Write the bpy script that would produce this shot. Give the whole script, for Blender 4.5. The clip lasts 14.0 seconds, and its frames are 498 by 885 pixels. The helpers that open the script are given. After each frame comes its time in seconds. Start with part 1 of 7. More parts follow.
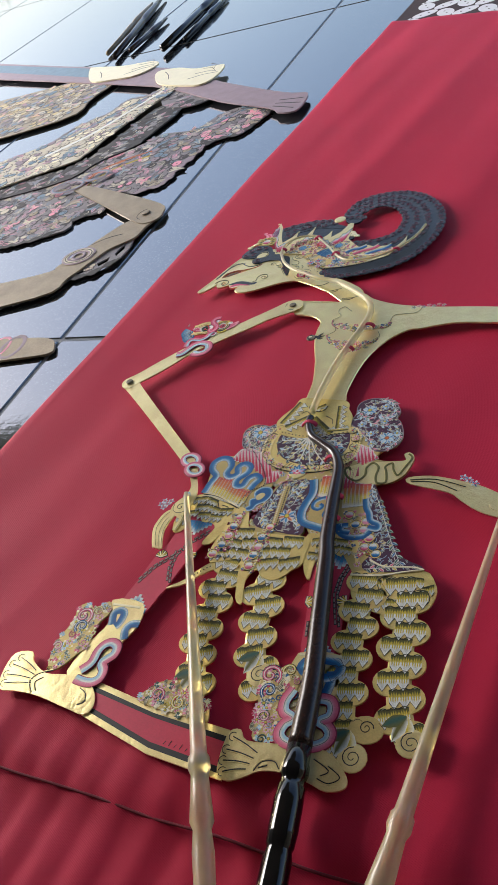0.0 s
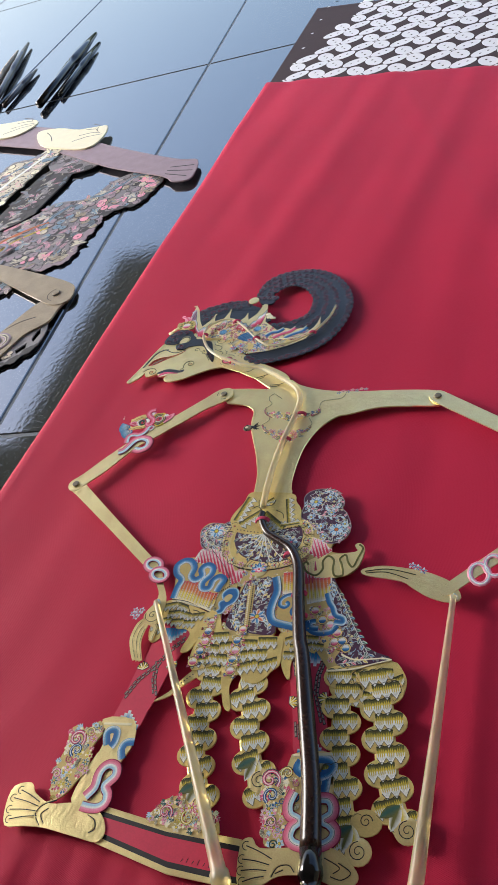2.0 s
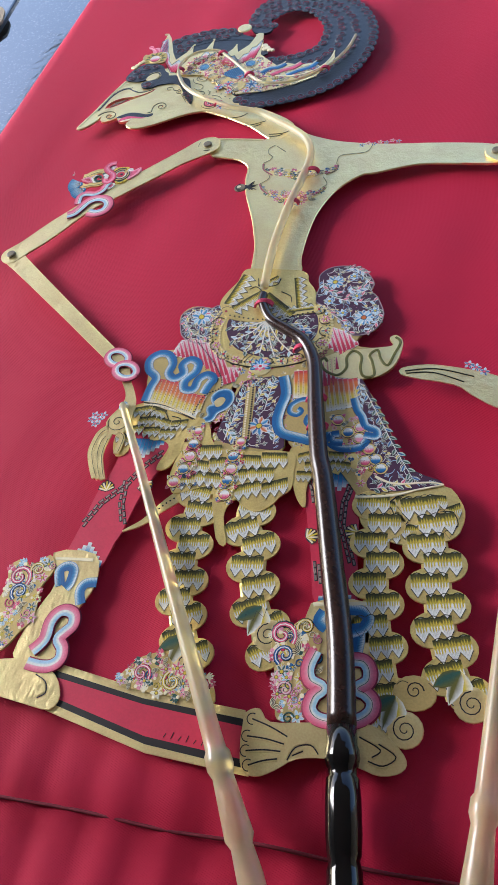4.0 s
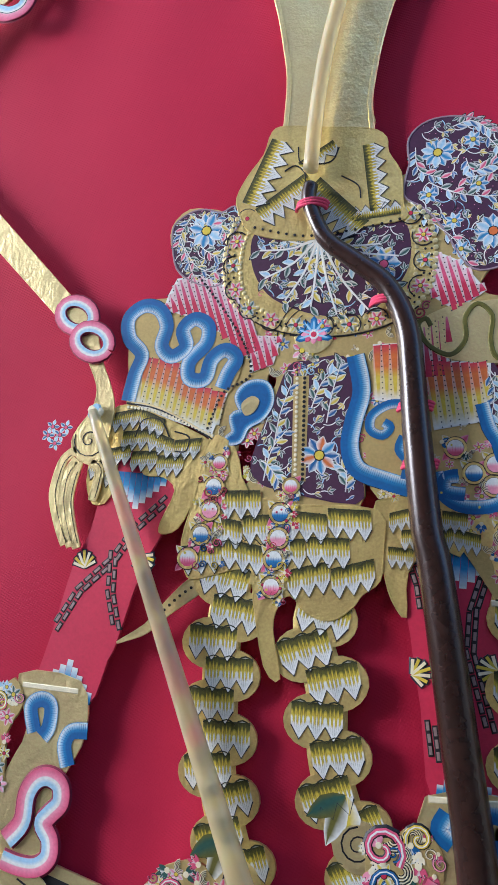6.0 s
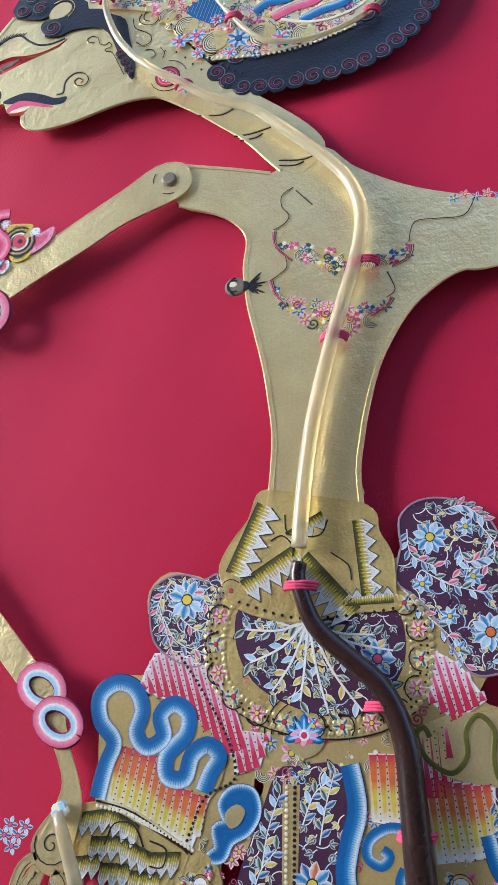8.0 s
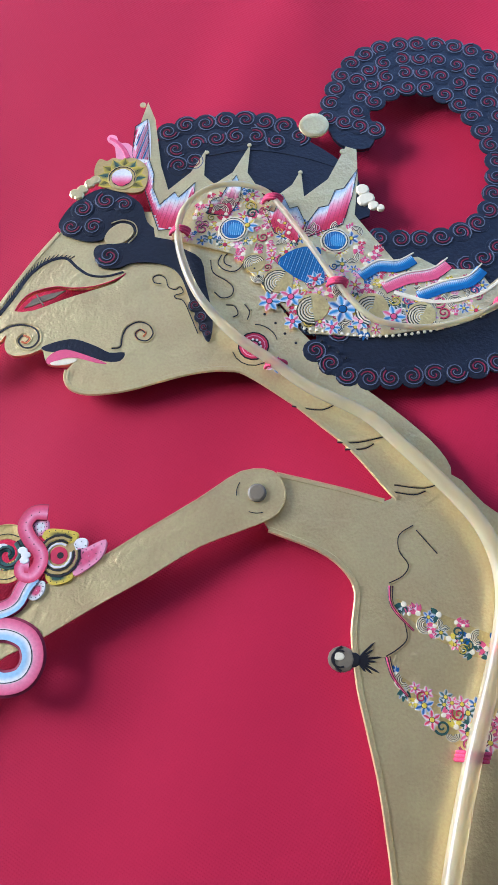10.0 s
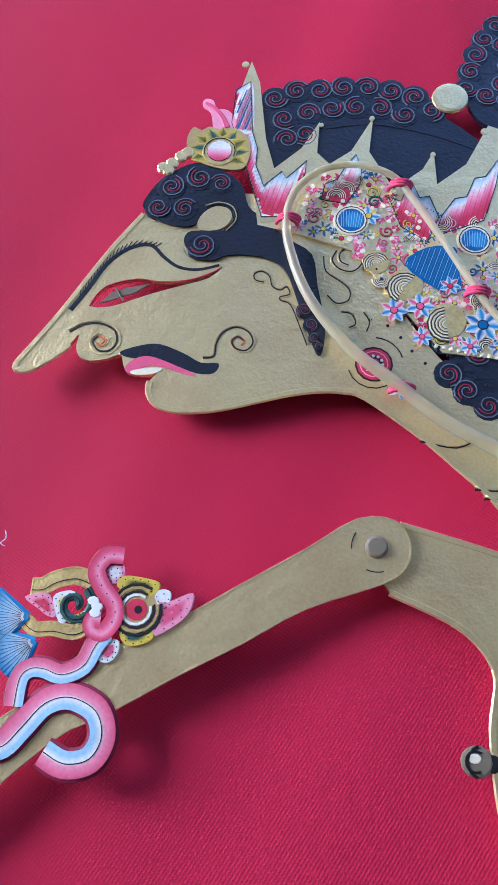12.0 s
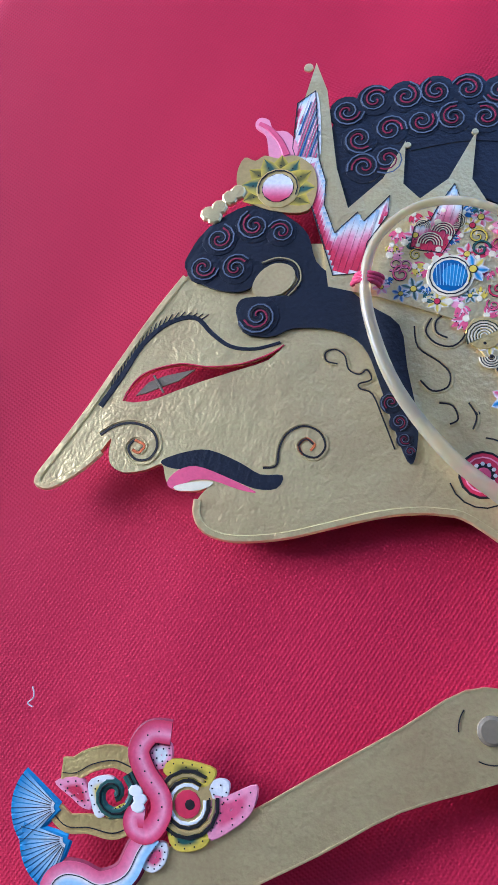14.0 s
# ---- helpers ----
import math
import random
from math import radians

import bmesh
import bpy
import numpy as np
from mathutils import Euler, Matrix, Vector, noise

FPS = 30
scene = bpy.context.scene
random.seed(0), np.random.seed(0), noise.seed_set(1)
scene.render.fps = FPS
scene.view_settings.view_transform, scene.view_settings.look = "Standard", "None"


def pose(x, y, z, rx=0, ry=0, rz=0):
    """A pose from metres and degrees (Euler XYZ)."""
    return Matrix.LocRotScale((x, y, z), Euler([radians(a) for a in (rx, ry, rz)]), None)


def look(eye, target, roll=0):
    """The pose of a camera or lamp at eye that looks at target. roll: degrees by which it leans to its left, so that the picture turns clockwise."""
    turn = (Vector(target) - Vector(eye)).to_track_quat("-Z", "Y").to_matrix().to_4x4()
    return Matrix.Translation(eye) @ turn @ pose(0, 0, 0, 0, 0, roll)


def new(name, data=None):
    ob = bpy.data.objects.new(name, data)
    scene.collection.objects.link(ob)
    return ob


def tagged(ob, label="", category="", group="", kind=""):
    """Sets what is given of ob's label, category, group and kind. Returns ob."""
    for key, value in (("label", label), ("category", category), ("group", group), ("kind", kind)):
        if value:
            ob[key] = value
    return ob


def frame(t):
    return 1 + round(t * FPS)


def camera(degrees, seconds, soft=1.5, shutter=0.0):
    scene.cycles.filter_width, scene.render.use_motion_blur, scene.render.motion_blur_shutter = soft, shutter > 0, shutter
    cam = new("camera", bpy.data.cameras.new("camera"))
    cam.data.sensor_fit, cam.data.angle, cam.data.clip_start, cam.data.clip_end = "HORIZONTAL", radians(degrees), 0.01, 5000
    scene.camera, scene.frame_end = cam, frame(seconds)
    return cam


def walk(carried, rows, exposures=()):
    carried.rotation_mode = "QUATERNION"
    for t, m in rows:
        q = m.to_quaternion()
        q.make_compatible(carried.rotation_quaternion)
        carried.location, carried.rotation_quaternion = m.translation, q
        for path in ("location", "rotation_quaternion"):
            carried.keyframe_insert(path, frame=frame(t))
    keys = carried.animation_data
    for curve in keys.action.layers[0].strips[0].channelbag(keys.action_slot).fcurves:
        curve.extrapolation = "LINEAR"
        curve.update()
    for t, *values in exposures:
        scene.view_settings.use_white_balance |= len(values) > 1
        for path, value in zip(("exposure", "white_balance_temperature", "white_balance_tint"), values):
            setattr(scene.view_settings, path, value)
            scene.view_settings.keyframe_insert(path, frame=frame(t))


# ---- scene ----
cam = camera(36.0, 14.0)
PATH = [
    (0, (0.205, -0.445, 0.408), (-0.591, 0.893, -0.847), -21.8),
    (0.5, (0.185, -0.421, 0.473), (-0.503, 0.87, -0.891), -23.4),
    (1, (0.157, -0.425, 0.495), (-0.371, 0.918, -0.89), -19.3),
    (1.5, (0.175, -0.425, 0.494), (-0.373, 0.96, -0.842), -22.4),
    (2, (0.175, -0.43, 0.508), (-0.35, 0.978, -0.812), -20.8),
    (2.2, (0.175, -0.435, 0.521), (-0.342, 0.988, -0.787), -20.4),
    (4.3, (0.09, -0.312, 0.368), (-0.324, 0.663, -1.328), -21.2),
    (4.5, (0.093, -0.277, 0.375), (-0.318, 0.621, -1.364), -24.1),
    (5, (0.088, -0.205, 0.312), (-0.308, 0.446, -1.538), -31.5),
    (5.5, (0.082, -0.179, 0.279), (-0.413, 0.275, -1.605), -47.4),
    (6, (0.052, -0.148, 0.275), (-0.467, 0.246, -1.616), -52.2),
    (6.5, (0.02, -0.121, 0.268), (-0.435, 0.276, -1.639), -48.3),
    (7, (0.022, -0.089, 0.275), (-0.385, 0.359, -1.631), -41.9),
    (7.5, (0.028, -0.067, 0.282), (-0.33, 0.48, -1.608), -33.5),
    (7.7, (0.034, -0.058, 0.289), (-0.325, 0.533, -1.587), -31.5),
    (9.8, (-0.037, 0.095, 0.291), (-0.155, 0.808, -1.574), -6.8),
    (10, (-0.046, 0.102, 0.277), (-0.178, 0.806, -1.59), -7.4),
    (10.5, (-0.06, 0.104, 0.274), (-0.229, 0.798, -1.594), -9.3),
    (11, (-0.067, 0.104, 0.274), (-0.249, 0.791, -1.596), -9.5),
    (11.5, (-0.072, 0.111, 0.263), (-0.251, 0.782, -1.613), -9.0),
    (12, (-0.082, 0.136, 0.24), (-0.258, 0.763, -1.651), -9.0),
    (12.5, (-0.082, 0.177, 0.209), (-0.309, 0.697, -1.709), -17.1),
    (13, (-0.078, 0.206, 0.185), (-0.32, 0.708, -1.736), -20.2),
    (13.5, (-0.091, 0.21, 0.195), (-0.44, 0.65, -1.724), -32.3),
    (14, (-0.088, 0.202, 0.205), (-0.469, 0.648, -1.708), -34.3),
]
EXPOSURES = [(0.0, 0.95, 6100, 12), (2.2, 1.2, 6100, 12), (4.3, 1.45, 5600, 14), (5.5, 1.48, 5350, 14),
             (7.7, 1.5, 5300, 15), (10.0, 1.54, 5000, 18), (14.0, 1.4, 4660, 20)]
walk(cam, [(t, look(eye, target, roll)) for t, eye, target, roll in PATH], EXPOSURES)

# ---- world and light: an open-sided veranda under a roof, overcast day ----
world = bpy.data.worlds.new("sky")
scene.world = world
world.use_nodes = True
sky = world.node_tree.nodes.new("ShaderNodeTexSky")
sky.sky_type, sky.sun_disc = "NISHITA", False
sky.sun_elevation, sky.sun_rotation = radians(28), radians(-79)
sky.air_density, sky.dust_density = 1.0, 2.5
world.node_tree.links.new(sky.outputs[0], world.node_tree.nodes["Background"].inputs[0])
world.node_tree.nodes["Background"].inputs[1].default_value = 0.15
sun = new("sun", bpy.data.lights.new("sun", "SUN"))
sun.data.energy, sun.data.angle, sun.data.color = 3.0, radians(36), (1.0, 0.96, 0.9)
sun.matrix_world = look((-1.62, 0.3, 0.86), (0, 0, 0))

# ---- materials ----
def lin(c):
    c = c / 255
    return c / 12.92 if c <= 0.04045 else ((c + 0.055) / 1.055) ** 2.4


TONES = {}


def hue(mat):
    """The plain colour of a paint, to blend from or to."""
    return TONES[mat.name]


def material(name, rgb, rough=0.5, metal=0.0, vary=0.12, grain=900.0, bump=0.15, coarse=60.0, spec=0.5):
    """A painted or plain surface: colour varied at two scales, with a fine relief."""
    m = bpy.data.materials.new(name)
    m.use_nodes = True
    n, l = m.node_tree.nodes, m.node_tree.links
    b = n["Principled BSDF"]
    b.inputs["Roughness"].default_value, b.inputs["Metallic"].default_value = rough, metal
    b.inputs["Specular IOR Level"].default_value = spec
    base = [lin(v) for v in rgb]
    TONES[name] = tuple(base)
    pos = n.new("ShaderNodeTexCoord")
    fine, wide = n.new("ShaderNodeTexNoise"), n.new("ShaderNodeTexNoise")
    fine.inputs["Scale"].default_value, wide.inputs["Scale"].default_value = grain, coarse
    fine.inputs["Detail"].default_value = 4
    for tex in (fine, wide):
        l.new(pos.outputs["Object"], tex.inputs["Vector"])
    mix = n.new("ShaderNodeMix")
    mix.data_type = "RGBA"
    mix.inputs["A"].default_value = (*[v * (1 - vary) for v in base], 1)
    mix.inputs["B"].default_value = (*[min(1, v * (1 + vary)) for v in base], 1)
    add = n.new("ShaderNodeMath")
    add.operation = "MULTIPLY_ADD"
    add.inputs[1].default_value = 0.5
    l.new(fine.outputs["Fac"], add.inputs[0])
    half = n.new("ShaderNodeMath")
    half.operation = "MULTIPLY"
    half.inputs[1].default_value = 0.5
    l.new(wide.outputs["Fac"], half.inputs[0])
    l.new(half.outputs[0], add.inputs[2])
    ramp = n.new("ShaderNodeMapRange")
    ramp.inputs["From Min"].default_value, ramp.inputs["From Max"].default_value = 0.3, 0.7
    l.new(add.outputs[0], ramp.inputs["Value"])
    l.new(ramp.outputs["Result"], mix.inputs["Factor"])
    l.new(mix.outputs["Result"], b.inputs["Base Color"])
    bm = n.new("ShaderNodeBump")
    bm.inputs["Strength"].default_value, bm.inputs["Distance"].default_value = bump, 0.0006
    l.new(fine.outputs["Fac"], bm.inputs["Height"])
    l.new(bm.outputs["Normal"], b.inputs["Normal"])
    return m


def hammered(m):
    """Adds the slow waves of beaten, gilded hide under the fine grain."""
    n, l = m.node_tree.nodes, m.node_tree.links
    wave, swell = n.new("ShaderNodeTexNoise"), n.new("ShaderNodeBump")
    wave.inputs["Scale"].default_value, wave.inputs["Detail"].default_value = 330, 3
    swell.inputs["Strength"].default_value, swell.inputs["Distance"].default_value = 0.2, 0.0014
    l.new(n["Texture Coordinate"].outputs["Object"], wave.inputs["Vector"])
    l.new(wave.outputs["Fac"], swell.inputs["Height"])
    l.new(swell.outputs["Normal"], n["Bump"].inputs["Normal"])
    broad, buckle = n.new("ShaderNodeTexNoise"), n.new("ShaderNodeBump")
    broad.inputs["Scale"].default_value, broad.inputs["Detail"].default_value = 75, 2
    buckle.inputs["Strength"].default_value, buckle.inputs["Distance"].default_value = 0.16, 0.004
    l.new(n["Texture Coordinate"].outputs["Object"], broad.inputs["Vector"])
    l.new(broad.outputs["Fac"], buckle.inputs["Height"])
    l.new(buckle.outputs["Normal"], swell.inputs["Normal"])
    return m


def paint_material():
    """Hand-laid paint whose colour runs from tone to tone along each brush stroke."""
    m = material("blended_paint", (200, 200, 200), 0.5, 0.0, 0.1)
    n, l = m.node_tree.nodes, m.node_tree.links
    tint = n.new("ShaderNodeAttribute")
    tint.attribute_name = "tint"
    wear = n.new("ShaderNodeMix")
    wear.data_type, wear.blend_type = "RGBA", "MULTIPLY"
    wear.inputs["Factor"].default_value = 0.5
    grey = n.new("ShaderNodeMapRange")
    grey.inputs["To Min"].default_value, grey.inputs["To Max"].default_value = 0.55, 1.25
    l.new(n["Map Range"].outputs["Result"], grey.inputs["Value"])
    l.new(tint.outputs["Color"], wear.inputs["A"])
    l.new(grey.outputs["Result"], wear.inputs["B"])
    l.new(wear.outputs["Result"], n["Principled BSDF"].inputs["Base Color"])
    return m


PAINT = paint_material()
GOLD = hammered(material("gold_paint", (255, 228, 166), 0.34, 0.82, 0.14, 1000, 0.3, 60))
GILT = hammered(material("dull_gilding", (250, 216, 138), 0.36, 0.78, 0.2, 1000, 0.34, 60))
MOSS = material("dark_moss_paint", (50, 52, 26), 0.5, 0.0, 0.2)
GOLDLINE = material("pale_gold_paint", (240, 230, 194), 0.42, 0.12, 0.06, 900, 0.2)
OCHRE = material("old_gold_paint", (202, 178, 114), 0.4, 0.5, 0.15, 900, 0.25)
NAVY = material("navy_paint", (27, 33, 45), 0.33, 0.0, 0.3, 700, 0.45)
CURLGLINT = material("painted_curl_highlight", (96, 106, 122), 0.38, 0.0, 0.2, 900, 0.3)
MAROON = material("red_ground_in_cuts", (132, 24, 56), 0.6, 0.0, 0.2)
BLACK = material("black_ink", (16, 15, 18), 0.5, 0.0, 0.2)
WHITE = material("white_paint", (230, 230, 222), 0.5, 0.0, 0.05)
PINK = material("pink_paint", (214, 84, 118), 0.5, 0.0, 0.15)
ROSE = material("pale_pink_paint", (232, 150, 170), 0.5, 0.0, 0.12)
BLUSH = material("mid_pink_paint", (222, 112, 140), 0.5, 0.0, 0.12)
CRIMSON = material("crimson_paint", (196, 40, 72), 0.5, 0.0, 0.12)
BLUE = material("blue_paint", (22, 92, 150), 0.45, 0.0, 0.2)
CERULEAN = material("mid_blue_paint", (52, 134, 186), 0.5, 0.0, 0.15)
SKY = material("pale_blue_paint", (164, 202, 222), 0.5, 0.0, 0.12)
YELLOW = material("yellow_paint", (214, 190, 58), 0.5, 0.0, 0.15)
OLIVE = material("olive_paint", (96, 92, 30), 0.5, 0.0, 0.2)
ORANGE = material("orange_paint", (206, 108, 44), 0.5, 0.0, 0.15)
PURPLE = material("purple_paint", (66, 30, 58), 0.5, 0.0, 0.2)
GREEN = material("green_paint", (40, 84, 74), 0.5, 0.0, 0.2)
THREAD = material("pink_thread", (206, 62, 96), 0.8, 0.0, 0.25, 1500, 0.5)
RIVET = material("grey_horn_rivet", (116, 106, 84), 0.5, 0.0, 0.15)
DARKHORN = material("dark_horn", (44, 26, 21), 0.26, 0.0, 0.4, 300, 0.05, 25)
LACQUER = material("black_lacquer", (10, 8, 9), 0.08, 0.0, 0.2, 400, 0.03)


def horn_material():
    """Pale polished horn, honey-coloured inside, that lets some light through."""
    m = material("pale_horn", (236, 224, 182), 0.32, 0.0, 0.14, 120, 0.05, 18)
    b = m.node_tree.nodes["Principled BSDF"]
    b.inputs["Transmission Weight"].default_value = 0.7
    b.inputs["Subsurface Weight"].default_value = 0.25
    b.inputs["Subsurface Radius"].default_value = (0.006, 0.004, 0.002)
    b.inputs["Subsurface Scale"].default_value = 0.5
    return m


HORN = horn_material()


def cloth_material(name, rgb):
    """Plain-woven satin cloth: a fine weave of two thread directions, with soft large variation."""
    m = material(name, rgb, 0.66, 0.0, 0.08, 2500, 0.05, 7, 0.16)
    n, l = m.node_tree.nodes, m.node_tree.links
    b = n["Principled BSDF"]
    b.inputs["Sheen Weight"].default_value, b.inputs["Sheen Roughness"].default_value = 0.04, 0.4
    b.inputs["Sheen Tint"].default_value = (1.0, 0.55, 0.7, 1)
    pos = n["Texture Coordinate"]
    turn = n.new("ShaderNodeMapping")
    turn.inputs["Rotation"].default_value = (0, 0, radians(28))
    l.new(pos.outputs["Object"], turn.inputs["Vector"])
    height = None
    for axis in ("X", "Y"):
        w = n.new("ShaderNodeTexWave")
        w.bands_direction = axis
        w.inputs["Scale"].default_value = 310
        w.inputs["Distortion"].default_value = 0.6
        l.new(turn.outputs["Vector"], w.inputs["Vector"])
        if height is None:
            height = w
        else:
            mul = n.new("ShaderNodeMath")
            mul.operation = "MULTIPLY"
            l.new(height.outputs["Fac"], mul.inputs[0])
            l.new(w.outputs["Fac"], mul.inputs[1])
            weave = n.new("ShaderNodeBump")
            weave.inputs["Strength"].default_value, weave.inputs["Distance"].default_value = 0.3, 0.0004
            l.new(mul.outputs[0], weave.inputs["Height"])
            l.new(weave.outputs["Normal"], b.inputs["Normal"])
    return m


RED = cloth_material("red_satin", (182, 32, 64))
HEM = material("red_stitching", (104, 12, 32), 0.8, 0.0, 0.1)


def tile_material():
    """Polished black granite tile with pale speckles; a faintly waved gloss."""
    m = material("black_granite", (20, 22, 26), 0.06, 0.0, 0.5, 700, 0.0, 90, 1.0)
    n, l = m.node_tree.nodes, m.node_tree.links
    b = n["Principled BSDF"]
    b.inputs["IOR"].default_value = 2.1
    spots = n.new("ShaderNodeTexVoronoi")
    spots.inputs["Scale"].default_value = 260
    l.new(n["Texture Coordinate"].outputs["Object"], spots.inputs["Vector"])
    ramp = n.new("ShaderNodeMapRange")
    ramp.inputs["From Min"].default_value, ramp.inputs["From Max"].default_value = 0.32, 0.2
    l.new(spots.outputs["Distance"], ramp.inputs["Value"])
    mix = n.new("ShaderNodeMix")
    mix.data_type = "RGBA"
    l.new(n["Mix"].outputs["Result"], mix.inputs["A"])
    mix.inputs["B"].default_value = (0.13, 0.14, 0.155, 1)
    l.new(ramp.outputs["Result"], mix.inputs["Factor"])
    l.new(mix.outputs["Result"], b.inputs["Base Color"])
    wave = n.new("ShaderNodeTexNoise")
    wave.inputs["Scale"].default_value = 130
    l.new(n["Texture Coordinate"].outputs["Object"], wave.inputs["Vector"])
    bump = n.new("ShaderNodeBump")
    bump.inputs["Strength"].default_value, bump.inputs["Distance"].default_value = 0.12, 0.0006
    l.new(wave.outputs["Fac"], bump.inputs["Height"])
    l.new(bump.outputs["Normal"], b.inputs["Normal"])
    return m


TILE = tile_material()
GROUT = material("dark_grout", (104, 110, 118), 0.6)
BROWN = material("batik_brown", (52, 30, 28), 0.75)
IVORY = material("batik_white", (222, 222, 226), 0.75, 0, 0.05)
PLASTER = material("pale_plaster", (214, 210, 200), 0.9, 0, 0.08, 40, 0.2, 3)
BOARD = material("pale_roof_boards", (188, 178, 164), 0.8, 0, 0.06, 40, 0.2, 3)
LEAF = material("garden_leaves", (58, 84, 44), 0.7, 0, 0.35, 6, 0.3, 2)
LAWN = material("garden_lawn", (74, 92, 54), 0.9, 0, 0.3, 9, 0.3, 0.6)
DULL = material("aged_leather", (150, 128, 124), 0.6, 0.1, 0.3, 500, 0.4, 40)
MAUVE = material("mauve_paint", (150, 130, 138), 0.55, 0.0, 0.15)


from mathutils.geometry import tessellate_polygon

# ---- drawing in leather: plates, raised strokes and dots, in millimetres ----
def smooth(pts, steps=5, closed=True):
    """A rounded line through the given corners."""
    out, n = [], len(pts)
    for i in range(n if closed else n - 1):
        if closed:
            p0, p1, p2, p3 = (pts[(i + k - 1) % n] for k in range(4))
        else:
            p0, p1, p2, p3 = pts[max(i - 1, 0)], pts[i], pts[i + 1], pts[min(i + 2, n - 1)]
        for s in range(steps):
            u = s / steps
            out.append(tuple(0.5 * (2 * p1[k] + (p2[k] - p0[k]) * u + (2 * p0[k] - 5 * p1[k] + 4 * p2[k] - p3[k]) * u * u
                                    + (3 * p1[k] - p0[k] - 3 * p2[k] + p3[k]) * u ** 3) for k in (0, 1)))
    if not closed:
        out.append(tuple(pts[-1][:2]))
    return out


def along(path, n):
    """n places at even steps along a line, with the direction there."""
    d = [0.0]
    for a, b in zip(path, path[1:]):
        d.append(d[-1] + math.dist(a[:2], b[:2]))
    out, k = [], 0
    for i in range(n):
        s = d[-1] * i / max(n - 1, 1)
        while k < len(path) - 2 and d[k + 1] < s:
            k += 1
        u = (s - d[k]) / max(d[k + 1] - d[k], 1e-9)
        a, b = path[k], path[k + 1]
        ln = math.dist(a[:2], b[:2]) or 1
        out.append((a[0] + (b[0] - a[0]) * u, a[1] + (b[1] - a[1]) * u, (b[0] - a[0]) / ln, (b[1] - a[1]) / ln))
    return out


def inside(p, poly):
    hit = False
    for a, b in zip(poly, poly[1:] + poly[:1]):
        if (a[1] > p[1]) != (b[1] > p[1]) and p[0] < (b[0] - a[0]) * (p[1] - a[1]) / (b[1] - a[1]) + a[0]:
            hit = not hit
    return hit


LAYER = 0.035


def z_level(z, top):
    return (z - top) / LAYER + 0.5


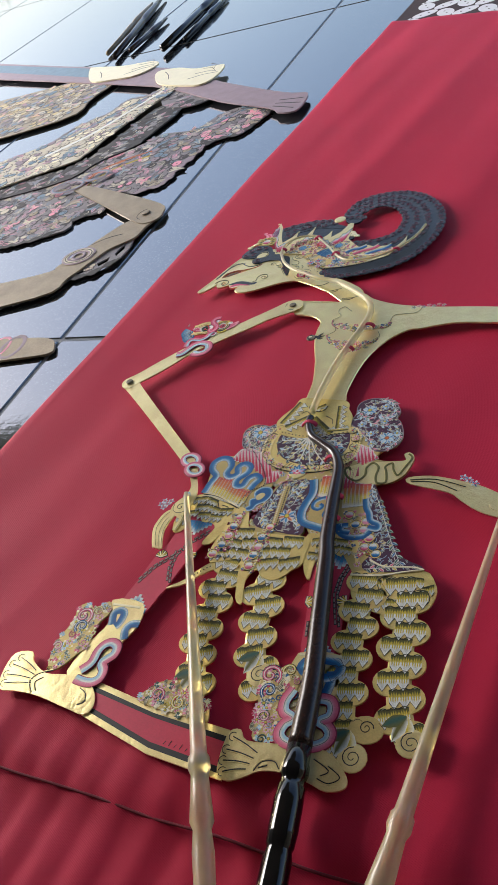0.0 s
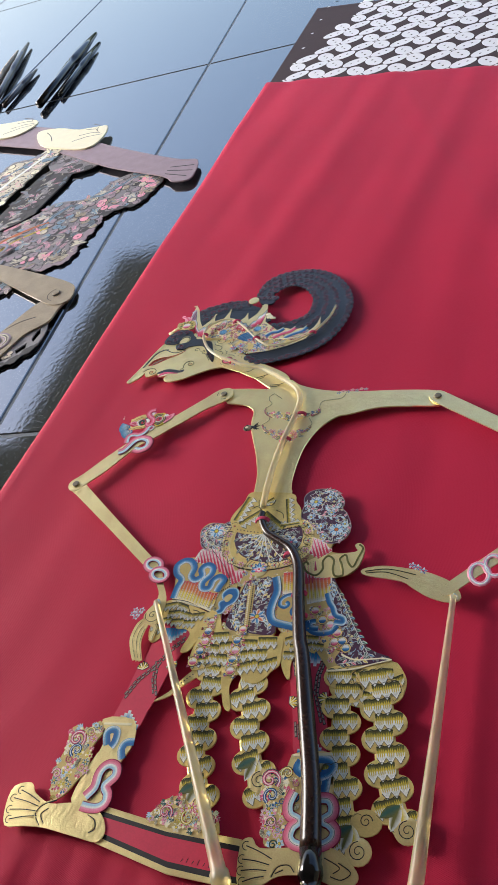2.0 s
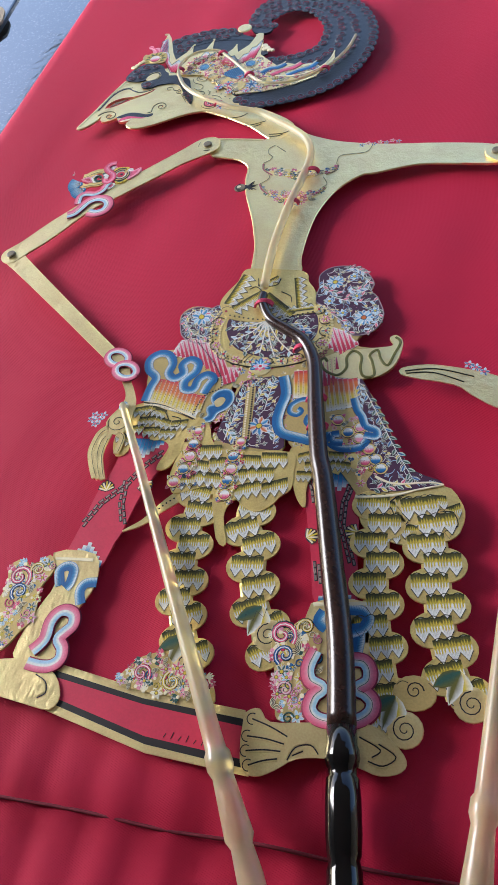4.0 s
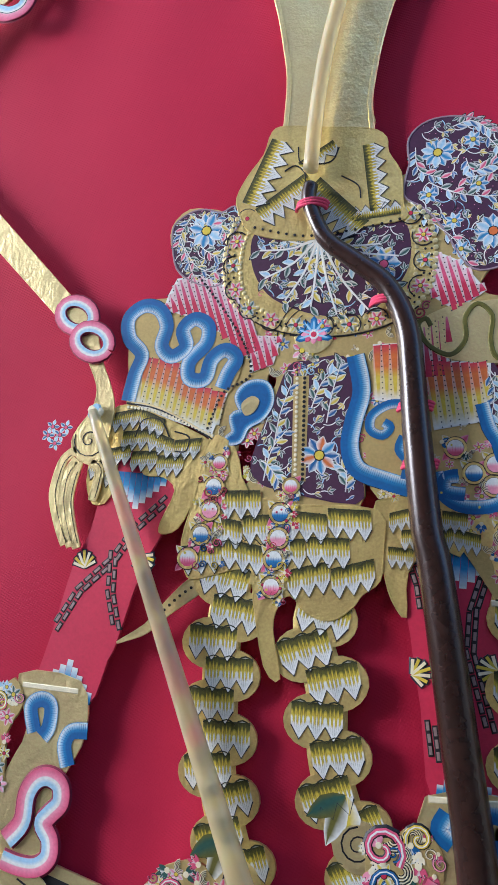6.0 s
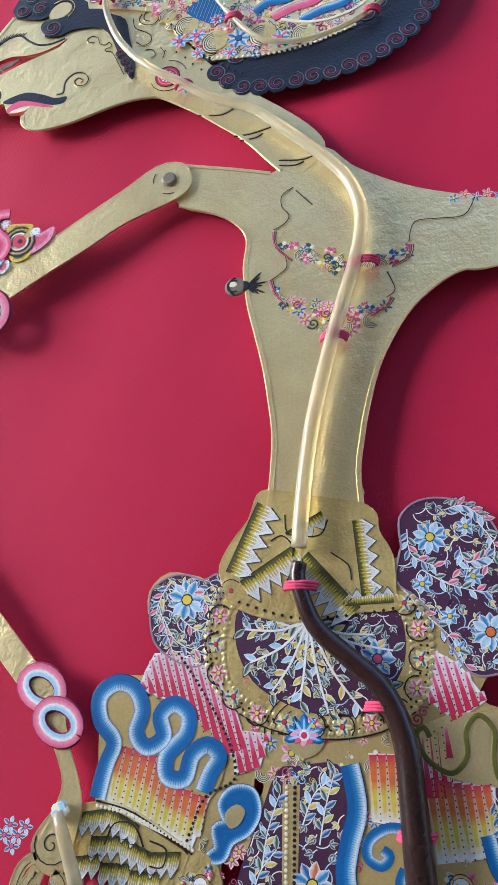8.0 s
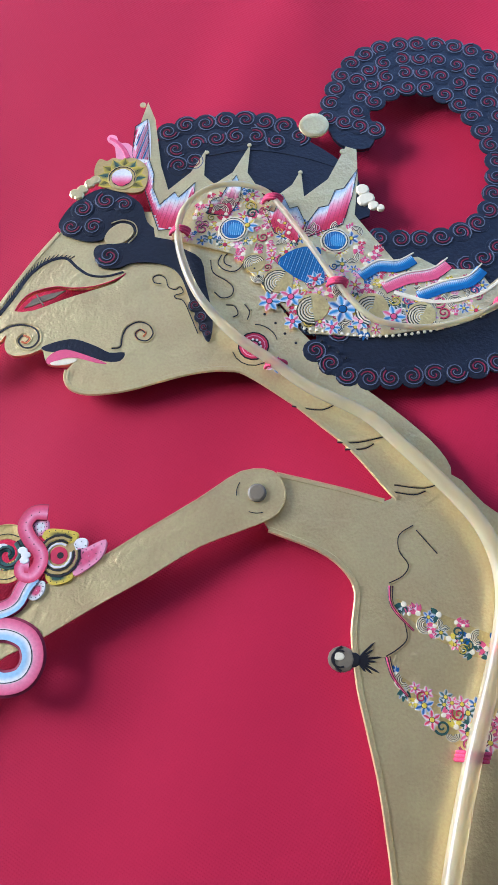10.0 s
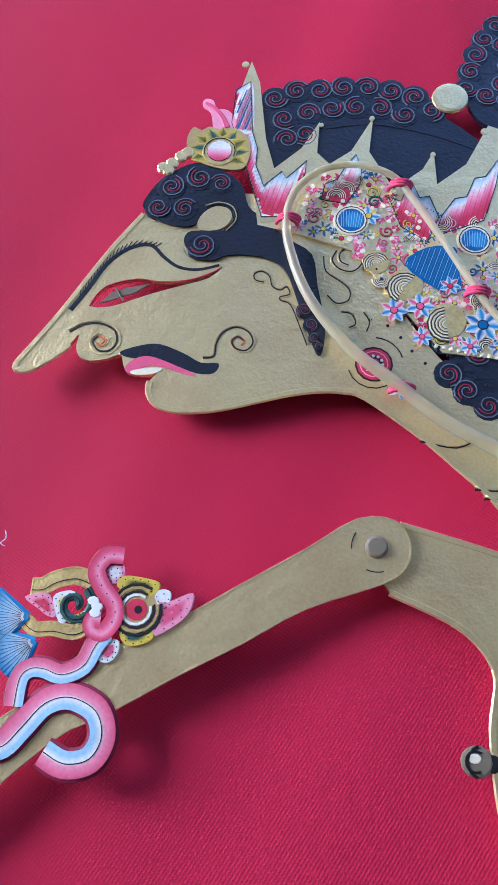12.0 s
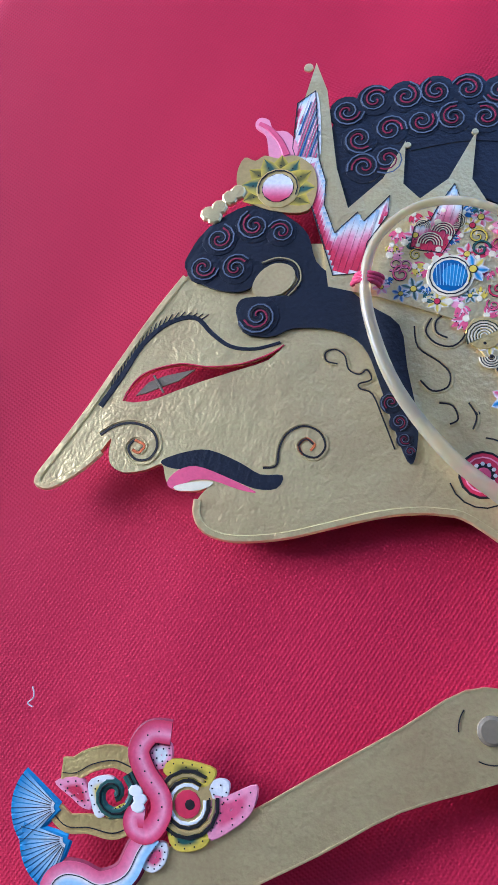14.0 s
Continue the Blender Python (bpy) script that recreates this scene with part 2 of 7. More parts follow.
class Leather:
    """Collects plates and raised paint of one part and links them as one mesh."""

    def __init__(self, top=6.0, thick=1.8):
        self.tint, self.v, self.f, self.m, self.mats, self.top, self.thick, self.step = {}, [], [], [], [], top, thick, 0

    def slot(self, mat):
        if mat not in self.mats:
            self.mats.append(mat)
        return self.mats.index(mat)

    def lift(self):
        self.step += 1
        return (self.step % 12) * 0.0025

    def add(self, verts, faces, mat):
        o, k = len(self.v), self.slot(mat)
        self.v += verts
        self.f += [tuple(i + o for i in f) for f in faces]
        self.m += [k] * len(faces)

    def plate(self, pts, mat, z=None, thick=None, holes=(), rim=0.5):
        """A cut sheet: flat top, worn edge, straight sides; holes go through."""
        z = self.top if z is None else z
        thick = self.thick if thick is None else thick
        loops = [[tuple(p[:2]) for p in pts]] + [list(h) for h in holes]
        flat = [Vector((x, y, 0)) for lp in loops for x, y in lp]
        tris = tessellate_polygon([[Vector((x, y, 0)) for x, y in lp] for lp in loops])
        n = len(flat)
        verts = [(p.x, p.y, z) for p in flat] + [(p.x, p.y, z - thick) for p in flat]
        faces = []
        for a, b, c in tris:
            if (flat[b] - flat[a]).cross(flat[c] - flat[a]).z < 0:
                b, c = c, b
            faces += [(a, b, c), (c + n, b + n, a + n)]
        o = 0
        for lp in loops:
            k = len(lp)
            area = sum(lp[i][0] * lp[(i + 1) % k][1] - lp[(i + 1) % k][0] * lp[i][1] for i in range(k))
            for i in range(k):
                a, b = o + i, o + (i + 1) % k
                faces.append((a, a + n, b + n, b) if (area > 0) == (o == 0) else (b, b + n, a + n, a))
            o += k
        self.add(verts, faces, mat)
        if mat in (GOLD, GILT) and rim and thick > 1:
            for lp in loops:
                self.stroke(lp + lp[:1], rim * 1.5, mat, z_level(z, self.top), 0, 0.05)

    def layer(self, pts, mat, level=1):
        """A painted field that lies on the leather."""
        self.plate(pts, mat, self.top + LAYER * level + self.lift(), 0.2)

    def stroke(self, path, w, mat, level=2, taper=0.0, h=0.12):
        """A raised line: w wide, thinner towards its end by taper."""
        z, n = self.top + LAYER * level + self.lift(), len(path)
        verts, faces = [], []
        for i, p in enumerate(path):
            a, b = path[max(i - 1, 0)], path[min(i + 1, n - 1)]
            ln = math.dist(a[:2], b[:2]) or 1
            nx, ny = -(b[1] - a[1]) / ln, (b[0] - a[0]) / ln
            r = 0.5 * w * (1 - taper * i / max(n - 1, 1))
            verts += [(p[0] - nx * r, p[1] - ny * r, z - 0.35), (p[0] - nx * r * 0.6, p[1] - ny * r * 0.6, z + h + 0.02 * i / n),
                      (p[0] + nx * r * 0.6, p[1] + ny * r * 0.6, z + h + 0.02 * i / n), (p[0] + nx * r, p[1] + ny * r, z - 0.35)]
        for i in range(n - 1):
            for k in range(3):
                a = 4 * i + k
                faces.append((a, a + 4, a + 5, a + 1))
        faces += [(0, 1, 2, 3), (4 * n - 1, 4 * n - 2, 4 * n - 3, 4 * n - 4)]
        self.add(verts, faces, mat)

    def dot(self, x, y, r, mat, level=2, sides=10, h=0.14, ry=None, turn=0.0):
        """A low round boss, or an oval one."""
        z, ry = self.top + LAYER * level + self.lift(), r if ry is None else ry
        c, s = math.cos(turn), math.sin(turn)
        verts = []
        for q, zz in ((1.0, -0.4), (0.96, h * 0.5), (0.75, h)):
            for i in range(sides):
                a = 2 * math.pi * i / sides
                u, v = r * q * math.cos(a), ry * q * math.sin(a)
                verts.append((x + u * c - v * s, y + u * s + v * c, z + zz))
        faces = [(k * sides + i, k * sides + (i + 1) % sides, (k + 1) * sides + (i + 1) % sides, (k + 1) * sides + i)
                 for k in (0, 1) for i in range(sides)]
        faces.append(tuple(range(2 * sides, 3 * sides)))
        self.add(verts, faces, mat)

    def ring(self, x, y, r, w, mat, level=2, start=0.0, sweep=360.0, ry=None):
        n = max(6, int(sweep / 24))
        ry = r if ry is None else ry
        self.stroke([(x + r * math.cos(radians(start + sweep * i / n)), y + ry * math.sin(radians(start + sweep * i / n))) for i in range(n + 1)], w, mat, level)

    def spiral(self, x, y, r, turns, w, mat, level=2, start=0.0, way=1):
        n = int(13 * turns)
        self.stroke([(x + r * (1 - 0.85 * i / n) * math.cos(radians(start) + way * 2 * math.pi * turns * i / n),
                      y + r * (1 - 0.85 * i / n) * math.sin(radians(start) + way * 2 * math.pi * turns * i / n)) for i in range(n + 1)], w, mat, level, 0.3)

    def blend(self, rows, shades, level=3):
        """Paint laid over a grid of places, a colour at each row (or at each place)."""
        z, o, n = self.top + LAYER * level + self.lift(), len(self.v), len(rows[0])
        self.add([(x, y, z + 0.02 * k / n) for row in rows for k, (x, y) in enumerate(row)],
                 [(i * n + k, i * n + k + 1, i * n + n + k + 1, i * n + n + k) for i in range(len(rows) - 1) for k in range(n - 1)], PAINT)
        for i, c in enumerate(shades):
            for k in range(n):
                self.tint[o + i * n + k] = c[k] if isinstance(c[0], (tuple, list)) else c

    def shifted(self, path, d):
        out, n = [], len(path)
        for i, p in enumerate(path):
            a, b = path[max(i - 1, 0)], path[min(i + 1, n - 1)]
            ln = math.dist(a[:2], b[:2]) or 1
            out.append((p[0] - (b[1] - a[1]) / ln * d, p[1] + (b[0] - a[0]) / ln * d))
        return out

    def ribbon(self, path, w, stops, level=4, ink=BLACK):
        """A flat band whose colour runs from flank to flank through the stops (place 0 to 1, colour), with an inked edge."""
        if ink:
            self.stroke(path, w * 1.1, ink, level - 1, 0, 0.03)
        self.blend([self.shifted(path, w * (u - 0.5)) for u, c in stops], [c for u, c in stops], level + 1)

    def hatched(self, path, w, mat, pale, level=5):
        """A painted band, dark along one flank and hatched into white along the other."""
        deep, mid = hue(mat), hue(CERULEAN if mat is BLUE else BLUSH)
        self.ribbon(path, w, ((0, deep), (0.35, deep), (0.55, mid), (0.74, hue(pale)), (0.86, hue(WHITE)), (0.95, hue(pale)), (1, deep)), level, NAVY)
        total = sum(math.dist(p, q) for p, q in zip(path, path[1:]))
        for x, y, dx, dy in along(path, max(4, int(total / 0.75))):
            self.stroke([(x + dy * w * 0.02, y - dx * w * 0.02), (x - dy * w * 0.42, y + dx * w * 0.42)], 0.26, mat, level + 3, 0.8, 0.01)

    def leaf(self, x, y, a, length, w, core, rim=None, level=2):
        """A pointed painted leaf, coloured along its middle and pale at its edge."""
        c, s = math.cos(a), math.sin(a)
        rim = hue(WHITE) if rim is None else rim
        rows, shades = [], []
        for u, h in ((0, 0.12), (0.22, 0.72), (0.5, 1.0), (0.78, 0.62), (1.0, 0.04)):
            rows.append([(x + c * u * length - s * v, y + s * u * length + c * v) for v in (-h * w / 2, -h * w / 5, 0, h * w / 2)])
            shades.append([rim, core if u < 0.9 else rim, core, rim])
        self.blend(rows, shades, level)

    def line(self, pts, w, mat, level=2, taper=0.0, steps=4):
        path = smooth(pts, steps, False)
        self.stroke(path, w, mat, level, taper)
        if mat is BLACK and w < 1.2 and GOLD in self.mats:
            self.stroke(self.shifted(path, w * 0.95), w * 0.9, GOLD, level + 1, taper, 0.12)

    def petal(self, x, y, a, length, w, mat, level=2):
        c, s = math.cos(a), math.sin(a)
        self.dot(x + c * length * 0.5, y + s * length * 0.5, length * 0.5, mat, level, 7, 0.2, w * 0.5, a)

    def flower(self, x, y, r, petals, mats, heart=YELLOW, level=2, turn=0.0):
        for i in range(petals):
            a = turn + 2 * math.pi * i / petals
            core = mats[i % len(mats)]
            core = mats[0] if core is WHITE and mats[0] is not WHITE else CERULEAN if core is WHITE else core
            self.leaf(x + 0.18 * r * math.cos(a), y + 0.18 * r * math.sin(a), a, r * 0.92, r * 0.6, hue(core), hue(WHITE), level + 0.4 * (i % 3))
        self.dot(x, y, r * 0.34, BLACK, level + 2, 8, 0.02)
        self.dot(x, y, r * 0.27, heart, level + 3, 8, 0.05)

    def spray(self, pts, n, mats, w=0.5, size=3.0, level=2):
        """A stem with pairs of leaves."""
        path = smooth(pts, 5, False)
        self.stroke(path, w, WHITE, level, 0.4)
        for i, (x, y, dx, dy) in enumerate(along(path, 2 * n + 1)[1:]):
            side = 1 if i % 2 else -1
            a = math.atan2(dy, dx) + side * 0.75
            k = mats[i % len(mats)]
            k = GREEN if k is WHITE else k
            self.leaf(x, y, a, size * 1.5, size * 0.8, hue(BLACK), hue(BLACK), level - 0.5)
            self.leaf(x, y, a, size * 1.35, size * 0.66, hue(k), hue(WHITE), level + 0.5)

    def pearls(self, pts, n, r, mat=BLACK, level=2, steps=4, closed=False):
        for x, y, *_ in along(smooth(pts, steps, closed), n):
            self.dot(x, y, r, mat, level, 6, 0.15)

    def jewel(self, x, y, r, mat, pale=WHITE):
        """A round painted stone in a gold setting, shaded from full colour to white."""
        for k in range(4):
            self.leaf(x, y, radians(45 + 90 * k), r * 2.1, r * 1.1, hue((PINK, YELLOW)[k % 2]), hue(WHITE if k % 2 else ROSE), 1.2)
        self.dot(x, y, r * 1.36, GILT, 2, 14, 0.05)
        self.ring(x, y, r * 1.32, r * 0.12, BLACK, 3, 20, 140)
        self.ring(x, y, r * 1.32, r * 0.12, BLACK, 3, 200, 140)
        self.dot(x, y, r * 1.04, BLACK, 3.2, 14, 0.02)
        rows, shades = [], []
        deep, mid = hue(mat), hue(CERULEAN if mat is BLUE else ROSE)
        for v, c in ((-0.96, deep), (-0.6, deep), (-0.2, mid), (0.2, hue(WHITE)), (0.7, hue(WHITE)), (0.96, hue(WHITE))):
            h = math.sqrt(1 - v * v)
            rows.append([(x + r * 0.95 * h * u, y + r * 0.95 * v) for u in (-1, -0.5, 0, 0.5, 1)])
            shades.append(c)
        self.blend(rows, shades, 5.5)
        for k in range(5):
            self.stroke([(x + r * 0.3 * (k - 2), y - r * 0.5), (x + r * 0.3 * (k - 2), y + r * 0.25)], r * 0.1, mat, 6.5, 0.8, 0.01)

    def runs(self, poly, angle, gap):
        """Parallel lines across a field, each from where it enters to where it leaves."""
        c, s = math.cos(radians(angle)), math.sin(radians(angle))
        us = [p[0] * -s + p[1] * c for p in poly]
        ws = [p[0] * c + p[1] * s for p in poly]
        u, out = min(us) + gap * 0.5, []
        while u < max(us):
            run, steps = [], 40
            for k in range(steps + 1):
                q = min(ws) + (max(ws) - min(ws)) * k / steps
                p = (q * c - u * s, q * s + u * c)
                if inside(p, poly):
                    run.append(p)
                elif len(run) > 2:
                    break
                else:
                    run = []
            if len(run) > 2:
                out.append(run)
            u += gap
        return out

    def stripes(self, poly, angle, gap, w, mats, level=2, taper=0.0):
        """Parallel lines over a field."""
        for i, run in enumerate(self.runs(poly, angle, gap)):
            self.stroke(run[:: max(1, len(run) // 8)] + [run[-1]], w, mats[i % len(mats)], level, taper, 0.03)

    def rake(self, poly, angle, gap, shades, level=3):
        """Fine hatching that runs through the shades along each line."""
        for i, run in enumerate(self.runs(poly, angle, gap)):
            n = len(run) - 1
            pts = [run[round(n * k / 5)] for k in range(6)]
            self.blend([self.shifted(pts, gap * v) for v in (-0.5, 0.5)], [[shades[min(len(shades) - 1, k * len(shades) // 6)] for k in range(6)]] * 2, level)
            if i % 2:
                self.stroke(pts, gap * 0.22, MAROON, level + 1, 0.9, 0.01)

    def rays(self, poly, angle, gap, shades, level=3, share=0.3):
        """Wedges of colour that thin out over a pale ground, with dotted lines between."""
        for run in self.runs(poly, angle, gap):
            n = len(run) - 1
            pts = [run[round(n * k / 5)] for k in range(6)]
            pale = [tuple(share * c + (1 - share) * v for c, v in zip(shades[min(len(shades) - 1, k * len(shades) // 6)], hue(WHITE))) for k in range(6)]
            self.blend([self.shifted(pts, gap * v) for v in (-0.5, 0.5)], [pale, pale], level)
            a, b = self.shifted(pts, -gap * 0.42), self.shifted(pts, gap * 0.42)
            rows, tones = [], []
            for k in range(6):
                u = 0.36 * k / 5
                rows.append([(a[k][0] * (1 - u) + b[k][0] * u, a[k][1] * (1 - u) + b[k][1] * u), (b[k][0] * (1 - u) + a[k][0] * u, b[k][1] * (1 - u) + a[k][1] * u)])
                tones.append(shades[min(len(shades) - 1, k * len(shades) // 6)])
            self.blend(rows, tones, level + 1)
            edge = self.shifted(pts, gap * 0.5)
            for x, y, *_ in along(edge, max(3, int(math.dist(pts[0], pts[-1]) / 1.7))):
                self.dot(x, y, 0.3, BLACK, level + 2, 5, 0.02)

    def zigzag(self, a, b, n, width, side=1):
        """A toothed border: yellow hatching that ends in white teeth with a dark line."""
        dx, dy = (b[0] - a[0]) / n, (b[1] - a[1]) / n
        ln = math.hypot(dx, dy)
        nx, ny = -dy / ln * side, dx / ln * side

        def teeth(depth):
            pts = []
            for i in range(n):
                for u, k in ((0.0, 0.55), (0.5, 1.0)):
                    pts.append((a[0] + dx * (i + u) + nx * width * depth * k, a[1] + dy * (i + u) + ny * width * depth * k))
            pts.append((b[0] + nx * width * depth * 0.55, b[1] + ny * width * depth * 0.55))
            return pts
        self.layer([a] + teeth(1.0) + [b], WHITE, 2)
        self.stroke(teeth(1.0), width * 0.06, NAVY, 4, 0, 0.1)
        self.shade_teeth(lambda u, v: (a[0] + dx * u + nx * width * v, a[1] + dy * u + ny * width * v), n, 0.92, 0.55, ln, 0.0)

    def shade_teeth(self, at, n, tip, side, ln, top):
        """Hatching from dark moss over yellow into white, down n pointed teeth."""
        moss, olive, yellow, white = hue(MOSS), hue(OLIVE), hue(YELLOW), hue(WHITE)
        count = 9
        for i in range(n):
            for k in range(count):
                u0, u1 = k / count, (k + 1) / count
                dark = 0.34 - 0.22 * math.sin(math.pi * (k + 0.5) / count) + (0.07 if k % 2 else -0.02)
                gold = dark + 0.26 + (0.14 if k % 2 else 0.0)
                rows = []
                for q in (0.0, dark * 0.75, dark, (dark + gold) / 2, gold, min(0.97, gold + 0.1), 1.0):
                    rows.append([at(i + u, top + (side + (tip - side) * (1 - abs(u - 0.5) * 2) - top) * q) for u in (u0, u1)])
                self.blend(rows, [moss, olive, olive, yellow, yellow, white, white], 3)
            for k in range(1, count):
                u = k / count
                d = side + (tip - side) * (1 - abs(u - 0.5) * 2)
                self.stroke([at(i + u, top), at(i + u, top + (d - top) * 0.85)], ln * 0.028, MOSS, 4, 0.7, 0.01)

    def scale_rows(self, poly, turn, w, h, seed=1):
        """Overlapping rows of three-toothed scales over a field, pointing along turn."""
        rnd = random.Random(seed)
        c, s = math.cos(radians(turn)), math.sin(radians(turn))
        vs, us = [p[0] * c + p[1] * s for p in poly], [p[1] * c - p[0] * s for p in poly]
        v, row, low = max(vs) - h * 0.5, 0, self.top
        while v > min(vs) - h:
            u = min(us) - (row % 2) * w * 0.5
            while u < max(us):
                tilt = rnd.uniform(-0.35, 0.35)

                def at(q, d, u=u, v=v, tilt=tilt):
                    x = u + w * q / 3
                    y = v + d + tilt * (x - u - w / 2)
                    return (y * c - x * s, y * s + x * c)
                if all(inside(at(q, d), poly) for q, d in ((1.5, h * 0.5), (0.3, h * 0.4), (2.7, h * 0.4))):
                    self.shade_teeth(at, 3, h, h * 0.62, w / 3, 0.0)
                    self.stroke([at(q / 2, h * (1.0 if q % 2 else 0.62)) for q in range(7)], w * 0.025, NAVY, 6, 0, 0.02)
                    self.stroke([at(q / 2, 0.0 if q % 2 else h * 0.12) for q in range(7)], w * 0.03, MOSS, 6, 0, 0.02)
                u += w * 1.04
            v, row = v - h * 0.86, row + 1
            self.top = low + 0.03 * row
        self.top = low

    def scatter(self, poly, n, seed, sizes=(1.4, 2.6), kinds=None):
        """Dense painted rosettes, arcs and drops over a field."""
        rnd = random.Random(seed)
        xs, ys = [p[0] for p in poly], [p[1] for p in poly]
        kinds, done = kinds or [PINK, BLUE, YELLOW, WHITE, ROSE, GREEN, SKY, GOLDLINE], []
        for _ in range(n * 12):
            if len(done) >= n:
                break
            p = (rnd.uniform(min(xs), max(xs)), rnd.uniform(min(ys), max(ys)))
            r = rnd.uniform(*sizes)
            if not inside(p, poly) or any(math.dist(p, q[:2]) < 0.56 * (r + q[2]) for q in done):
                continue
            done.append((*p, r))
            k, pick, turn = rnd.choice(kinds), rnd.random(), rnd.uniform(0, 6.28)
            k = PINK if k is WHITE else k
            if pick < 0.3:
                self.flower(*p, r * 1.15, 6, [k], YELLOW if k is not YELLOW else CRIMSON, 2, turn)
            elif pick < 0.42:
                for q in (1.3, 1.02, 0.74, 0.46):
                    self.ring(*p, r * q, r * 0.17, GOLDLINE, 2, math.degrees(turn), 190)
                    self.ring(*p, r * (q - 0.12), r * 0.1, BLACK, 2.5, math.degrees(turn), 190)
            elif pick < 0.85:
                for q in range(-2, 3):
                    self.leaf(*p, turn + 0.42 * q, r * (1.7 - 0.2 * abs(q)), r * 0.62, hue(k), hue(WHITE if q % 2 else k), 2 + 0.3 * abs(q))
                self.dot(*p, r * 0.4, GOLDLINE, 4, 7, 0.05)
                for q in range(4):
                    self.dot(p[0] + r * 1.0 * math.cos(turn + 0.42 * (q - 1.5)), p[1] + r * 1.0 * math.sin(turn + 0.42 * (q - 1.5)), r * 0.09, BLACK, 4, 5, 0.01)
            else:
                self.spiral(*p, r, 1.4, r * 0.42, BLACK, 2, math.degrees(turn))
                self.spiral(*p, r, 1.4, r * 0.3, k, 3, math.degrees(turn))

    def shell(self, x, y, r, turn, mat=GILT):
        """A gold fan of raised concentric arcs."""
        self.dot(x, y, r * 1.05, mat, 5, 14, 0.08)
        for k in range(5):
            q = r * (1 - 0.19 * k)
            self.ring(x, y - r * 0.25, q, r * 0.1, MOSS, 7, turn, 180)
            self.ring(x, y - r * 0.25, q * 0.9, r * 0.1, GOLDLINE, 8, turn, 180)

    def foliage(self, poly, n, seed, size=2.4):
        """Small curled stems with leaves all over a dark field."""
        rnd = random.Random(seed)
        xs, ys = [p[0] for p in poly], [p[1] for p in poly]
        done = []
        for _ in range(n * 10):
            if len(done) >= n * 0.55:
                break
            x, y = rnd.uniform(min(xs), max(xs)), rnd.uniform(min(ys), max(ys))
            if not inside((x, y), poly) or any(math.dist((x, y), q) < size * 1.25 for q in done):
                continue
            done.append((x, y))
            a, bend = rnd.uniform(0, 6.28), rnd.choice((-1, 1))
            stem = [(x - size * 1.9 * math.cos(a + bend * 0.7 * q) * (1 - q), y - size * 1.9 * math.sin(a + bend * 0.7 * q) * (1 - q)) for q in (0, 0.25, 0.5, 0.75, 1)]
            stem = [p for p in stem if inside(p, poly)]
            if len(stem) > 1:
                self.stroke(stem, size * 0.3, BLACK, 1.3, 0.2, 0.01)
                self.stroke(stem, size * 0.2, rnd.choice([WHITE, SKY, WHITE]), 1.8, -0.4, 0.02)
            for q, ln in ((-0.75, 0.95), (0.75, 0.95), (0.0, 1.3)):
                b = a + q
                if not inside((x + math.cos(b) * size * ln, y + math.sin(b) * size * ln), poly):
                    continue
                self.leaf(x, y, b, size * ln * 1.12, size * 0.66, hue(BLACK), hue(BLACK), 2)
                self.leaf(x, y, b, size * ln, size * 0.52, hue(rnd.choice([GREEN, NAVY, YELLOW, BLUE, GREEN, OLIVE])), hue(WHITE), 3)
            for _ in range(3):
                p = (x + rnd.uniform(-2, 2) * size, y + rnd.uniform(-2, 2) * size)
                if inside(p, poly):
                    self.dot(*p, size * 0.08, ROSE, 1.2, 5, 0.02)

    def serpent(self, path, w, side=1, level=2):
        """A pink band shaded to pale blue along its inner flank, with an inked line between."""
        path = path if side > 0 else path[::-1]
        self.stroke(path, w * 1.08, MAROON, level - 1, 0, 0.1)
        self.stroke(path, w, PINK, level, 0, 0.2)
        white, rose = hue(WHITE), hue(ROSE)
        self.ribbon(path, w * 0.86, ((0, hue(PINK)), (0.2, hue(BLUSH)), (0.45, rose), (0.52, white), (0.62, white), (0.8, hue(SKY)), (1, hue(SKY))), level + 7, None)
        if math.dist(path[0], path[-1]) > w:
            self.stroke(self.shifted(path, w * 0.03), w * 0.05, BLACK, level + 10, 0, 0.02)

    def scroll(self, x, y, r, mat, turns=1.3, start=0.0, way=1):
        """A coiling painted band with a dark outline and a pale core."""
        for w, k, lv in ((0.62, BLACK, 2), (0.5, mat, 3), (0.14, WHITE, 5)):
            self.spiral(x, y, r, turns, r * w, k, lv, start, way)

    def curls(self, spots, turns=1.6):
        """Spiral locks cut into dark leather, with the red ground glinting through."""
        for i, (x, y, r) in enumerate(spots):
            way = 1 if i % 2 else -1
            self.dot(x, y, r * 1.12, NAVY, 1, 14, 0.16)
            self.spiral(x, y, r * 0.98, turns, r * 0.26, NAVY, 7, 40 * i, way)
            # Slate-blue spiral paints the highlight along each curl's ridge.
            self.spiral(x, y, r * 1.0, turns, r * 0.13, CURLGLINT, 9.5, 40 * i, way)
            self.spiral(x, y, r * 0.76, turns, r * 0.17, BLACK, 7, 40 * i, way)
            self.spiral(x, y, r * 0.74, turns * 0.6, r * 0.15, MAROON, 9.5, 40 * i, way)

    def done(self, name, parent=None, label="", z=0.0):
        me = bpy.data.meshes.new(name)
        me.from_pydata([(x * 0.001, y * 0.001, q * 0.001) for x, y, q in self.v], [], self.f)
        for k in self.mats:
            me.materials.append(k)
        me.polygons.foreach_set("material_index", self.m)
        if self.tint:
            shades = np.ones((len(self.v), 4))
            shades[list(self.tint), :3] = list(self.tint.values())
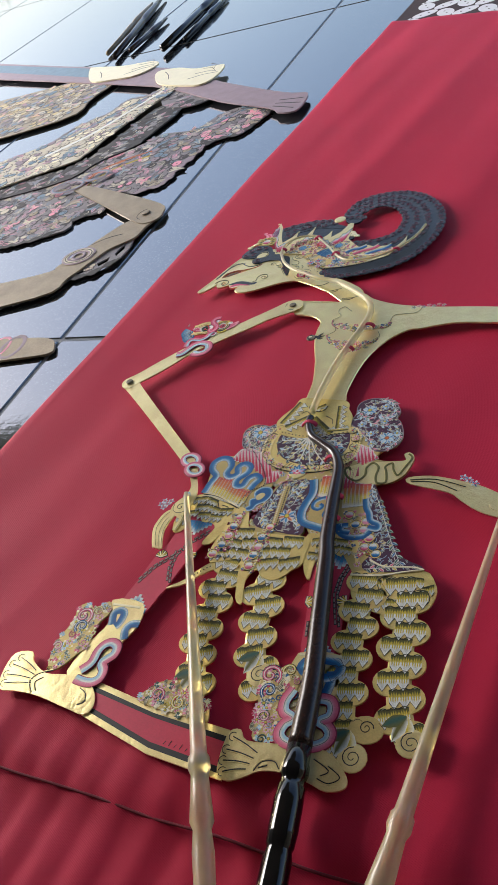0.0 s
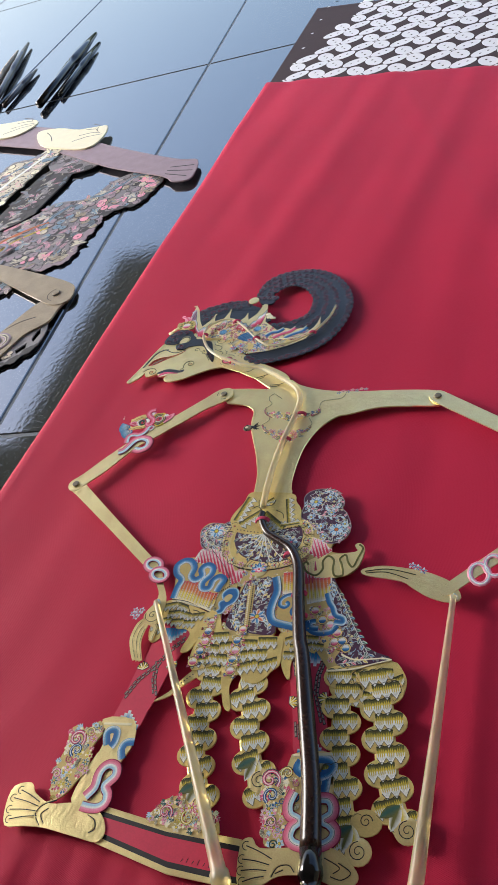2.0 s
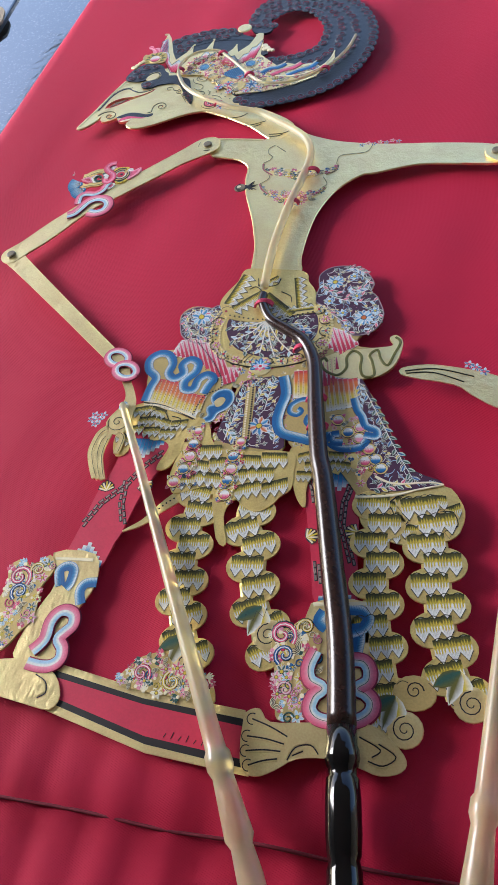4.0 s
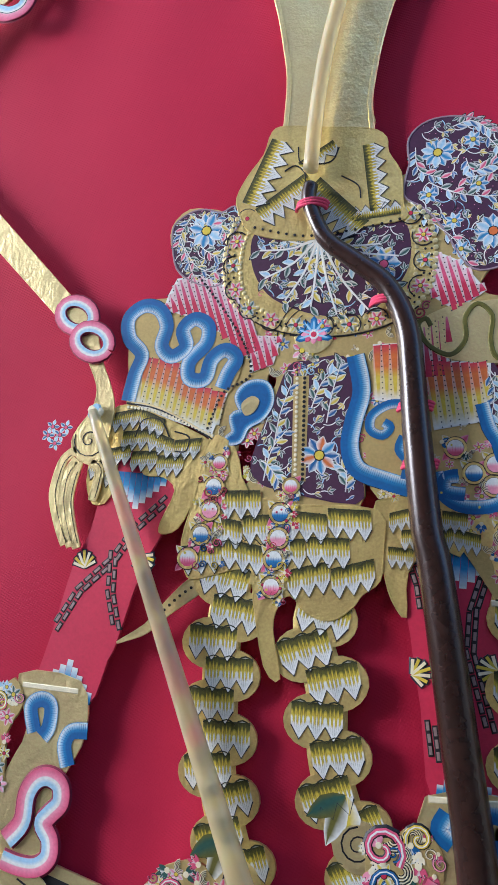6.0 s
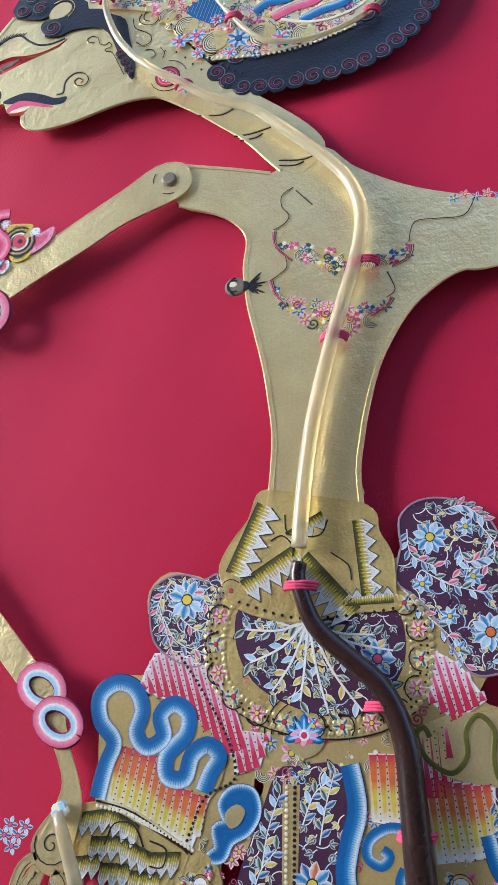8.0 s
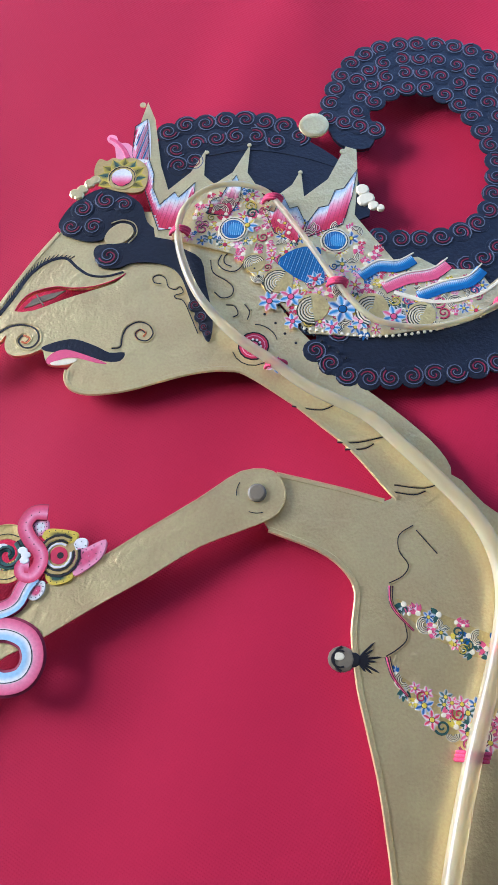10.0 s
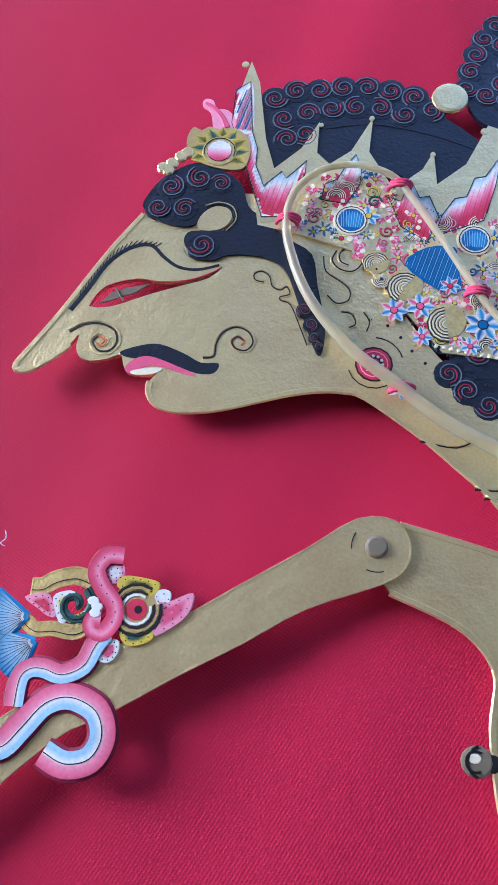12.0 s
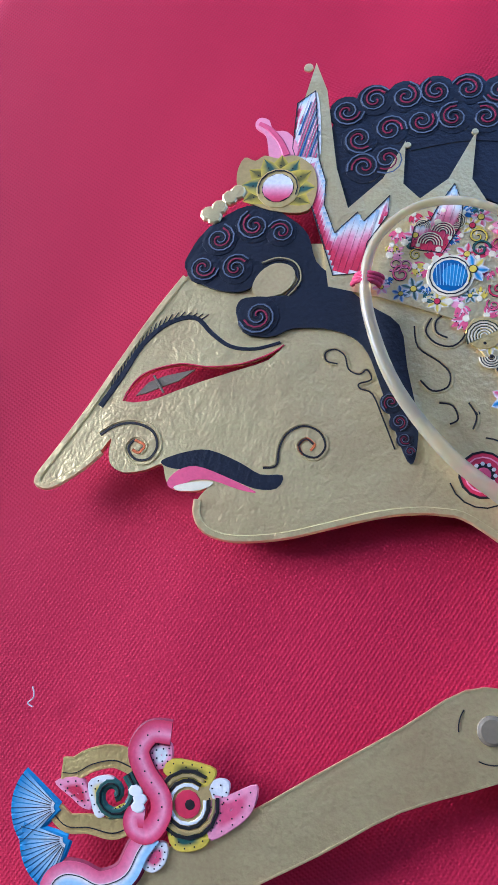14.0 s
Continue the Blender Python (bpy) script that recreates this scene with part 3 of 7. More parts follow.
            me.attributes.new("tint", "FLOAT_COLOR", "POINT").data.foreach_set("color", shades.ravel())
        me.update()
        ob = new(name, me)
        ob.parent = parent
        if label:
            tagged(ob, label)
        return ob


def part(name, bm, mat, parent=None, label="", shade=True):
    """Links a bmesh as one mesh object under a thing."""
    me = bpy.data.meshes.new(name)
    bm.to_mesh(me)
    bm.free()
    me.materials.append(mat)
    if shade:
        me.polygons.foreach_set("use_smooth", [True] * len(me.polygons))
    ob = new(name, me)
    ob.parent = parent
    return tagged(ob, label) if label else ob


def tube(path, radii, sides=14):
    """A rod along 3D places (mm) with a radius at each, closed at its ends."""
    bm, rings, n = bmesh.new(), [], len(path)
    for i, p in enumerate(path):
        d = (Vector(path[min(i + 1, n - 1)]) - Vector(path[max(i - 1, 0)])).normalized()
        u = d.cross(Vector((0, 0, 1))).normalized()
        w = u.cross(d)
        rings.append([bm.verts.new((Vector(p) + (u * math.cos(a) + w * math.sin(a)) * radii[i]) * 0.001)
                      for a in (2 * math.pi * k / sides for k in range(sides))])
    for a, b in zip(rings, rings[1:]):
        for k in range(sides):
            bm.faces.new((a[k], a[(k + 1) % sides], b[(k + 1) % sides], b[k]))
    bm.faces.new(rings[0][::-1])
    bm.faces.new(rings[-1])
    bmesh.ops.recalc_face_normals(bm, faces=bm.faces)
    return bm


def rod_line(pts, z0, z1, steps=5):
    flat = smooth(pts, steps, False)
    return [(x, y, z0 + (z1 - z0) * i / (len(flat) - 1)) for i, (x, y) in enumerate(flat)]


def empty(name, label, category, group=""):
    return tagged(new(name), label, category, group)

# ---- the veranda: tiled floor, roof, added unseen walls, garden ----
def box(name, lo, hi, mat, kind="structure", label="", category=""):
    bm = bmesh.new()
    bmesh.ops.create_cube(bm, size=1, matrix=Matrix.LocRotScale([(a + b) / 2 for a, b in zip(lo, hi)], None, [b - a for a, b in zip(lo, hi)]))
    return tagged(part(name, bm, mat, shade=False), label, category, kind=kind)


ground = box("ground", (-120, -60, -0.6), (60, 140, -0.3), LAWN, label="green garden lawn beyond the veranda", category="ground")
floor = box("floor", (-4.2, -3.2, -0.3), (3.2, 9.0, -0.0134), GROUT, label="dark grout bed under polished black floor tiles", category="floor")
# Unseen roof: west edge from tile reflections, north-east cut away to light the gilding.
bm = bmesh.new()
low = [bm.verts.new((x, y, 2.6)) for x, y in ((3.2, -3.2), (3.2, 1.9), (0.1, 1.9), (-1.2, 5.6), (-2.6, 5.6), (-2.85, 3.25), (-4.2, 2.9), (-4.2, -3.2))]
face = bm.faces.new(low)
lid = bmesh.ops.extrude_face_region(bm, geom=[face])
bmesh.ops.translate(bm, verts=[v for v in lid["geom"] if isinstance(v, bmesh.types.BMVert)], vec=(0, 0, 0.1))
bmesh.ops.recalc_face_normals(bm, faces=bm.faces)
tagged(part("ceiling", bm, BOARD, shade=False), "pale weathered board ceiling of the veranda", "ceiling", kind="structure")
# Unseen walls, added so daylight enters only from the north and west.
box("unseen_wall_south", (-4.2, -3.3, -0.3), (3.2, -3.2, 2.7), PLASTER, label="unseen pale plaster wall, added to shape the light", category="wall")
box("unseen_wall_east", (3.2, -3.3, -0.3), (3.3, 0.4, 2.7), PLASTER, label="unseen pale plaster wall, added to shape the light", category="wall")

# Unseen wall, added to keep the sun off the cloth's near end.
box("shading_wall_west", (-4.3, -3.3, -0.3), (-4.2, 0.35, 2.7), PLASTER, label="unseen pale plaster wall, added to shape the light", category="wall")

# a far hedge of trees beyond the lawn, as loose leaf clumps
rnd = random.Random(5)
verts, faces = [], []
for _ in range(2600):
    a = rnd.uniform(radians(70), radians(190))
    d = rnd.uniform(22, 30)
    top = 1.3 + 0.9 * noise.noise((a * 4, 0, 3)) + 0.6 * noise.noise((a * 13, 2, 3))
    c = Vector((d * math.cos(a), d * math.sin(a), -0.3 + top * rnd.random() ** 0.8))
    q = Euler((rnd.uniform(0, 6), rnd.uniform(0, 6), rnd.uniform(0, 6))).to_matrix()
    r, o = rnd.uniform(0.4, 0.9), len(verts)
    verts += [c + q @ Vector(v) * r for v in ((-1, 0, 0), (0, -0.6, 0.2), (1, 0, 0), (0, 0.6, 0.2))]
    faces.append((o, o + 1, o + 2, o + 3))
me = bpy.data.meshes.new("far_trees")
me.from_pydata(verts, [], faces)
me.materials.append(LEAF)
tagged(new("far_trees", me), "distant green garden trees and bushes", "trees", kind="stuff")

# polished tiles; the joints run beside the cloth
TILE_SIDE, TILE_LONG, TILE_GAP = 0.6, 1.2, 0.006
tile_mesh = None
turn_tiles = Matrix.Translation((-0.362, 0.190, -0.012)) @ Matrix.Rotation(radians(-4.5), 4, "Z")
for i in range(-6, 6):
    for j in range(-4, 8):
        if tile_mesh is None:
            bm = bmesh.new()
            bmesh.ops.create_cube(bm, size=1, matrix=Matrix.Diagonal((TILE_SIDE - TILE_GAP, TILE_LONG - TILE_GAP, 0.01, 1)))
            bmesh.ops.translate(bm, verts=bm.verts, vec=(TILE_SIDE / 2, TILE_LONG / 2, -0.005))
            bmesh.ops.bevel(bm, geom=[e for e in bm.edges if all(v.co.z > -0.001 for v in e.verts)], offset=0.0012, segments=1, affect="EDGES")
            tile_mesh = bpy.data.meshes.new("tile")
            bm.to_mesh(tile_mesh)
            bm.free()
            tile_mesh.materials.append(TILE)
        m = turn_tiles @ Matrix.Translation((i * TILE_SIDE, j * TILE_LONG, 0))
        if -3.8 < m.translation.x < 2.2 and -3.0 < m.translation.y < 8.0:
            t = new("tile", tile_mesh)
            t.parent, t.matrix_basis = floor, m

# ---- the red cloth: a long satin runner over a thin mat, stepping down and pleated at its near end ----
CORNER, DOWN, ACROSS = Vector((-0.110, 1.155)), Vector((-0.181, -0.983)), Vector((0.906, -0.423))


def red_cloth():
    bm, nu, nv = bmesh.new(), 130, 190
    grid = []
    for j in range(nv + 1):
        row = []
        for i in range(nu + 1):
            u, v = 1.15 * i / nu, 2.1 * j / nv
            p = CORNER + DOWN * v + ACROSS * u
            z = 0.0005 + 0.0016 * noise.noise((p.x * 5, p.y * 3, 1)) + 0.0009 * noise.noise((p.x * 16, p.y * 5, 4))
            z += 0.0012 * math.exp(-abs(noise.noise((p.x * 3.1 + p.y * 0.5, p.y * 0.4, 9))) * 22)
            z += 0.0036 * noise.noise((u * 11 + v * 1.5, v * 1.1, 12)) + 0.0016 * noise.noise((u * 24 + v * 3, v * 2.2, 20))
            hem = p.y + 0.318 + 0.10 * p.x
            near = min(1, max(0, 0.5 + -hem / 0.02))
            z -= 0.008 * near * near * (3 - 2 * near)
            pleat = min(1, max(0, (0.13 - hem) / 0.2)) * min(1, max(0, 0.35 - p.x) / 0.3)
            z += 0.0019 * pleat * math.sin(p.x * 215 - p.y * 40 + 4 * noise.noise((p.x * 6, p.y * 2, 7)))
            if v < 0.004 or u < 0.004:
                z -= 0.006
            row.append(bm.verts.new((p.x, p.y, z - 0.001)))
        grid.append(row)
    for a, b in zip(grid, grid[1:]):
        for k in range(nu):
            bm.faces.new((a[k], b[k], b[k + 1], a[k + 1]))
    ob = part("red_cloth", bm, RED)
    solid = ob.modifiers.new("thickness", "SOLIDIFY")
    solid.thickness, solid.offset = 0.0012, -1
    return tagged(ob, "long crimson satin cloth spread flat on the tiled floor", "cloth")


cloth = red_cloth()
stitch = [(x, -0.318 * 1000 - 0.10 * x + 1.5 * noise.noise((x * 0.02, 0, 0)), -2.2 + 0.8 * noise.noise((x * 0.03, 5, 0))) for x in range(-330, 620, 8)]
part("seam", tube(stitch, [0.9] * len(stitch), 6), HEM, cloth, "dark stitched seam across the cloth")


def batik_cloth():
    """A runner printed with rows of four-oval crosses, white on dark brown."""
    a = Leather(-4.5, 2.0)
    far = [(CORNER + DOWN * v + ACROSS * u) * 1000 for u, v in ((0.012, 0.05), (1.2, 0.05), (1.2, -0.42), (0.012, -0.42))]
    a.plate([tuple(p) for p in far], BROWN)
    s = 84.0
    for i in range(0, 15):
        for j in range(0, 7):
            c = (CORNER + ACROSS * ((i + 0.5) * s * 0.001) - DOWN * (j * s * 0.001)) * 1000
            for k in range(4):
                ang = math.atan2(ACROSS.y, ACROSS.x) + radians(45 + 90 * k)
                x, y = c.x + s * 0.34 * math.cos(ang), c.y + s * 0.34 * math.sin(ang)
                u = (Vector((x, y)) * 0.001 - CORNER).dot(ACROSS)
                if u < 0.03:
                    continue
                a.dot(x, y, s * 0.3, IVORY, 1, 14, 0.1, s * 0.19, ang)
                for q in (-0.09, 0.09):
                    a.dot(x + s * q * math.cos(ang), y + s * q * math.sin(ang), s * 0.03, BROWN, 2, 6, 0.1)
            a.dot(c.x, c.y, s * 0.05, IVORY, 1, 4, 0.1)
    ob = a.done("batik_cloth")
    return tagged(ob, "brown batik cloth printed with white ovals, tucked under the red cloth", "cloth")


batik_cloth()

# ---- the shadow puppet lying on the cloth ----
puppet = empty("shadow_puppet", "gilded leather shadow puppet with painted ornament lying on red cloth", "puppet")

# torso with neck root and outstretched arm stump
a = Leather(6.0, 2.0)
a.plate(smooth([(-55.8, 171.0), (-37.7, 164.8), (-28.2, 158.3), (-23.6, 150.0), (-24.5, 136.0), (-22.5, 119.4), (-19.2, 105.7), (-15.2, 89.8), (-12.5, 74.4), (-10.6, 59.6), (-10.9, 45.2), (-11.9, 33.6), (4.8, 27.2), (23.3, 32.1), (22.1, 43.5), (23.4, 55.1), (26.4, 71.7), (32.0, 90.9), (42.5, 110.3), (54.1, 122.1), (65.4, 128.8), (74.6, 129.0), (104.5, 133.7), (136.1, 129.1), (160.7, 125.1), (166.0, 134.3), (161.7, 145.9), (126.6, 154.3), (88.3, 160.0), (71.9, 163.3), (49.4, 169.7), (33.3, 177.2), (21.5, 184.7), (9.5, 195.5), (-7.9, 189.0), (-14.4, 183.6), (-30.6, 187.4), (-54.2, 192.0), (-61.2, 184.4)], 3), GOLD, rim=0)
for path in ([(-54.2, 192.0), (-30.6, 187.4), (-14.4, 183.6)], [(-55.8, 171.0), (-37.7, 164.8), (-28.2, 158.3), (-23.6, 150.0), (-24.5, 136.0), (-22.5, 119.4), (-19.2, 105.7), (-15.2, 89.8), (-12.5, 74.4), (-10.6, 59.6), (-10.9, 45.2), (-11.8, 33.0)], [(23.0, 30.5), (22.1, 43.5), (23.4, 55.1), (26.4, 71.7), (32.0, 90.9), (42.5, 110.3), (54.1, 122.1), (65.4, 128.8), (74.6, 129.0), (104.5, 133.7), (136.1, 129.1)]):
    a.stroke(smooth(path, 4, False), 2.4, GOLD, 0, 0, 0.32)
for line in ([(-4.1, 175.1), (-9.0, 171.3), (-9.0, 165.5), (-5.8, 160.7), (-7.7, 156.7), (-12.6, 153.8)], [(-7.7, 142.0), (-6.4, 135.4), (-9.5, 131.6), (-13.6, 128.8)], [(73.0, 163.1), (68.0, 154.1), (57.8, 153.4), (47.6, 152.5), (44.9, 143.2)], [(35.4, 129.5), (38.5, 121.2), (35.0, 117.6)]):
    a.line(line, 0.5, BLACK, 2)
a.line([(-2.9, 173.4), (4.4, 165.2)], 0.5, BLACK, 2)
for field, seed in (([(-10.1, 148.4), (-5.3, 141.7), (6.6, 134.0), (20.5, 129.7), (34.3, 132.3), (44.7, 137.8), (42.6, 142.1), (34.4, 135.5), (20.7, 138.7), (6.7, 143.6), (-5.3, 146.4)], 3), ([(-12.8, 125.2), (-7.5, 117.9), (1.8, 107.7), (13.2, 100.7), (26.8, 105.4), (37.1, 113.4), (37.2, 117.3), (27.0, 114.4), (13.4, 115.3), (-0.5, 118.5), (-9.9, 123.5)], 8)):
    a.layer(smooth(field, 3), GILT, 1)
    a.scatter(field, 44, seed, (1.7, 2.8), [PINK, CRIMSON, BLUE, YELLOW, PINK, GREEN])
for hook in ([(-12.1, 152.9), (-11.3, 145.7), (-4.1, 137.9)], [(46.0, 141.7), (44.6, 135.9), (37.7, 131.9)], [(-13.1, 128.7), (-11.1, 122.3), (-6.4, 116.4)], [(37.4, 117.3), (34.8, 113.1), (29.1, 109.5)]):
    a.line(hook, 2.6, BLACK, 3, 0.6)
    a.line(hook, 2.0, PINK, 5, 0.6)
    a.line(hook, 0.4, BLACK, 9, 0.5)
x, y = [(-28.5, 127.0)][0]
a.dot(x, y, 4.8, RIVET, 0, 14, 0.6, 4.4)
a.dot(x - 1.0, y + 0.8, 2.0, GOLDLINE, 16, 12, 0.2, 1.4)
a.dot(x + 4, y, 2.6, BLACK, 5, 10, 0.3)
for k in range(9):
    a.petal(x + 5, y, radians(-50 + 12 * k), 5.0 + 2 * (k % 3), 0.9, BLACK, 3)
a.ring(x - 0.6, y, 2.8, 0.9, BLACK, 19, 60, 240)
a.ring(x + 1.5, y, 4.4, 1.0, BLACK, 19, 110, 140)
x, y = [(78.2, 161.5)][0]
for k in range(7):
    a.flower(x - 14 + 4.6 * k, y + 1 + 1.5 * (k % 2), 2.3, 5, [PINK if k % 2 else BLUE, WHITE], YELLOW, 2)
a.done("torso", puppet, "gilded leather torso with floral chest bands")

# head with its long nose, eye slit cut through
a = Leather(6.1, 2.0)
eye = smooth([(-165.3, 257.3), (-163.1, 262.7), (-159.0, 266.6), (-150.3, 269.5), (-142.4, 269.2), (-133.4, 270.5), (-125.4, 273.9), (-121.3, 277.0), (-125.2, 272.3), (-133.1, 268.9), (-143.3, 264.7), (-150.5, 261.3), (-157.8, 257.9)], 2)
a.plate(smooth([(-186.4, 233.0), (-184.4, 231.0), (-180.9, 231.9), (-173.9, 237.3), (-169.3, 242.3), (-166.9, 246.2), (-166.9, 242.1), (-165.5, 238.5), (-161.3, 236.9), (-155.3, 238.2), (-151.1, 240.2), (-149.4, 236.3), (-147.0, 233.6), (-140.2, 233.6), (-137.4, 234.9), (-139.6, 231.5), (-139.3, 227.6), (-136.6, 223.9), (-131.2, 222.2), (-124.1, 222.5), (-114.4, 224.5), (-103.6, 228.2), (-92.9, 231.9), (-83.6, 234.1), (-75.7, 234.7), (-67.7, 233.2), (-49.6, 221.9), (-37.8, 212.9), (-26.3, 203.6), (-15.1, 191.0), (-9.6, 185.0), (0.1, 182.4), (10.1, 194.3), (5.9, 204.8), (-6.2, 216.5), (-19.9, 227.2), (-29.2, 234.6), (-38.8, 243.9), (-48.6, 253.8), (-58.9, 267.2), (-69.7, 284.0), (-80.1, 300.8), (-101.2, 307.9), (-131.8, 306.5), (-152.7, 296.1), (-160.4, 283.1), (-167.7, 268.7), (-174.7, 254.3), (-181.9, 241.2)], 3), GOLD, holes=[eye], rim=0)
a.stroke(smooth([(-152.7, 296.1), (-160.4, 283.1), (-167.7, 268.7), (-174.7, 254.3), (-181.9, 241.2), (-186.4, 233.0), (-184.4, 231.0), (-180.9, 231.9), (-173.9, 237.3), (-169.3, 242.3)], 4, False), 2.4, GOLD, 0, 0, 0.32)
a.stroke(smooth([(-139.6, 231.5), (-139.3, 227.6), (-136.6, 223.9), (-131.2, 222.2), (-124.1, 222.5), (-114.4, 224.5), (-103.6, 228.2), (-92.9, 231.9), (-83.6, 234.1), (-75.7, 234.7), (-67.7, 233.2), (-49.6, 221.9), (-37.8, 212.9), (-26.3, 203.6), (-15.1, 191.0), (-9.6, 185.0)], 4, False), 2.4, GOLD, 0, 0, 0.32)
a.plate([(-162.0, 259.3), (-158.8, 263.5), (-154.1, 265.8), (-145.7, 268.3), (-150.3, 264.5), (-154.7, 262.5), (-159.0, 260.3)], RIVET, 5.6, 0.6)
a.stroke([(-157.5, 265.5), (-153.9, 260.7)], 0.7, RIVET, -3)
a.line([(-165.3, 257.3), (-163.1, 262.7), (-159.0, 266.6), (-150.3, 269.5), (-142.4, 269.2), (-133.4, 270.5), (-125.4, 273.9), (-121.3, 277.0)], 0.45, CRIMSON, 2)
a.line([(-171.7, 255.2), (-166.9, 264.4), (-162.2, 274.5), (-155.6, 281.4), (-148.0, 283.6), (-142.3, 279.1), (-136.4, 275.6), (-129.4, 275.3), (-122.4, 277.7)], 2.4, NAVY, 2, 0.5)
for k, (bx, by, dx, dy) in enumerate(along(smooth([(-169.4, 260.6), (-164.7, 270.6), (-159.6, 278.6), (-153.1, 283.1), (-146.0, 283.2)], 5, False), 22)):
    a.stroke([(bx, by), (bx + 1.8 * dx - 0.9 * dy, by + 1.8 * dy + 0.9 * dx + 0.8)], 0.45, NAVY, 2, 0.6)
a.line([(-170.2, 246.9), (-166.0, 250.0), (-160.6, 251.1), (-155.1, 249.2), (-153.2, 244.9), (-155.1, 241.3), (-158.9, 240.9), (-161.4, 243.7), (-159.8, 246.3), (-157.2, 245.0), (-158.2, 243.1)], 1.1, BLACK, 2, 0.3)
a.line([(-159.8, 246.3), (-156.9, 245.0), (-158.1, 242.8), (-160.1, 243.5)], 1.0, ORANGE, 4)
a.layer(smooth([(-151.2, 241.3), (-144.8, 244.2), (-138.2, 245.3), (-129.6, 242.7), (-123.4, 239.9), (-117.4, 240.2), (-118.6, 236.5), (-124.4, 235.9), (-132.0, 238.1), (-139.6, 239.8), (-145.6, 239.2), (-149.9, 239.7)], 3), NAVY, 2)
a.layer(smooth([(-148.8, 235.3), (-146.3, 238.8), (-141.3, 240.5), (-133.5, 238.6), (-123.9, 235.0), (-128.6, 235.2), (-136.3, 237.0), (-142.1, 236.4), (-146.5, 233.6)], 3), PINK, 3)
a.layer(smooth([(-146.6, 234.4), (-141.8, 236.0), (-136.2, 236.6), (-137.4, 234.9), (-141.4, 233.6), (-145.4, 233.3)], 3), GOLDLINE, 4)
a.line([(-122.9, 241.7), (-119.4, 242.7), (-119.2, 247.4), (-117.6, 251.6), (-113.5, 254.2), (-109.0, 253.0), (-106.9, 249.2), (-108.8, 246.0), (-112.3, 246.3), (-114.0, 248.7), (-112.2, 250.7), (-110.1, 249.4)], 0.7, BLACK, 2)
a.line([(-112.6, 246.2), (-114.0, 248.7), (-112.2, 250.7), (-109.8, 249.4), (-110.7, 247.6)], 1.0, ORANGE, 1)
a.line([(-106.0, 272.5), (-109.0, 273.1), (-109.6, 275.4), (-107.1, 276.6), (-104.3, 275.0), (-102.9, 271.2), (-99.9, 269.9), (-97.9, 271.3), (-96.5, 268.7), (-99.7, 267.2), (-99.1, 265.8), (-95.8, 264.5), (-92.1, 257.2), (-88.7, 249.9)], 0.55, BLACK, 2)
for line in ([(-49.5, 219.9), (-38.0, 218.8), (-30.8, 223.1)], [(-31.9, 205.8), (-24.1, 206.1), (-14.7, 208.8)], [(-29.0, 203.0), (-21.8, 203.7), (-18.3, 205.8)], [(-10.7, 190.0), (0.2, 189.3), (6.8, 192.1)], [(-10.7, 187.3), (-3.7, 186.6), (0.6, 188.2)],
             [(-77.4, 281.9), (-80.3, 283.3), (-80.6, 286.7), (-77.2, 289.2), (-73.6, 287.1), (-73.0, 282.9), (-75.9, 279.6), (-80.4, 280.2), (-83.2, 283.4), (-82.0, 287.3)], [(-86.4, 284.7), (-84.9, 278.7), (-79.1, 274.9), (-76.1, 271.8), (-76.5, 268.0), (-80.3, 266.7), (-83.6, 269.4)],
             [(-78.3, 263.5), (-74.8, 263.0), (-73.2, 259.5), (-75.2, 257.9)], [(-70.8, 264.1), (-68.6, 260.7), (-69.3, 257.0)]):
    a.line(line, 0.6, BLACK, 2)
x, y = [(-66.0, 245.2)][0]
a.dot(x, y, 6.2, CRIMSON, 1, 18)
a.ring(x, y, 6.0, 0.8, BLACK, 3)
a.ring(x, y, 4.6, 0.6, ROSE, 3)
a.dot(x, y, 3.4, BLACK, 3, 16)
for k in range(11):
    a.dot(x + 2.9 * math.cos(k * 0.571), y + 2.9 * math.sin(k * 0.571), 0.6, WHITE, 5, 6)
a.dot(x, y, 2.0, PINK, 5, 12)
a.ring(x, y, 8.6, 0.5, BLACK, 2, 200, 120)
a.ring(x, y, 9.8, 0.5, BLACK, 2, 20, 70)
a.flower(x + 9, y - 8, 3.6, 5, [WHITE, PINK], CRIMSON, 2)
for px, py, *_ in along(smooth([(-68.3, 261.4), (-60.9, 258.9), (-50.8, 248.3), (-38.7, 240.8), (-29.2, 233.3)], 4, False), 9):
    a.dot(px, py, 0.6, BLACK, 2, 6)
a.done("head", puppet, "gilded leather profile with long nose and inked brow")

# forelock and sideburn
a = Leather(6.9, 1.0)
a.plate(smooth([(-153.1, 298.6), (-152.3, 303.8), (-148.4, 310.9), (-139.7, 318.2), (-131.8, 319.3), (-123.5, 315.3), (-118.2, 310.5), (-115.0, 302.3), (-109.2, 297.6), (-99.6, 290.2), (-90.4, 284.5), (-87.3, 272.4), (-83.4, 257.9), (-83.3, 247.9), (-85.3, 247.0), (-89.5, 255.9), (-94.8, 268.8), (-98.3, 276.2), (-103.1, 280.5), (-110.7, 282.3), (-119.6, 281.7), (-123.8, 279.4), (-128.3, 278.8), (-133.2, 280.8), (-136.1, 285.5), (-135.1, 289.6), (-129.8, 290.8), (-120.8, 292.1), (-119.8, 297.1), (-125.0, 301.7), (-130.8, 298.1), (-133.2, 293.0), (-139.4, 291.8), (-147.6, 293.9)], 3), NAVY)
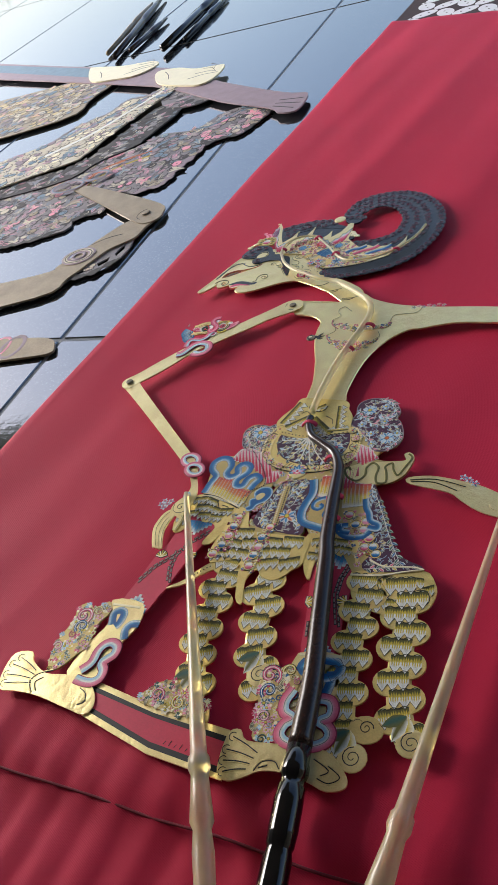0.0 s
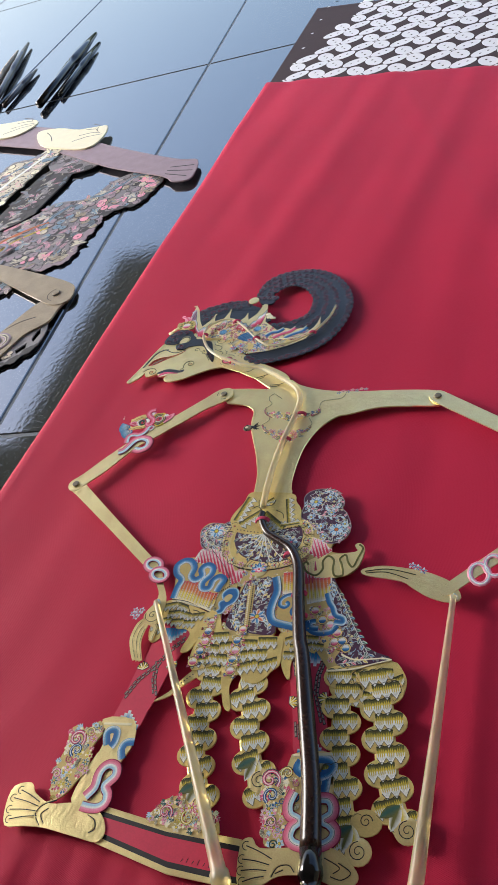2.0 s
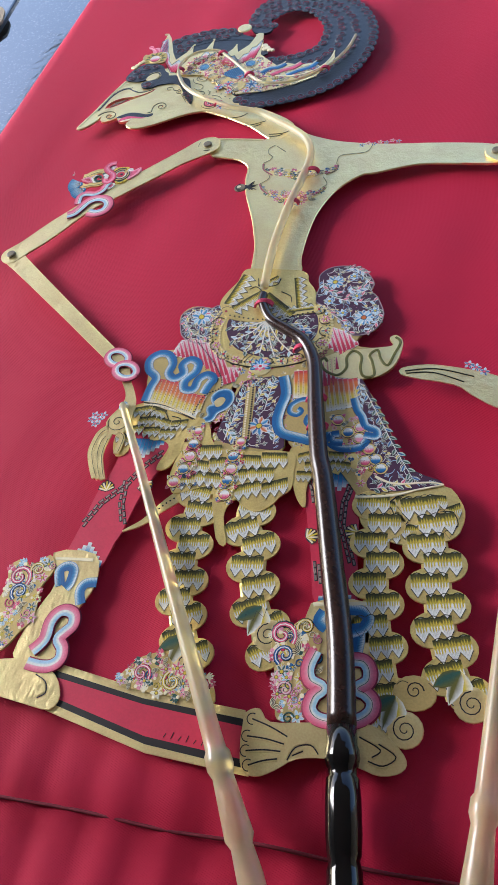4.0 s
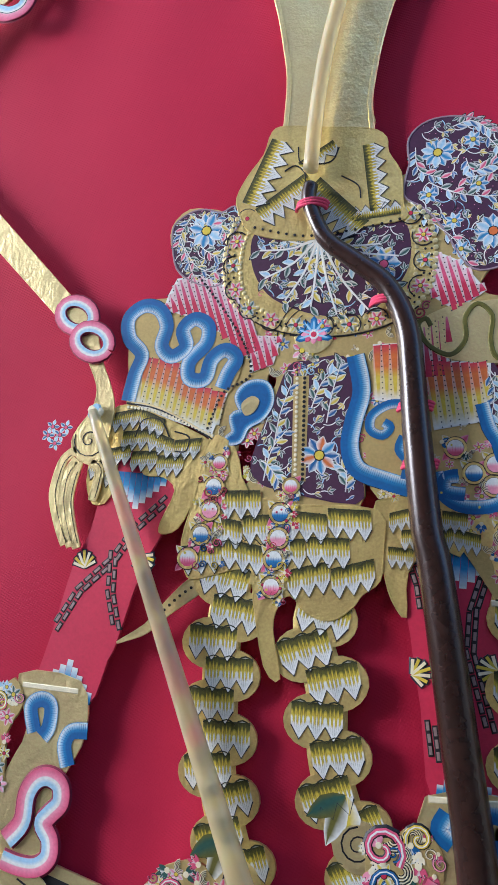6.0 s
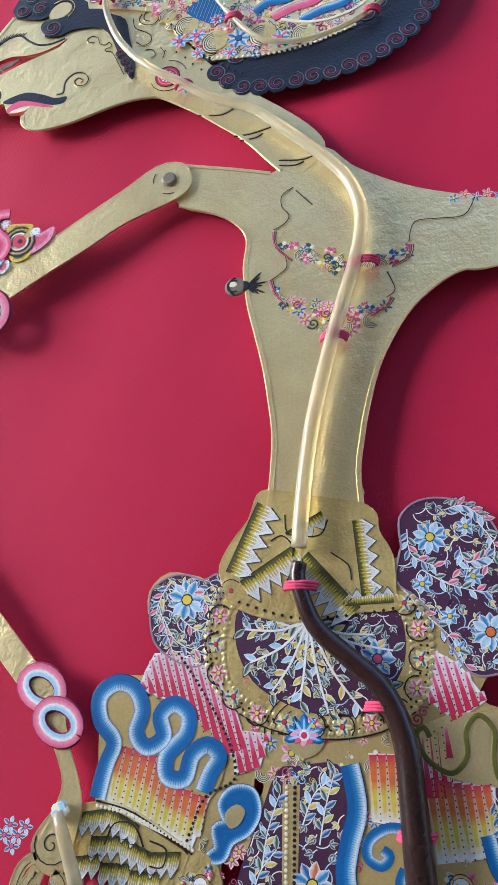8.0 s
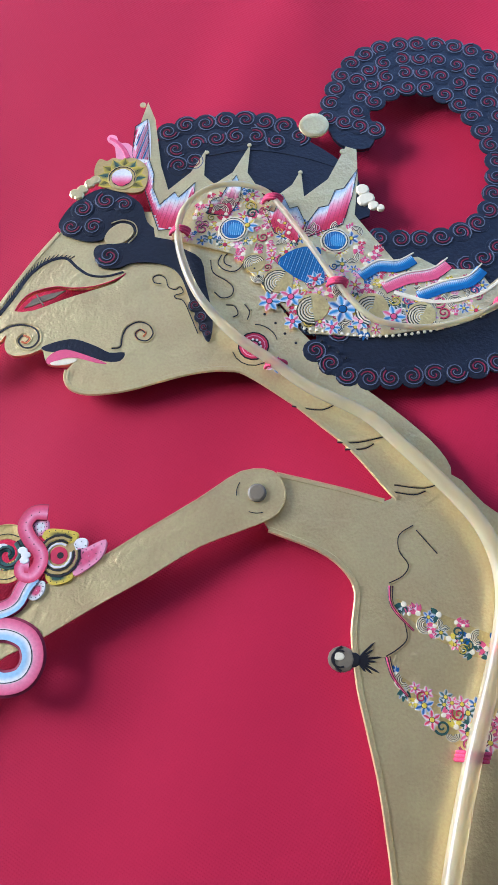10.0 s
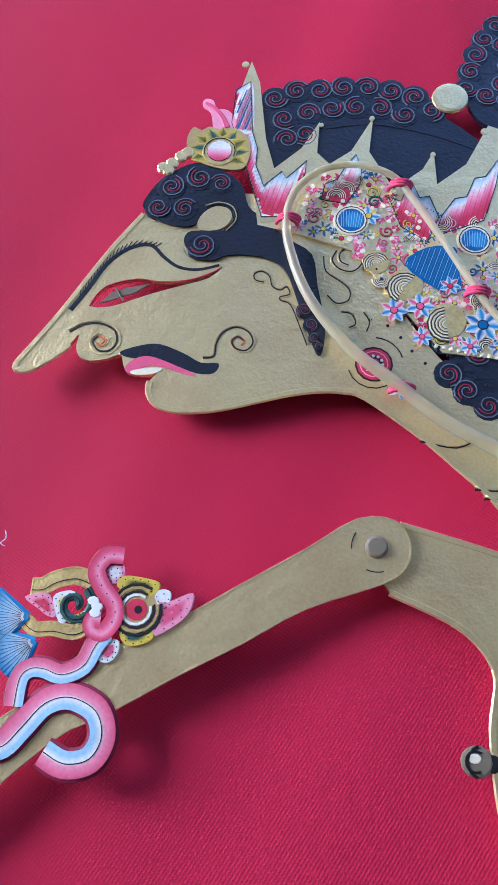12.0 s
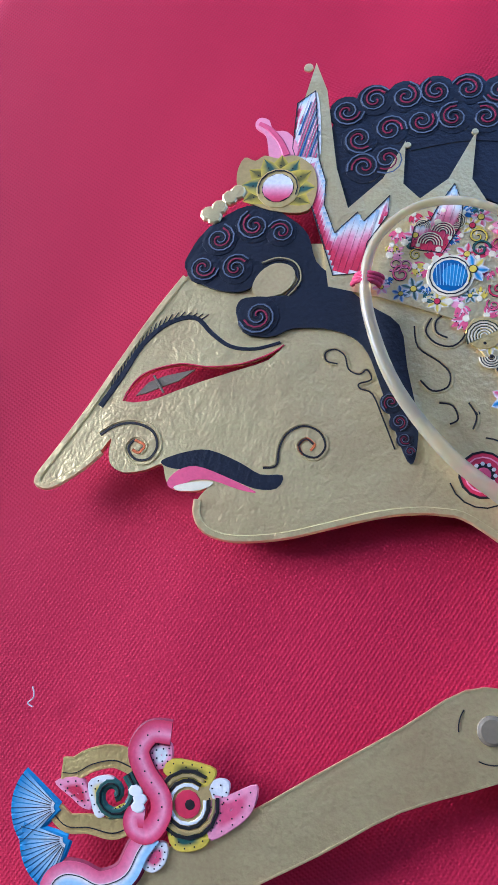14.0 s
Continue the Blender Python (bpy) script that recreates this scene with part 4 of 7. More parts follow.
a.curls([(px, py, r) for (px, py), r in zip([(-147.5, 298.9), (-138.0, 299.1), (-144.0, 308.1), (-134.2, 312.8), (-126.1, 311.0), (-129.5, 284.8), (-90.7, 262.4), (-88.2, 257.2), (-86.4, 252.6), (-84.8, 249.4)], (4.6, 4.6, 4.9, 5.2, 4.2, 5.6, 2.8, 2.4, 2.0, 1.5))])
a.layer(smooth([(-130.8, 298.1), (-126.5, 301.3), (-121.7, 300.3), (-120.5, 296.2), (-123.8, 291.9), (-129.8, 290.8), (-132.5, 293.1)], 3), GOLD, 1)
a.line([(-130.3, 300.6), (-125.8, 302.4), (-121.0, 301.0), (-119.4, 296.3), (-122.3, 291.7)], 0.6, BLACK, 3)
a.done("forelock", puppet, "dark navy curled forelock")

# cap of hair with rows of spiral locks
a = Leather(6.5, 1.2)
a.plate(smooth([(-114.5, 328.7), (-114.1, 350.0), (-101.3, 356.9), (-90.6, 358.8), (-74.6, 359.7), (-63.8, 358.1), (-52.8, 350.9), (-36.7, 339.7), (-26.1, 327.2), (-20.8, 308.8), (-40.9, 308.4), (-72.3, 324.7), (-97.6, 316.4), (-107.0, 307.0)], 3), NAVY)
a.curls([(px, py, 5.0) for px, py in [(-111.0, 351.1), (-103.3, 355.2), (-94.5, 356.4), (-85.7, 358.2), (-76.7, 359.0), (-67.8, 358.1), (-58.9, 355.9), (-52.2, 350.0), (-106.6, 341.9), (-98.1, 345.3), (-89.2, 348.1), (-80.3, 349.5), (-71.3, 349.7), (-62.1, 347.5), (-104.4, 332.8), (-98.0, 335.5)]])
a.line([(-91.7, 338.8), (-73.5, 342.4), (-52.3, 339.5), (-33.9, 333.4)], 1.4, NAVY, 3)
a.done("hair_cap", puppet, "dark navy cap of spiral locks")

# great crest curving over in a ring
outer = [(-40.5, 361.5), (-37.2, 379.0), (-30.0, 394.0), (-17.0, 403.5), (2.0, 406.5), (24.0, 403.0), (43.0, 391.5), (59.0, 372.0), (69.5, 349.0), (74.0, 326.0), (72.5, 303.0), (66.0, 282.0), (55.0, 260.5), (40.0, 246.0), (19.5, 236.5), (-8.0, 231.8), (-27.0, 232.0), (-41.3, 243.0)]
inner = [(-37.0, 350.0), (-30.3, 344.6), (-21.2, 344.9), (-18.4, 354.4), (-21.4, 364.8), (-13.5, 375.0), (1.5, 379.0), (17.0, 370.5), (26.0, 357.0), (32.0, 340.0), (30.5, 324.0), (25.5, 309.5), (13.0, 301.5), (-3.0, 298.5), (-20.7, 300.0), (-35.7, 303.9)]
a = Leather(6.3, 1.8)
a.plate(smooth(outer + inner[::-1] , 3), NAVY)
band = smooth(outer, 6, False)
edge = smooth(inner[3:14] + [(-20.7, 300.0), (-32.7, 300.1), (-40.5, 296.4), (-47.3, 278.8)], 6, False)
spots = []
for k, frac in enumerate((0.03, 0.36, 0.66, 0.97)):
    n = 44 - 6 * k
    for p, q in zip(along(band, n), along(edge, n)):
        wide = math.dist(p[:2], q[:2])
        if k in (1, 2) and wide < 19 and k == 2:
            continue
        x, y = p[0] + (q[0] - p[0]) * frac, p[1] + (q[1] - p[1]) * frac
        if all(math.dist((x, y), s[:2]) > 6.8 for s in spots):
            spots.append((x, y, 4.6))
a.curls(spots)
a.done("crest", puppet, "dark navy crest of spiral locks curving into a ring")

# gold bead at the root of the crest, and leaf tip below
a = Leather(7.2, 1.6)
x, y = [(-45.9, 356.0)][0]
a.dot(x, y, 6.8, GOLD, 0, 18, 0.5)
a.done("bead", puppet, "round gold bead on the crest")

# crown ornament
a = Leather(6.95, 1.0)
crown = [(-110.9, 294.8), (-114.9, 313.0), (-120.3, 338.4), (-124.3, 354.9), (-122.0, 368.0), (-117.7, 358.4), (-112.2, 332.0), (-107.7, 319.3), (-98.7, 329.0), (-93.2, 341.4), (-92.8, 327.5), (-87.8, 322.9), (-80.4, 329.4), (-73.6, 345.0), (-73.9, 329.5), (-64.0, 314.0), (-54.2, 323.5), (-50.7, 331.5), (-48.8, 317.4), (-38.9, 326.9), (-31.6, 344.7), (-26.9, 343.1), (-26.1, 327.2), (-27.1, 308.6), (-20.7, 299.8), (-10.8, 286.9), (-1.0, 288.6), (8.6, 283.1), (23.0, 283.4), (27.6, 276.5), (35.0, 283.7), (39.4, 298.2), (40.0, 286.7), (32.1, 272.4), (22.3, 261.2), (3.4, 255.3), (-20.1, 250.6), (-43.8, 251.2), (-53.8, 261.8), (-64.1, 272.7), (-74.9, 286.8), (-95.4, 292.2)]
a.plate(crown, GOLD, rim=0)
for tooth in ([(-126.2, 353.7), (-121.2, 358.1), (-117.7, 335.1), (-114.9, 327.6), (-114.6, 320.2), (-110.7, 311.3), (-104.8, 318.1), (-102.9, 315.2), (-96.2, 323.6), (-96.3, 317.4), (-101.4, 308.4), (-101.5, 299.3), (-109.9, 298.2), (-118.5, 320.0), (-125.9, 338.3)], [(-89.4, 307.3), (-88.6, 314.0), (-84.4, 316.3), (-82.4, 321.1), (-78.6, 327.8), (-76.0, 321.4), (-76.2, 314.7), (-80.5, 306.2)], [(-65.7, 310.4), (-61.2, 309.0), (-58.2, 318.3), (-54.7, 311.1), (-51.3, 312.1), (-47.6, 303.6), (-51.1, 293.2), (-60.6, 298.6)], [(-48.5, 296.1), (-46.5, 304.5), (-42.4, 311.8), (-38.3, 312.9), (-35.7, 321.0), (-32.0, 322.1), (-26.3, 332.4), (-28.4, 318.0), (-32.0, 303.7), (-43.5, 298.0)]):
    a.layer(tooth, WHITE, 1)
    a.rake(tooth, 78, 0.9, [hue(CRIMSON), hue(PINK), hue(ROSE), hue(WHITE), hue(SKY)])
    a.stroke(tooth + tooth[:1], 0.4, BLACK, 6, 0, 0.02)
for px, py, r in [(*p, 1.5) for p in [(-124.2, 366.3), (-32.7, 341.9)]] + [(*p, 1.0) for p in [(-92.5, 340.0), (-50.9, 330.2), (-74.0, 344.6)]]:
    a.dot(px, py, r, GOLD, 0, 10, 0.1)
body = [(-98.2, 295.1), (-96.7, 307.2), (-90.0, 318.1), (-72.1, 321.6), (-61.1, 307.9), (-40.7, 302.3), (-28.2, 302.6), (-20.6, 295.4), (-10.8, 282.6), (8.5, 278.8), (25.2, 277.8), (22.3, 263.9), (3.4, 256.6), (-20.2, 252.5), (-43.9, 253.4), (-53.9, 263.2), (-64.2, 274.1), (-75.0, 288.2)]
a.scatter(body, 260, 21, (1.7, 2.9), [PINK, CRIMSON, YELLOW, PINK, BLUE, YELLOW, ROSE, GREEN])
a.top += 0.12
wing = [(-58.3, 283.3), (-51.1, 290.7), (-41.7, 291.6), (-40.6, 285.6), (-38.9, 274.8), (-46.5, 274.5)]
a.layer(smooth(wing, 3), BLUE, 7)
a.stripes(wing, 75, 0.9, 0.22, [SKY, CERULEAN], 9)
for (px, py), r, turn in zip([(-57.6, 275.4), (-43.1, 263.2), (-19.5, 263.9), (0.2, 261.5), (-68.1, 283.5)], (6.0, 6.4, 6.6, 5.6, 4.6), (150, 190, 170, 160, 120)):
    a.shell(px, py, r, turn - 90)
for (px, py), r, k in zip([(-60.8, 265.2), (-52.2, 267.6), (-31.2, 262.6), (-10.9, 260.0), (-72.1, 301.7), (-51.0, 256.2), (-23.9, 257.2), (-35.1, 254.2), (-42.6, 276.2)], (4.4, 4.6, 6.0, 4.6, 4.0, 3.4, 3.6, 3.2, 3.4), (PINK, PINK, BLUE, PINK, YELLOW, PINK, ROSE, PINK, CRIMSON)):
    a.flower(px, py, r, 7, [WHITE, k], k, 8)
for (px, py), r, k in zip([(-35.0, 295.2), (-78.0, 299.5)], (4.8, 5.0), (BLUE, BLUE)):
    a.dot(px, py, r * 1.3, GOLDLINE, 6, 16, 0.1)
    a.ring(px, py, r * 1.1, r * 0.1, BLACK, 8)
    a.dot(px, py, r, k, 8, 16, 0.1)
    a.dot(px + r * 0.2, py, r * 0.7, CERULEAN, 9, 14, 0.1)
    for q in range(-4, 5):
        a.stroke([(px + q * r * 0.16, py - r * 0.6), (px + q * r * 0.2, py + r * 0.7)], r * 0.05, SKY, 12, 0, 0.02)
for feather, k in (([(-24.2, 278.3), (-17.4, 283.1), (-9.3, 283.4), (-2.8, 287.4)], BLUE), ([(-14.8, 273.0), (-5.9, 277.6), (4.4, 280.1), (10.9, 285.4)], PINK), ([(-1.0, 269.5), (8.8, 274.1), (19.0, 277.1), (24.7, 283.2)], BLUE)):
    a.hatched(smooth(feather, 5, False), 5.2, k, SKY if k is BLUE else ROSE, 6)
    a.line([(p[0], p[1] + 2.9) for p in feather], 1.3, GOLDLINE, 9, 0.5)
a.line([(-10.8, 271.3), (3.5, 267.5), (17.8, 269.3), (29.9, 276.6), (37.7, 289.5), (39.8, 297.6)], 2.6, GOLDLINE, 4, 0.7)
a.pearls([(-46.2, 253.3), (-20.1, 250.9), (3.3, 254.2), (24.6, 262.6)], 30, 0.7, GOLDLINE, 3)
a.pearls([(-69.7, 284.0), (-58.8, 265.8), (-43.8, 251.8), (-29.3, 241.1)], 16, 0.6, BLACK, 3)
a.done("crown", puppet, "gilded crown with pink teeth and painted rosettes")

# brow jewel in front of the crown
a = Leather(7.2, 1.4)
a.plate(smooth([(-138.1, 345.9), (-137.1, 348.5), (-134.1, 347.8), (-132.3, 344.3), (-128.0, 343.8), (-124.3, 339.0), (-125.6, 334.1), (-131.8, 334.3), (-133.5, 339.4), (-134.8, 343.3)], 3), ROSE)
a.plate(smooth([(-124.9, 334.9), (-125.3, 348.1), (-123.1, 354.6), (-120.5, 357.4), (-118.1, 344.5), (-118.0, 334.3)], 3), WHITE, 7.1, 1.3)
a.plate(smooth([(-140.1, 323.1), (-141.6, 329.6), (-140.0, 334.9), (-136.6, 333.9), (-133.9, 335.7), (-129.7, 334.8), (-125.8, 335.9), (-122.5, 334.9), (-118.7, 331.5), (-117.2, 325.1), (-119.1, 318.1), (-126.8, 317.3), (-135.1, 319.4)], 3), OCHRE, 7.25, 1.4)
x, y = [(-128.7, 326.4)][0]
for k in range(9):
    a.leaf(x, y - 1.5, radians(-25 + 28.7 * k), 11.0, 6.4, hue(GREEN if k % 2 else OLIVE), hue(YELLOW), 2 + 0.3 * (k % 3))
    for q in (5.5, 7.5):
        a.dot(x + q * math.cos(radians(-25 + 28.7 * k)), y - 1.5 + q * math.sin(radians(-25 + 28.7 * k)), 0.28, BLACK, 4, 5, 0.02)
a.dot(x, y - 1.5, 6.6, GILT, 6, 20, 0.05)
a.ring(x, y - 1.5, 5.8, 0.5, BLACK, 8, -20, 220)
a.dot(x, y - 1.5, 4.9, BLACK, 8, 18, 0.02)
a.blend([[(x + 4.6 * math.sqrt(1 - v * v) * u, y - 1.5 + 4.6 * v) for u in (-1, -0.5, 0, 0.5, 1)] for v in (-0.98, -0.6, -0.2, 0.3, 0.7, 0.98)], [hue(CRIMSON), hue(PINK), hue(ROSE), hue(WHITE), hue(WHITE), hue(WHITE)], 12)
a.line([(-136.9, 346.6), (-133.7, 344.8), (-129.9, 340.7), (-127.4, 335.9)], 1.6, PINK, 3, -0.8)
a.stripes([(-124.5, 335.4), (-124.7, 347.5), (-122.7, 353.8), (-120.7, 356.1), (-118.6, 344.5), (-118.4, 335.0)], 78, 0.9, 0.6, [PINK, ROSE, BLUE], 3, 0.8)
a.done("brow_jewel", puppet, "painted rosette jewel over the brow")
a = Leather(6.8, 1.4)
for px, py, r in [(*p, 2.6) for p in [(-148.4, 316.1), (-145.4, 318.3), (-142.6, 321.6), (-140.4, 323.4), (-146.6, 315.3)]]:
    a.dot(px, py, r, GOLD, 0, 9, 0.8)
a.done("gilt_leaf", puppet)
a = Leather(6.8, 1.4)
for (px, py), r in zip([(-24.0, 321.6), (-21.6, 317.3), (-19.3, 313.7), (-23.4, 316.3), (-16.3, 312.5)], (3.0, 3.0, 2.4, 3.0, 1.8)):
    a.dot(px, py, r, GOLDLINE, 0, 9, 0.8)
a.done("gilt_leaf", puppet)

# left arm: riveted upper arm, forearm, palm
a = Leather(7.6, 1.5)
EL = (-205.1, 73.1)
a.plate(smooth([(-55.5, 192.6), (-50.8, 185.9), (-51.7, 178.8), (-58.1, 173.2), (-80.2, 163.1), (-98.0, 150.8), (-115.5, 139.5), (-134.3, 126.5), (-149.5, 116.8), (-176.0, 88.0), (-190.0, 75.8)] + [(EL[0] + 8.5 * math.cos(radians(v)), EL[1] + 8.5 * math.sin(radians(v))) for v in (-52, -85, -118, -150, 178, 146, 114)] + [(-199.0, 88.6), (-180.0, 108.0), (-152.6, 131.9), (-135.6, 144.9), (-116.1, 156.5), (-100.1, 168.0), (-82.0, 180.8), (-67.2, 191.9)], 3), GOLD)
x, y = [(-60.8, 183.9)][0]
a.ring(x, y, 7.6, 0.4, BLACK, 2, 150, 40)
a.ring(x, y, 7.6, 0.4, BLACK, 2, 250, 40)
arm = a.done("upper_arm", puppet, "gilded leather upper arm plate")
a = Leather(8.2, 1.0)
a.dot(x, y, 3.5, RIVET, 0, 28, 0.7)
a.done("rivet", arm)
a = Leather(8.3, 1.2)
x, y = [(-143.9, 120.1)][0]
ring = [(-167.7, 113.0), (-162.3, 114.5), (-157.9, 120.3), (-152.6, 127.3), (-145.4, 129.9), (-137.2, 127.1), (-134.1, 120.3), (-136.7, 113.8), (-143.7, 111.6), (-150.5, 114.0)]
a.serpent(smooth(ring, 5, False), 8.6, -1, 1)
def painted(pts, inner, outer, dots=True, z=8.2):
    """A small cut leather petal, painted from one tone into another and stippled."""
    edge = smooth(pts, 4)
    cx, cy = sum(p[0] for p in pts) / len(pts), sum(p[1] for p in pts) / len(pts)
    a.plate(edge, outer, z, 1.4)
    low, a.top = a.top, z
    loop = edge + edge[:1]
    a.blend([[(cx + (x - cx) * q, cy + (y - cy) * q) for x, y in loop] for q in (0.96, 0.7, 0.4, 0.05)], [hue(outer), hue(outer), hue(inner), hue(inner)], 2)
    if dots:
        for q, n in ((0.75, 11), (0.45, 6)):
            for x, y, *_ in along([(cx + (x - cx) * q, cy + (y - cy) * q) for x, y in loop], n):
                a.dot(x, y, 0.24, BLACK, 4, 5, 0.02)
    a.top = low


for pts, inner, outer in (
        ([(-142.2, 168.9), (-137.4, 170.0), (-136.0, 166.9), (-137.4, 164.0), (-140.6, 163.6)], WHITE, ROSE),
        ([(-137.7, 162.9), (-136.1, 166.3), (-126.2, 165.9), (-124.7, 163.9), (-127.0, 161.0), (-133.0, 161.3)], OLIVE, YELLOW),
        ([(-125.6, 162.2), (-121.9, 163.5), (-120.9, 160.6), (-123.5, 149.9), (-125.8, 153.7)], WHITE, WHITE),
        ([(-125.0, 159.1), (-121.4, 160.0), (-114.4, 163.5), (-114.6, 157.7), (-118.7, 153.0), (-124.6, 149.8)], PINK, ROSE),
        ([(-135.3, 152.6), (-133.0, 148.7), (-124.9, 151.8), (-124.8, 148.2), (-130.3, 146.0), (-133.8, 147.6)], GREEN, YELLOW),
        ([(-140.3, 141.7), (-138.0, 146.6), (-134.3, 147.0), (-134.1, 143.0), (-136.8, 140.3)], PINK, WHITE),
        ([(-165.2, 156.4), (-159.0, 158.4), (-156.2, 155.9), (-154.5, 151.9), (-156.9, 151.6), (-160.1, 153.3)], CRIMSON, ROSE),
        ([(-156.5, 157.4), (-152.1, 159.9), (-149.6, 158.8), (-153.4, 155.7), (-150.8, 151.2), (-153.4, 150.4)], YELLOW, WHITE),
        ([(-150.8, 151.2), (-146.0, 154.5), (-146.0, 151.8), (-149.0, 150.4)], YELLOW, YELLOW)):
    painted(pts, inner, outer)
for path, w in (
        ([(-145.6, 163.6), (-150.8, 164.6), (-156.6, 162.8), (-160.5, 160.2), (-163.7, 159.8)], 5.0),
        ([(-144.6, 149.9), (-148.5, 147.9), (-154.6, 148.2), (-159.9, 147.5), (-163.7, 149.7)], 4.0)):
    path = smooth(path, 5, False)
    a.plate(a.shifted(path, w * 0.5) + a.shifted(path, -w * 0.5)[::-1], GILT, 8.1, 1.4)
    low, a.top = a.top, 8.1
    a.stroke(a.shifted(path, w * 0.2), 0.5, BLACK, 3, 0.5, 0.02)
    a.top = low
x, y = (-149.6, 155.9)
a.spiral(x, y, 6.0, 1.3, 3.4, GREEN, 0, 60, -1)
a.spiral(x, y, 6.0, 1.3, 0.6, BLACK, 8, 60, -1)
x, y = (-130.6, 156.7)
a.dot(x, y, 8.2, OCHRE, -3, 20, 0.1)
for r, k in ((7.6, BLACK), (6.6, OCHRE), (5.4, BLACK), (4.4, WHITE)):
    a.ring(x, y, r, 1.1, k, 2, 60, 320)
a.dot(x, y, 3.4, CRIMSON, 2, 12, 0.05)
a.dot(x + 0.6, y, 1.3, BLACK, 5, 8, 0.02)
for shell, turn in (((-163.1, 150.8), 190), ((-159.4, 144.0), 215)):
    for k in range(-3, 4):
        g = radians(turn + 13 * k)
        tip = (shell[0] + 12.5 * math.cos(g), shell[1] + 12.5 * math.sin(g))
        a.stroke([shell, tip], 2.6, CERULEAN, -4, -0.4, 0.2)
        mid_leaf = [(shell[0] + 12.0 * q * math.cos(g + e), shell[1] + 12.0 * q * math.sin(g + e)) for q in (0.1, 1.0) for e in (-0.1, 0.1)]
        a.blend([mid_leaf[:2], [((p[0] + q[0]) / 2, (p[1] + q[1]) / 2) for p, q in zip(mid_leaf[:2], mid_leaf[2:])], mid_leaf[2:]], [hue(WHITE), hue(SKY), hue(CERULEAN)], 6)
        a.stroke([(shell[0] + 2 * math.cos(g), shell[1] + 2 * math.sin(g)), tip], 0.3, NAVY, 8, 0.5, 0.02)
band = smooth([(-138.6, 148.9), (-141.1, 144.7), (-143.5, 138.8), (-149.3, 135.7), (-154.8, 136.7), (-159.0, 136.2), (-161.6, 133.0), (-161.6, 125.1)], 5, False)
a.serpent(band, 6.4, 1, 3)
crest_path = smooth([(-137.0, 172.2), (-142.1, 171.6), (-144.6, 167.0), (-141.9, 161.9), (-137.6, 157.6), (-136.8, 153.2), (-139.3, 149.0), (-142.7, 149.6), (-143.1, 152.1), (-140.7, 152.4)], 5, False)
a.stroke(crest_path, 6.6, MAROON, 8, 0.35, 0.15)
a.ribbon(crest_path, 5.4, ((0, hue(CRIMSON)), (0.3, hue(PINK)), (0.6, hue(ROSE)), (0.8, hue(PINK)), (1, hue(CRIMSON))), 13, None)
for k in range(9):
    x, y, *_ = along(crest_path, 14)[k + 1]
    a.dot(x, y, 0.25, BLACK, 17, 5, 0.02)
for px, py in [(-143.9, 157.7), (-142.5, 156.1), (-142.7, 154.2)]:
    a.dot(px, py, 1.9, WHITE, 16, 8, 0.15, 1.4)
a.done("arm_ornament", arm, "pink and blue serpent armlet")

a = Leather(7.4, 1.3)
W0 = (-92.3, -44.5)
ux, uy = W0[0] - EL[0], W0[1] - EL[1]
ln = math.hypot(ux, uy)
ux, uy = ux / ln, uy / ln
heel = math.atan2(uy, ux)
a.plate(smooth([(EL[0] + 7.5 * math.cos(heel + v), EL[1] + 7.5 * math.sin(heel + v)) for v in (1.57, 2.1, 2.62, 3.14, 3.67, 4.19, 4.71)] + [(EL[0] + ux * d + uy * w, EL[1] + uy * d - ux * w) for d, w in ((9, 7.2), (22, 6.6), (ln * 0.5, 5.4), (ln - 14, 4.7), (ln, 4.5))]
                + [(-88.4, -60.0), (-84.6, -70.0), (-86.5, -78.3), (-91.1, -84.5), (-93.9, -90.7), (-91.3, -96.8), (-85.6, -99.8), (-80.8, -97.7), (-77.9, -86.5), (-77.0, -76.2), (-79.7, -66.8), (-83.5, -58.0)]
                + [(EL[0] + ux * d - uy * w, EL[1] + uy * d + ux * w) for d, w in ((ln, 5.0), (ln - 14, 5.0), (ln * 0.5, 5.6), (22, 6.6), (9, 7.2))], 3), GOLD)
for finger in ([(-91.5, -93.8), (-96.7, -97.9), (-99.4, -106.1), (-99.9, -113.2), (-96.9, -123.0), (-93.5, -130.8)], [(-91.2, -97.9), (-95.1, -104.0), (-96.2, -113.1), (-94.1, -123.0), (-90.9, -131.6)],
               [(-90.1, -98.9), (-92.3, -107.0), (-93.0, -115.0), (-91.0, -123.8), (-88.3, -132.1)], [(-84.8, -98.8), (-81.3, -101.8), (-81.9, -107.8), (-83.2, -113.8)]):
    path = smooth(finger, 4, False)
    a.plate(a.shifted(path, 1.6) + a.shifted(path, -1.6)[::-1], GOLD)
    a.stroke(a.shifted(path, 0.9)[2:-1], 0.35, BLACK, 3, 0.3, 0.02)
a.spiral(-86.5, -90.2, 4.0, 1.2, 0.7, BLACK, 2)
a.ring(-86.2, -90.0, 6.6, 0.5, BLACK, 2, 160, 200)
fore = a.done("forearm", puppet, "gilded leather forearm with long fingers")
a = Leather(8.6, 1.0)
a.dot(*EL, 3.6, RIVET, 0, 16, 0.9)
a.done("rivet", fore)
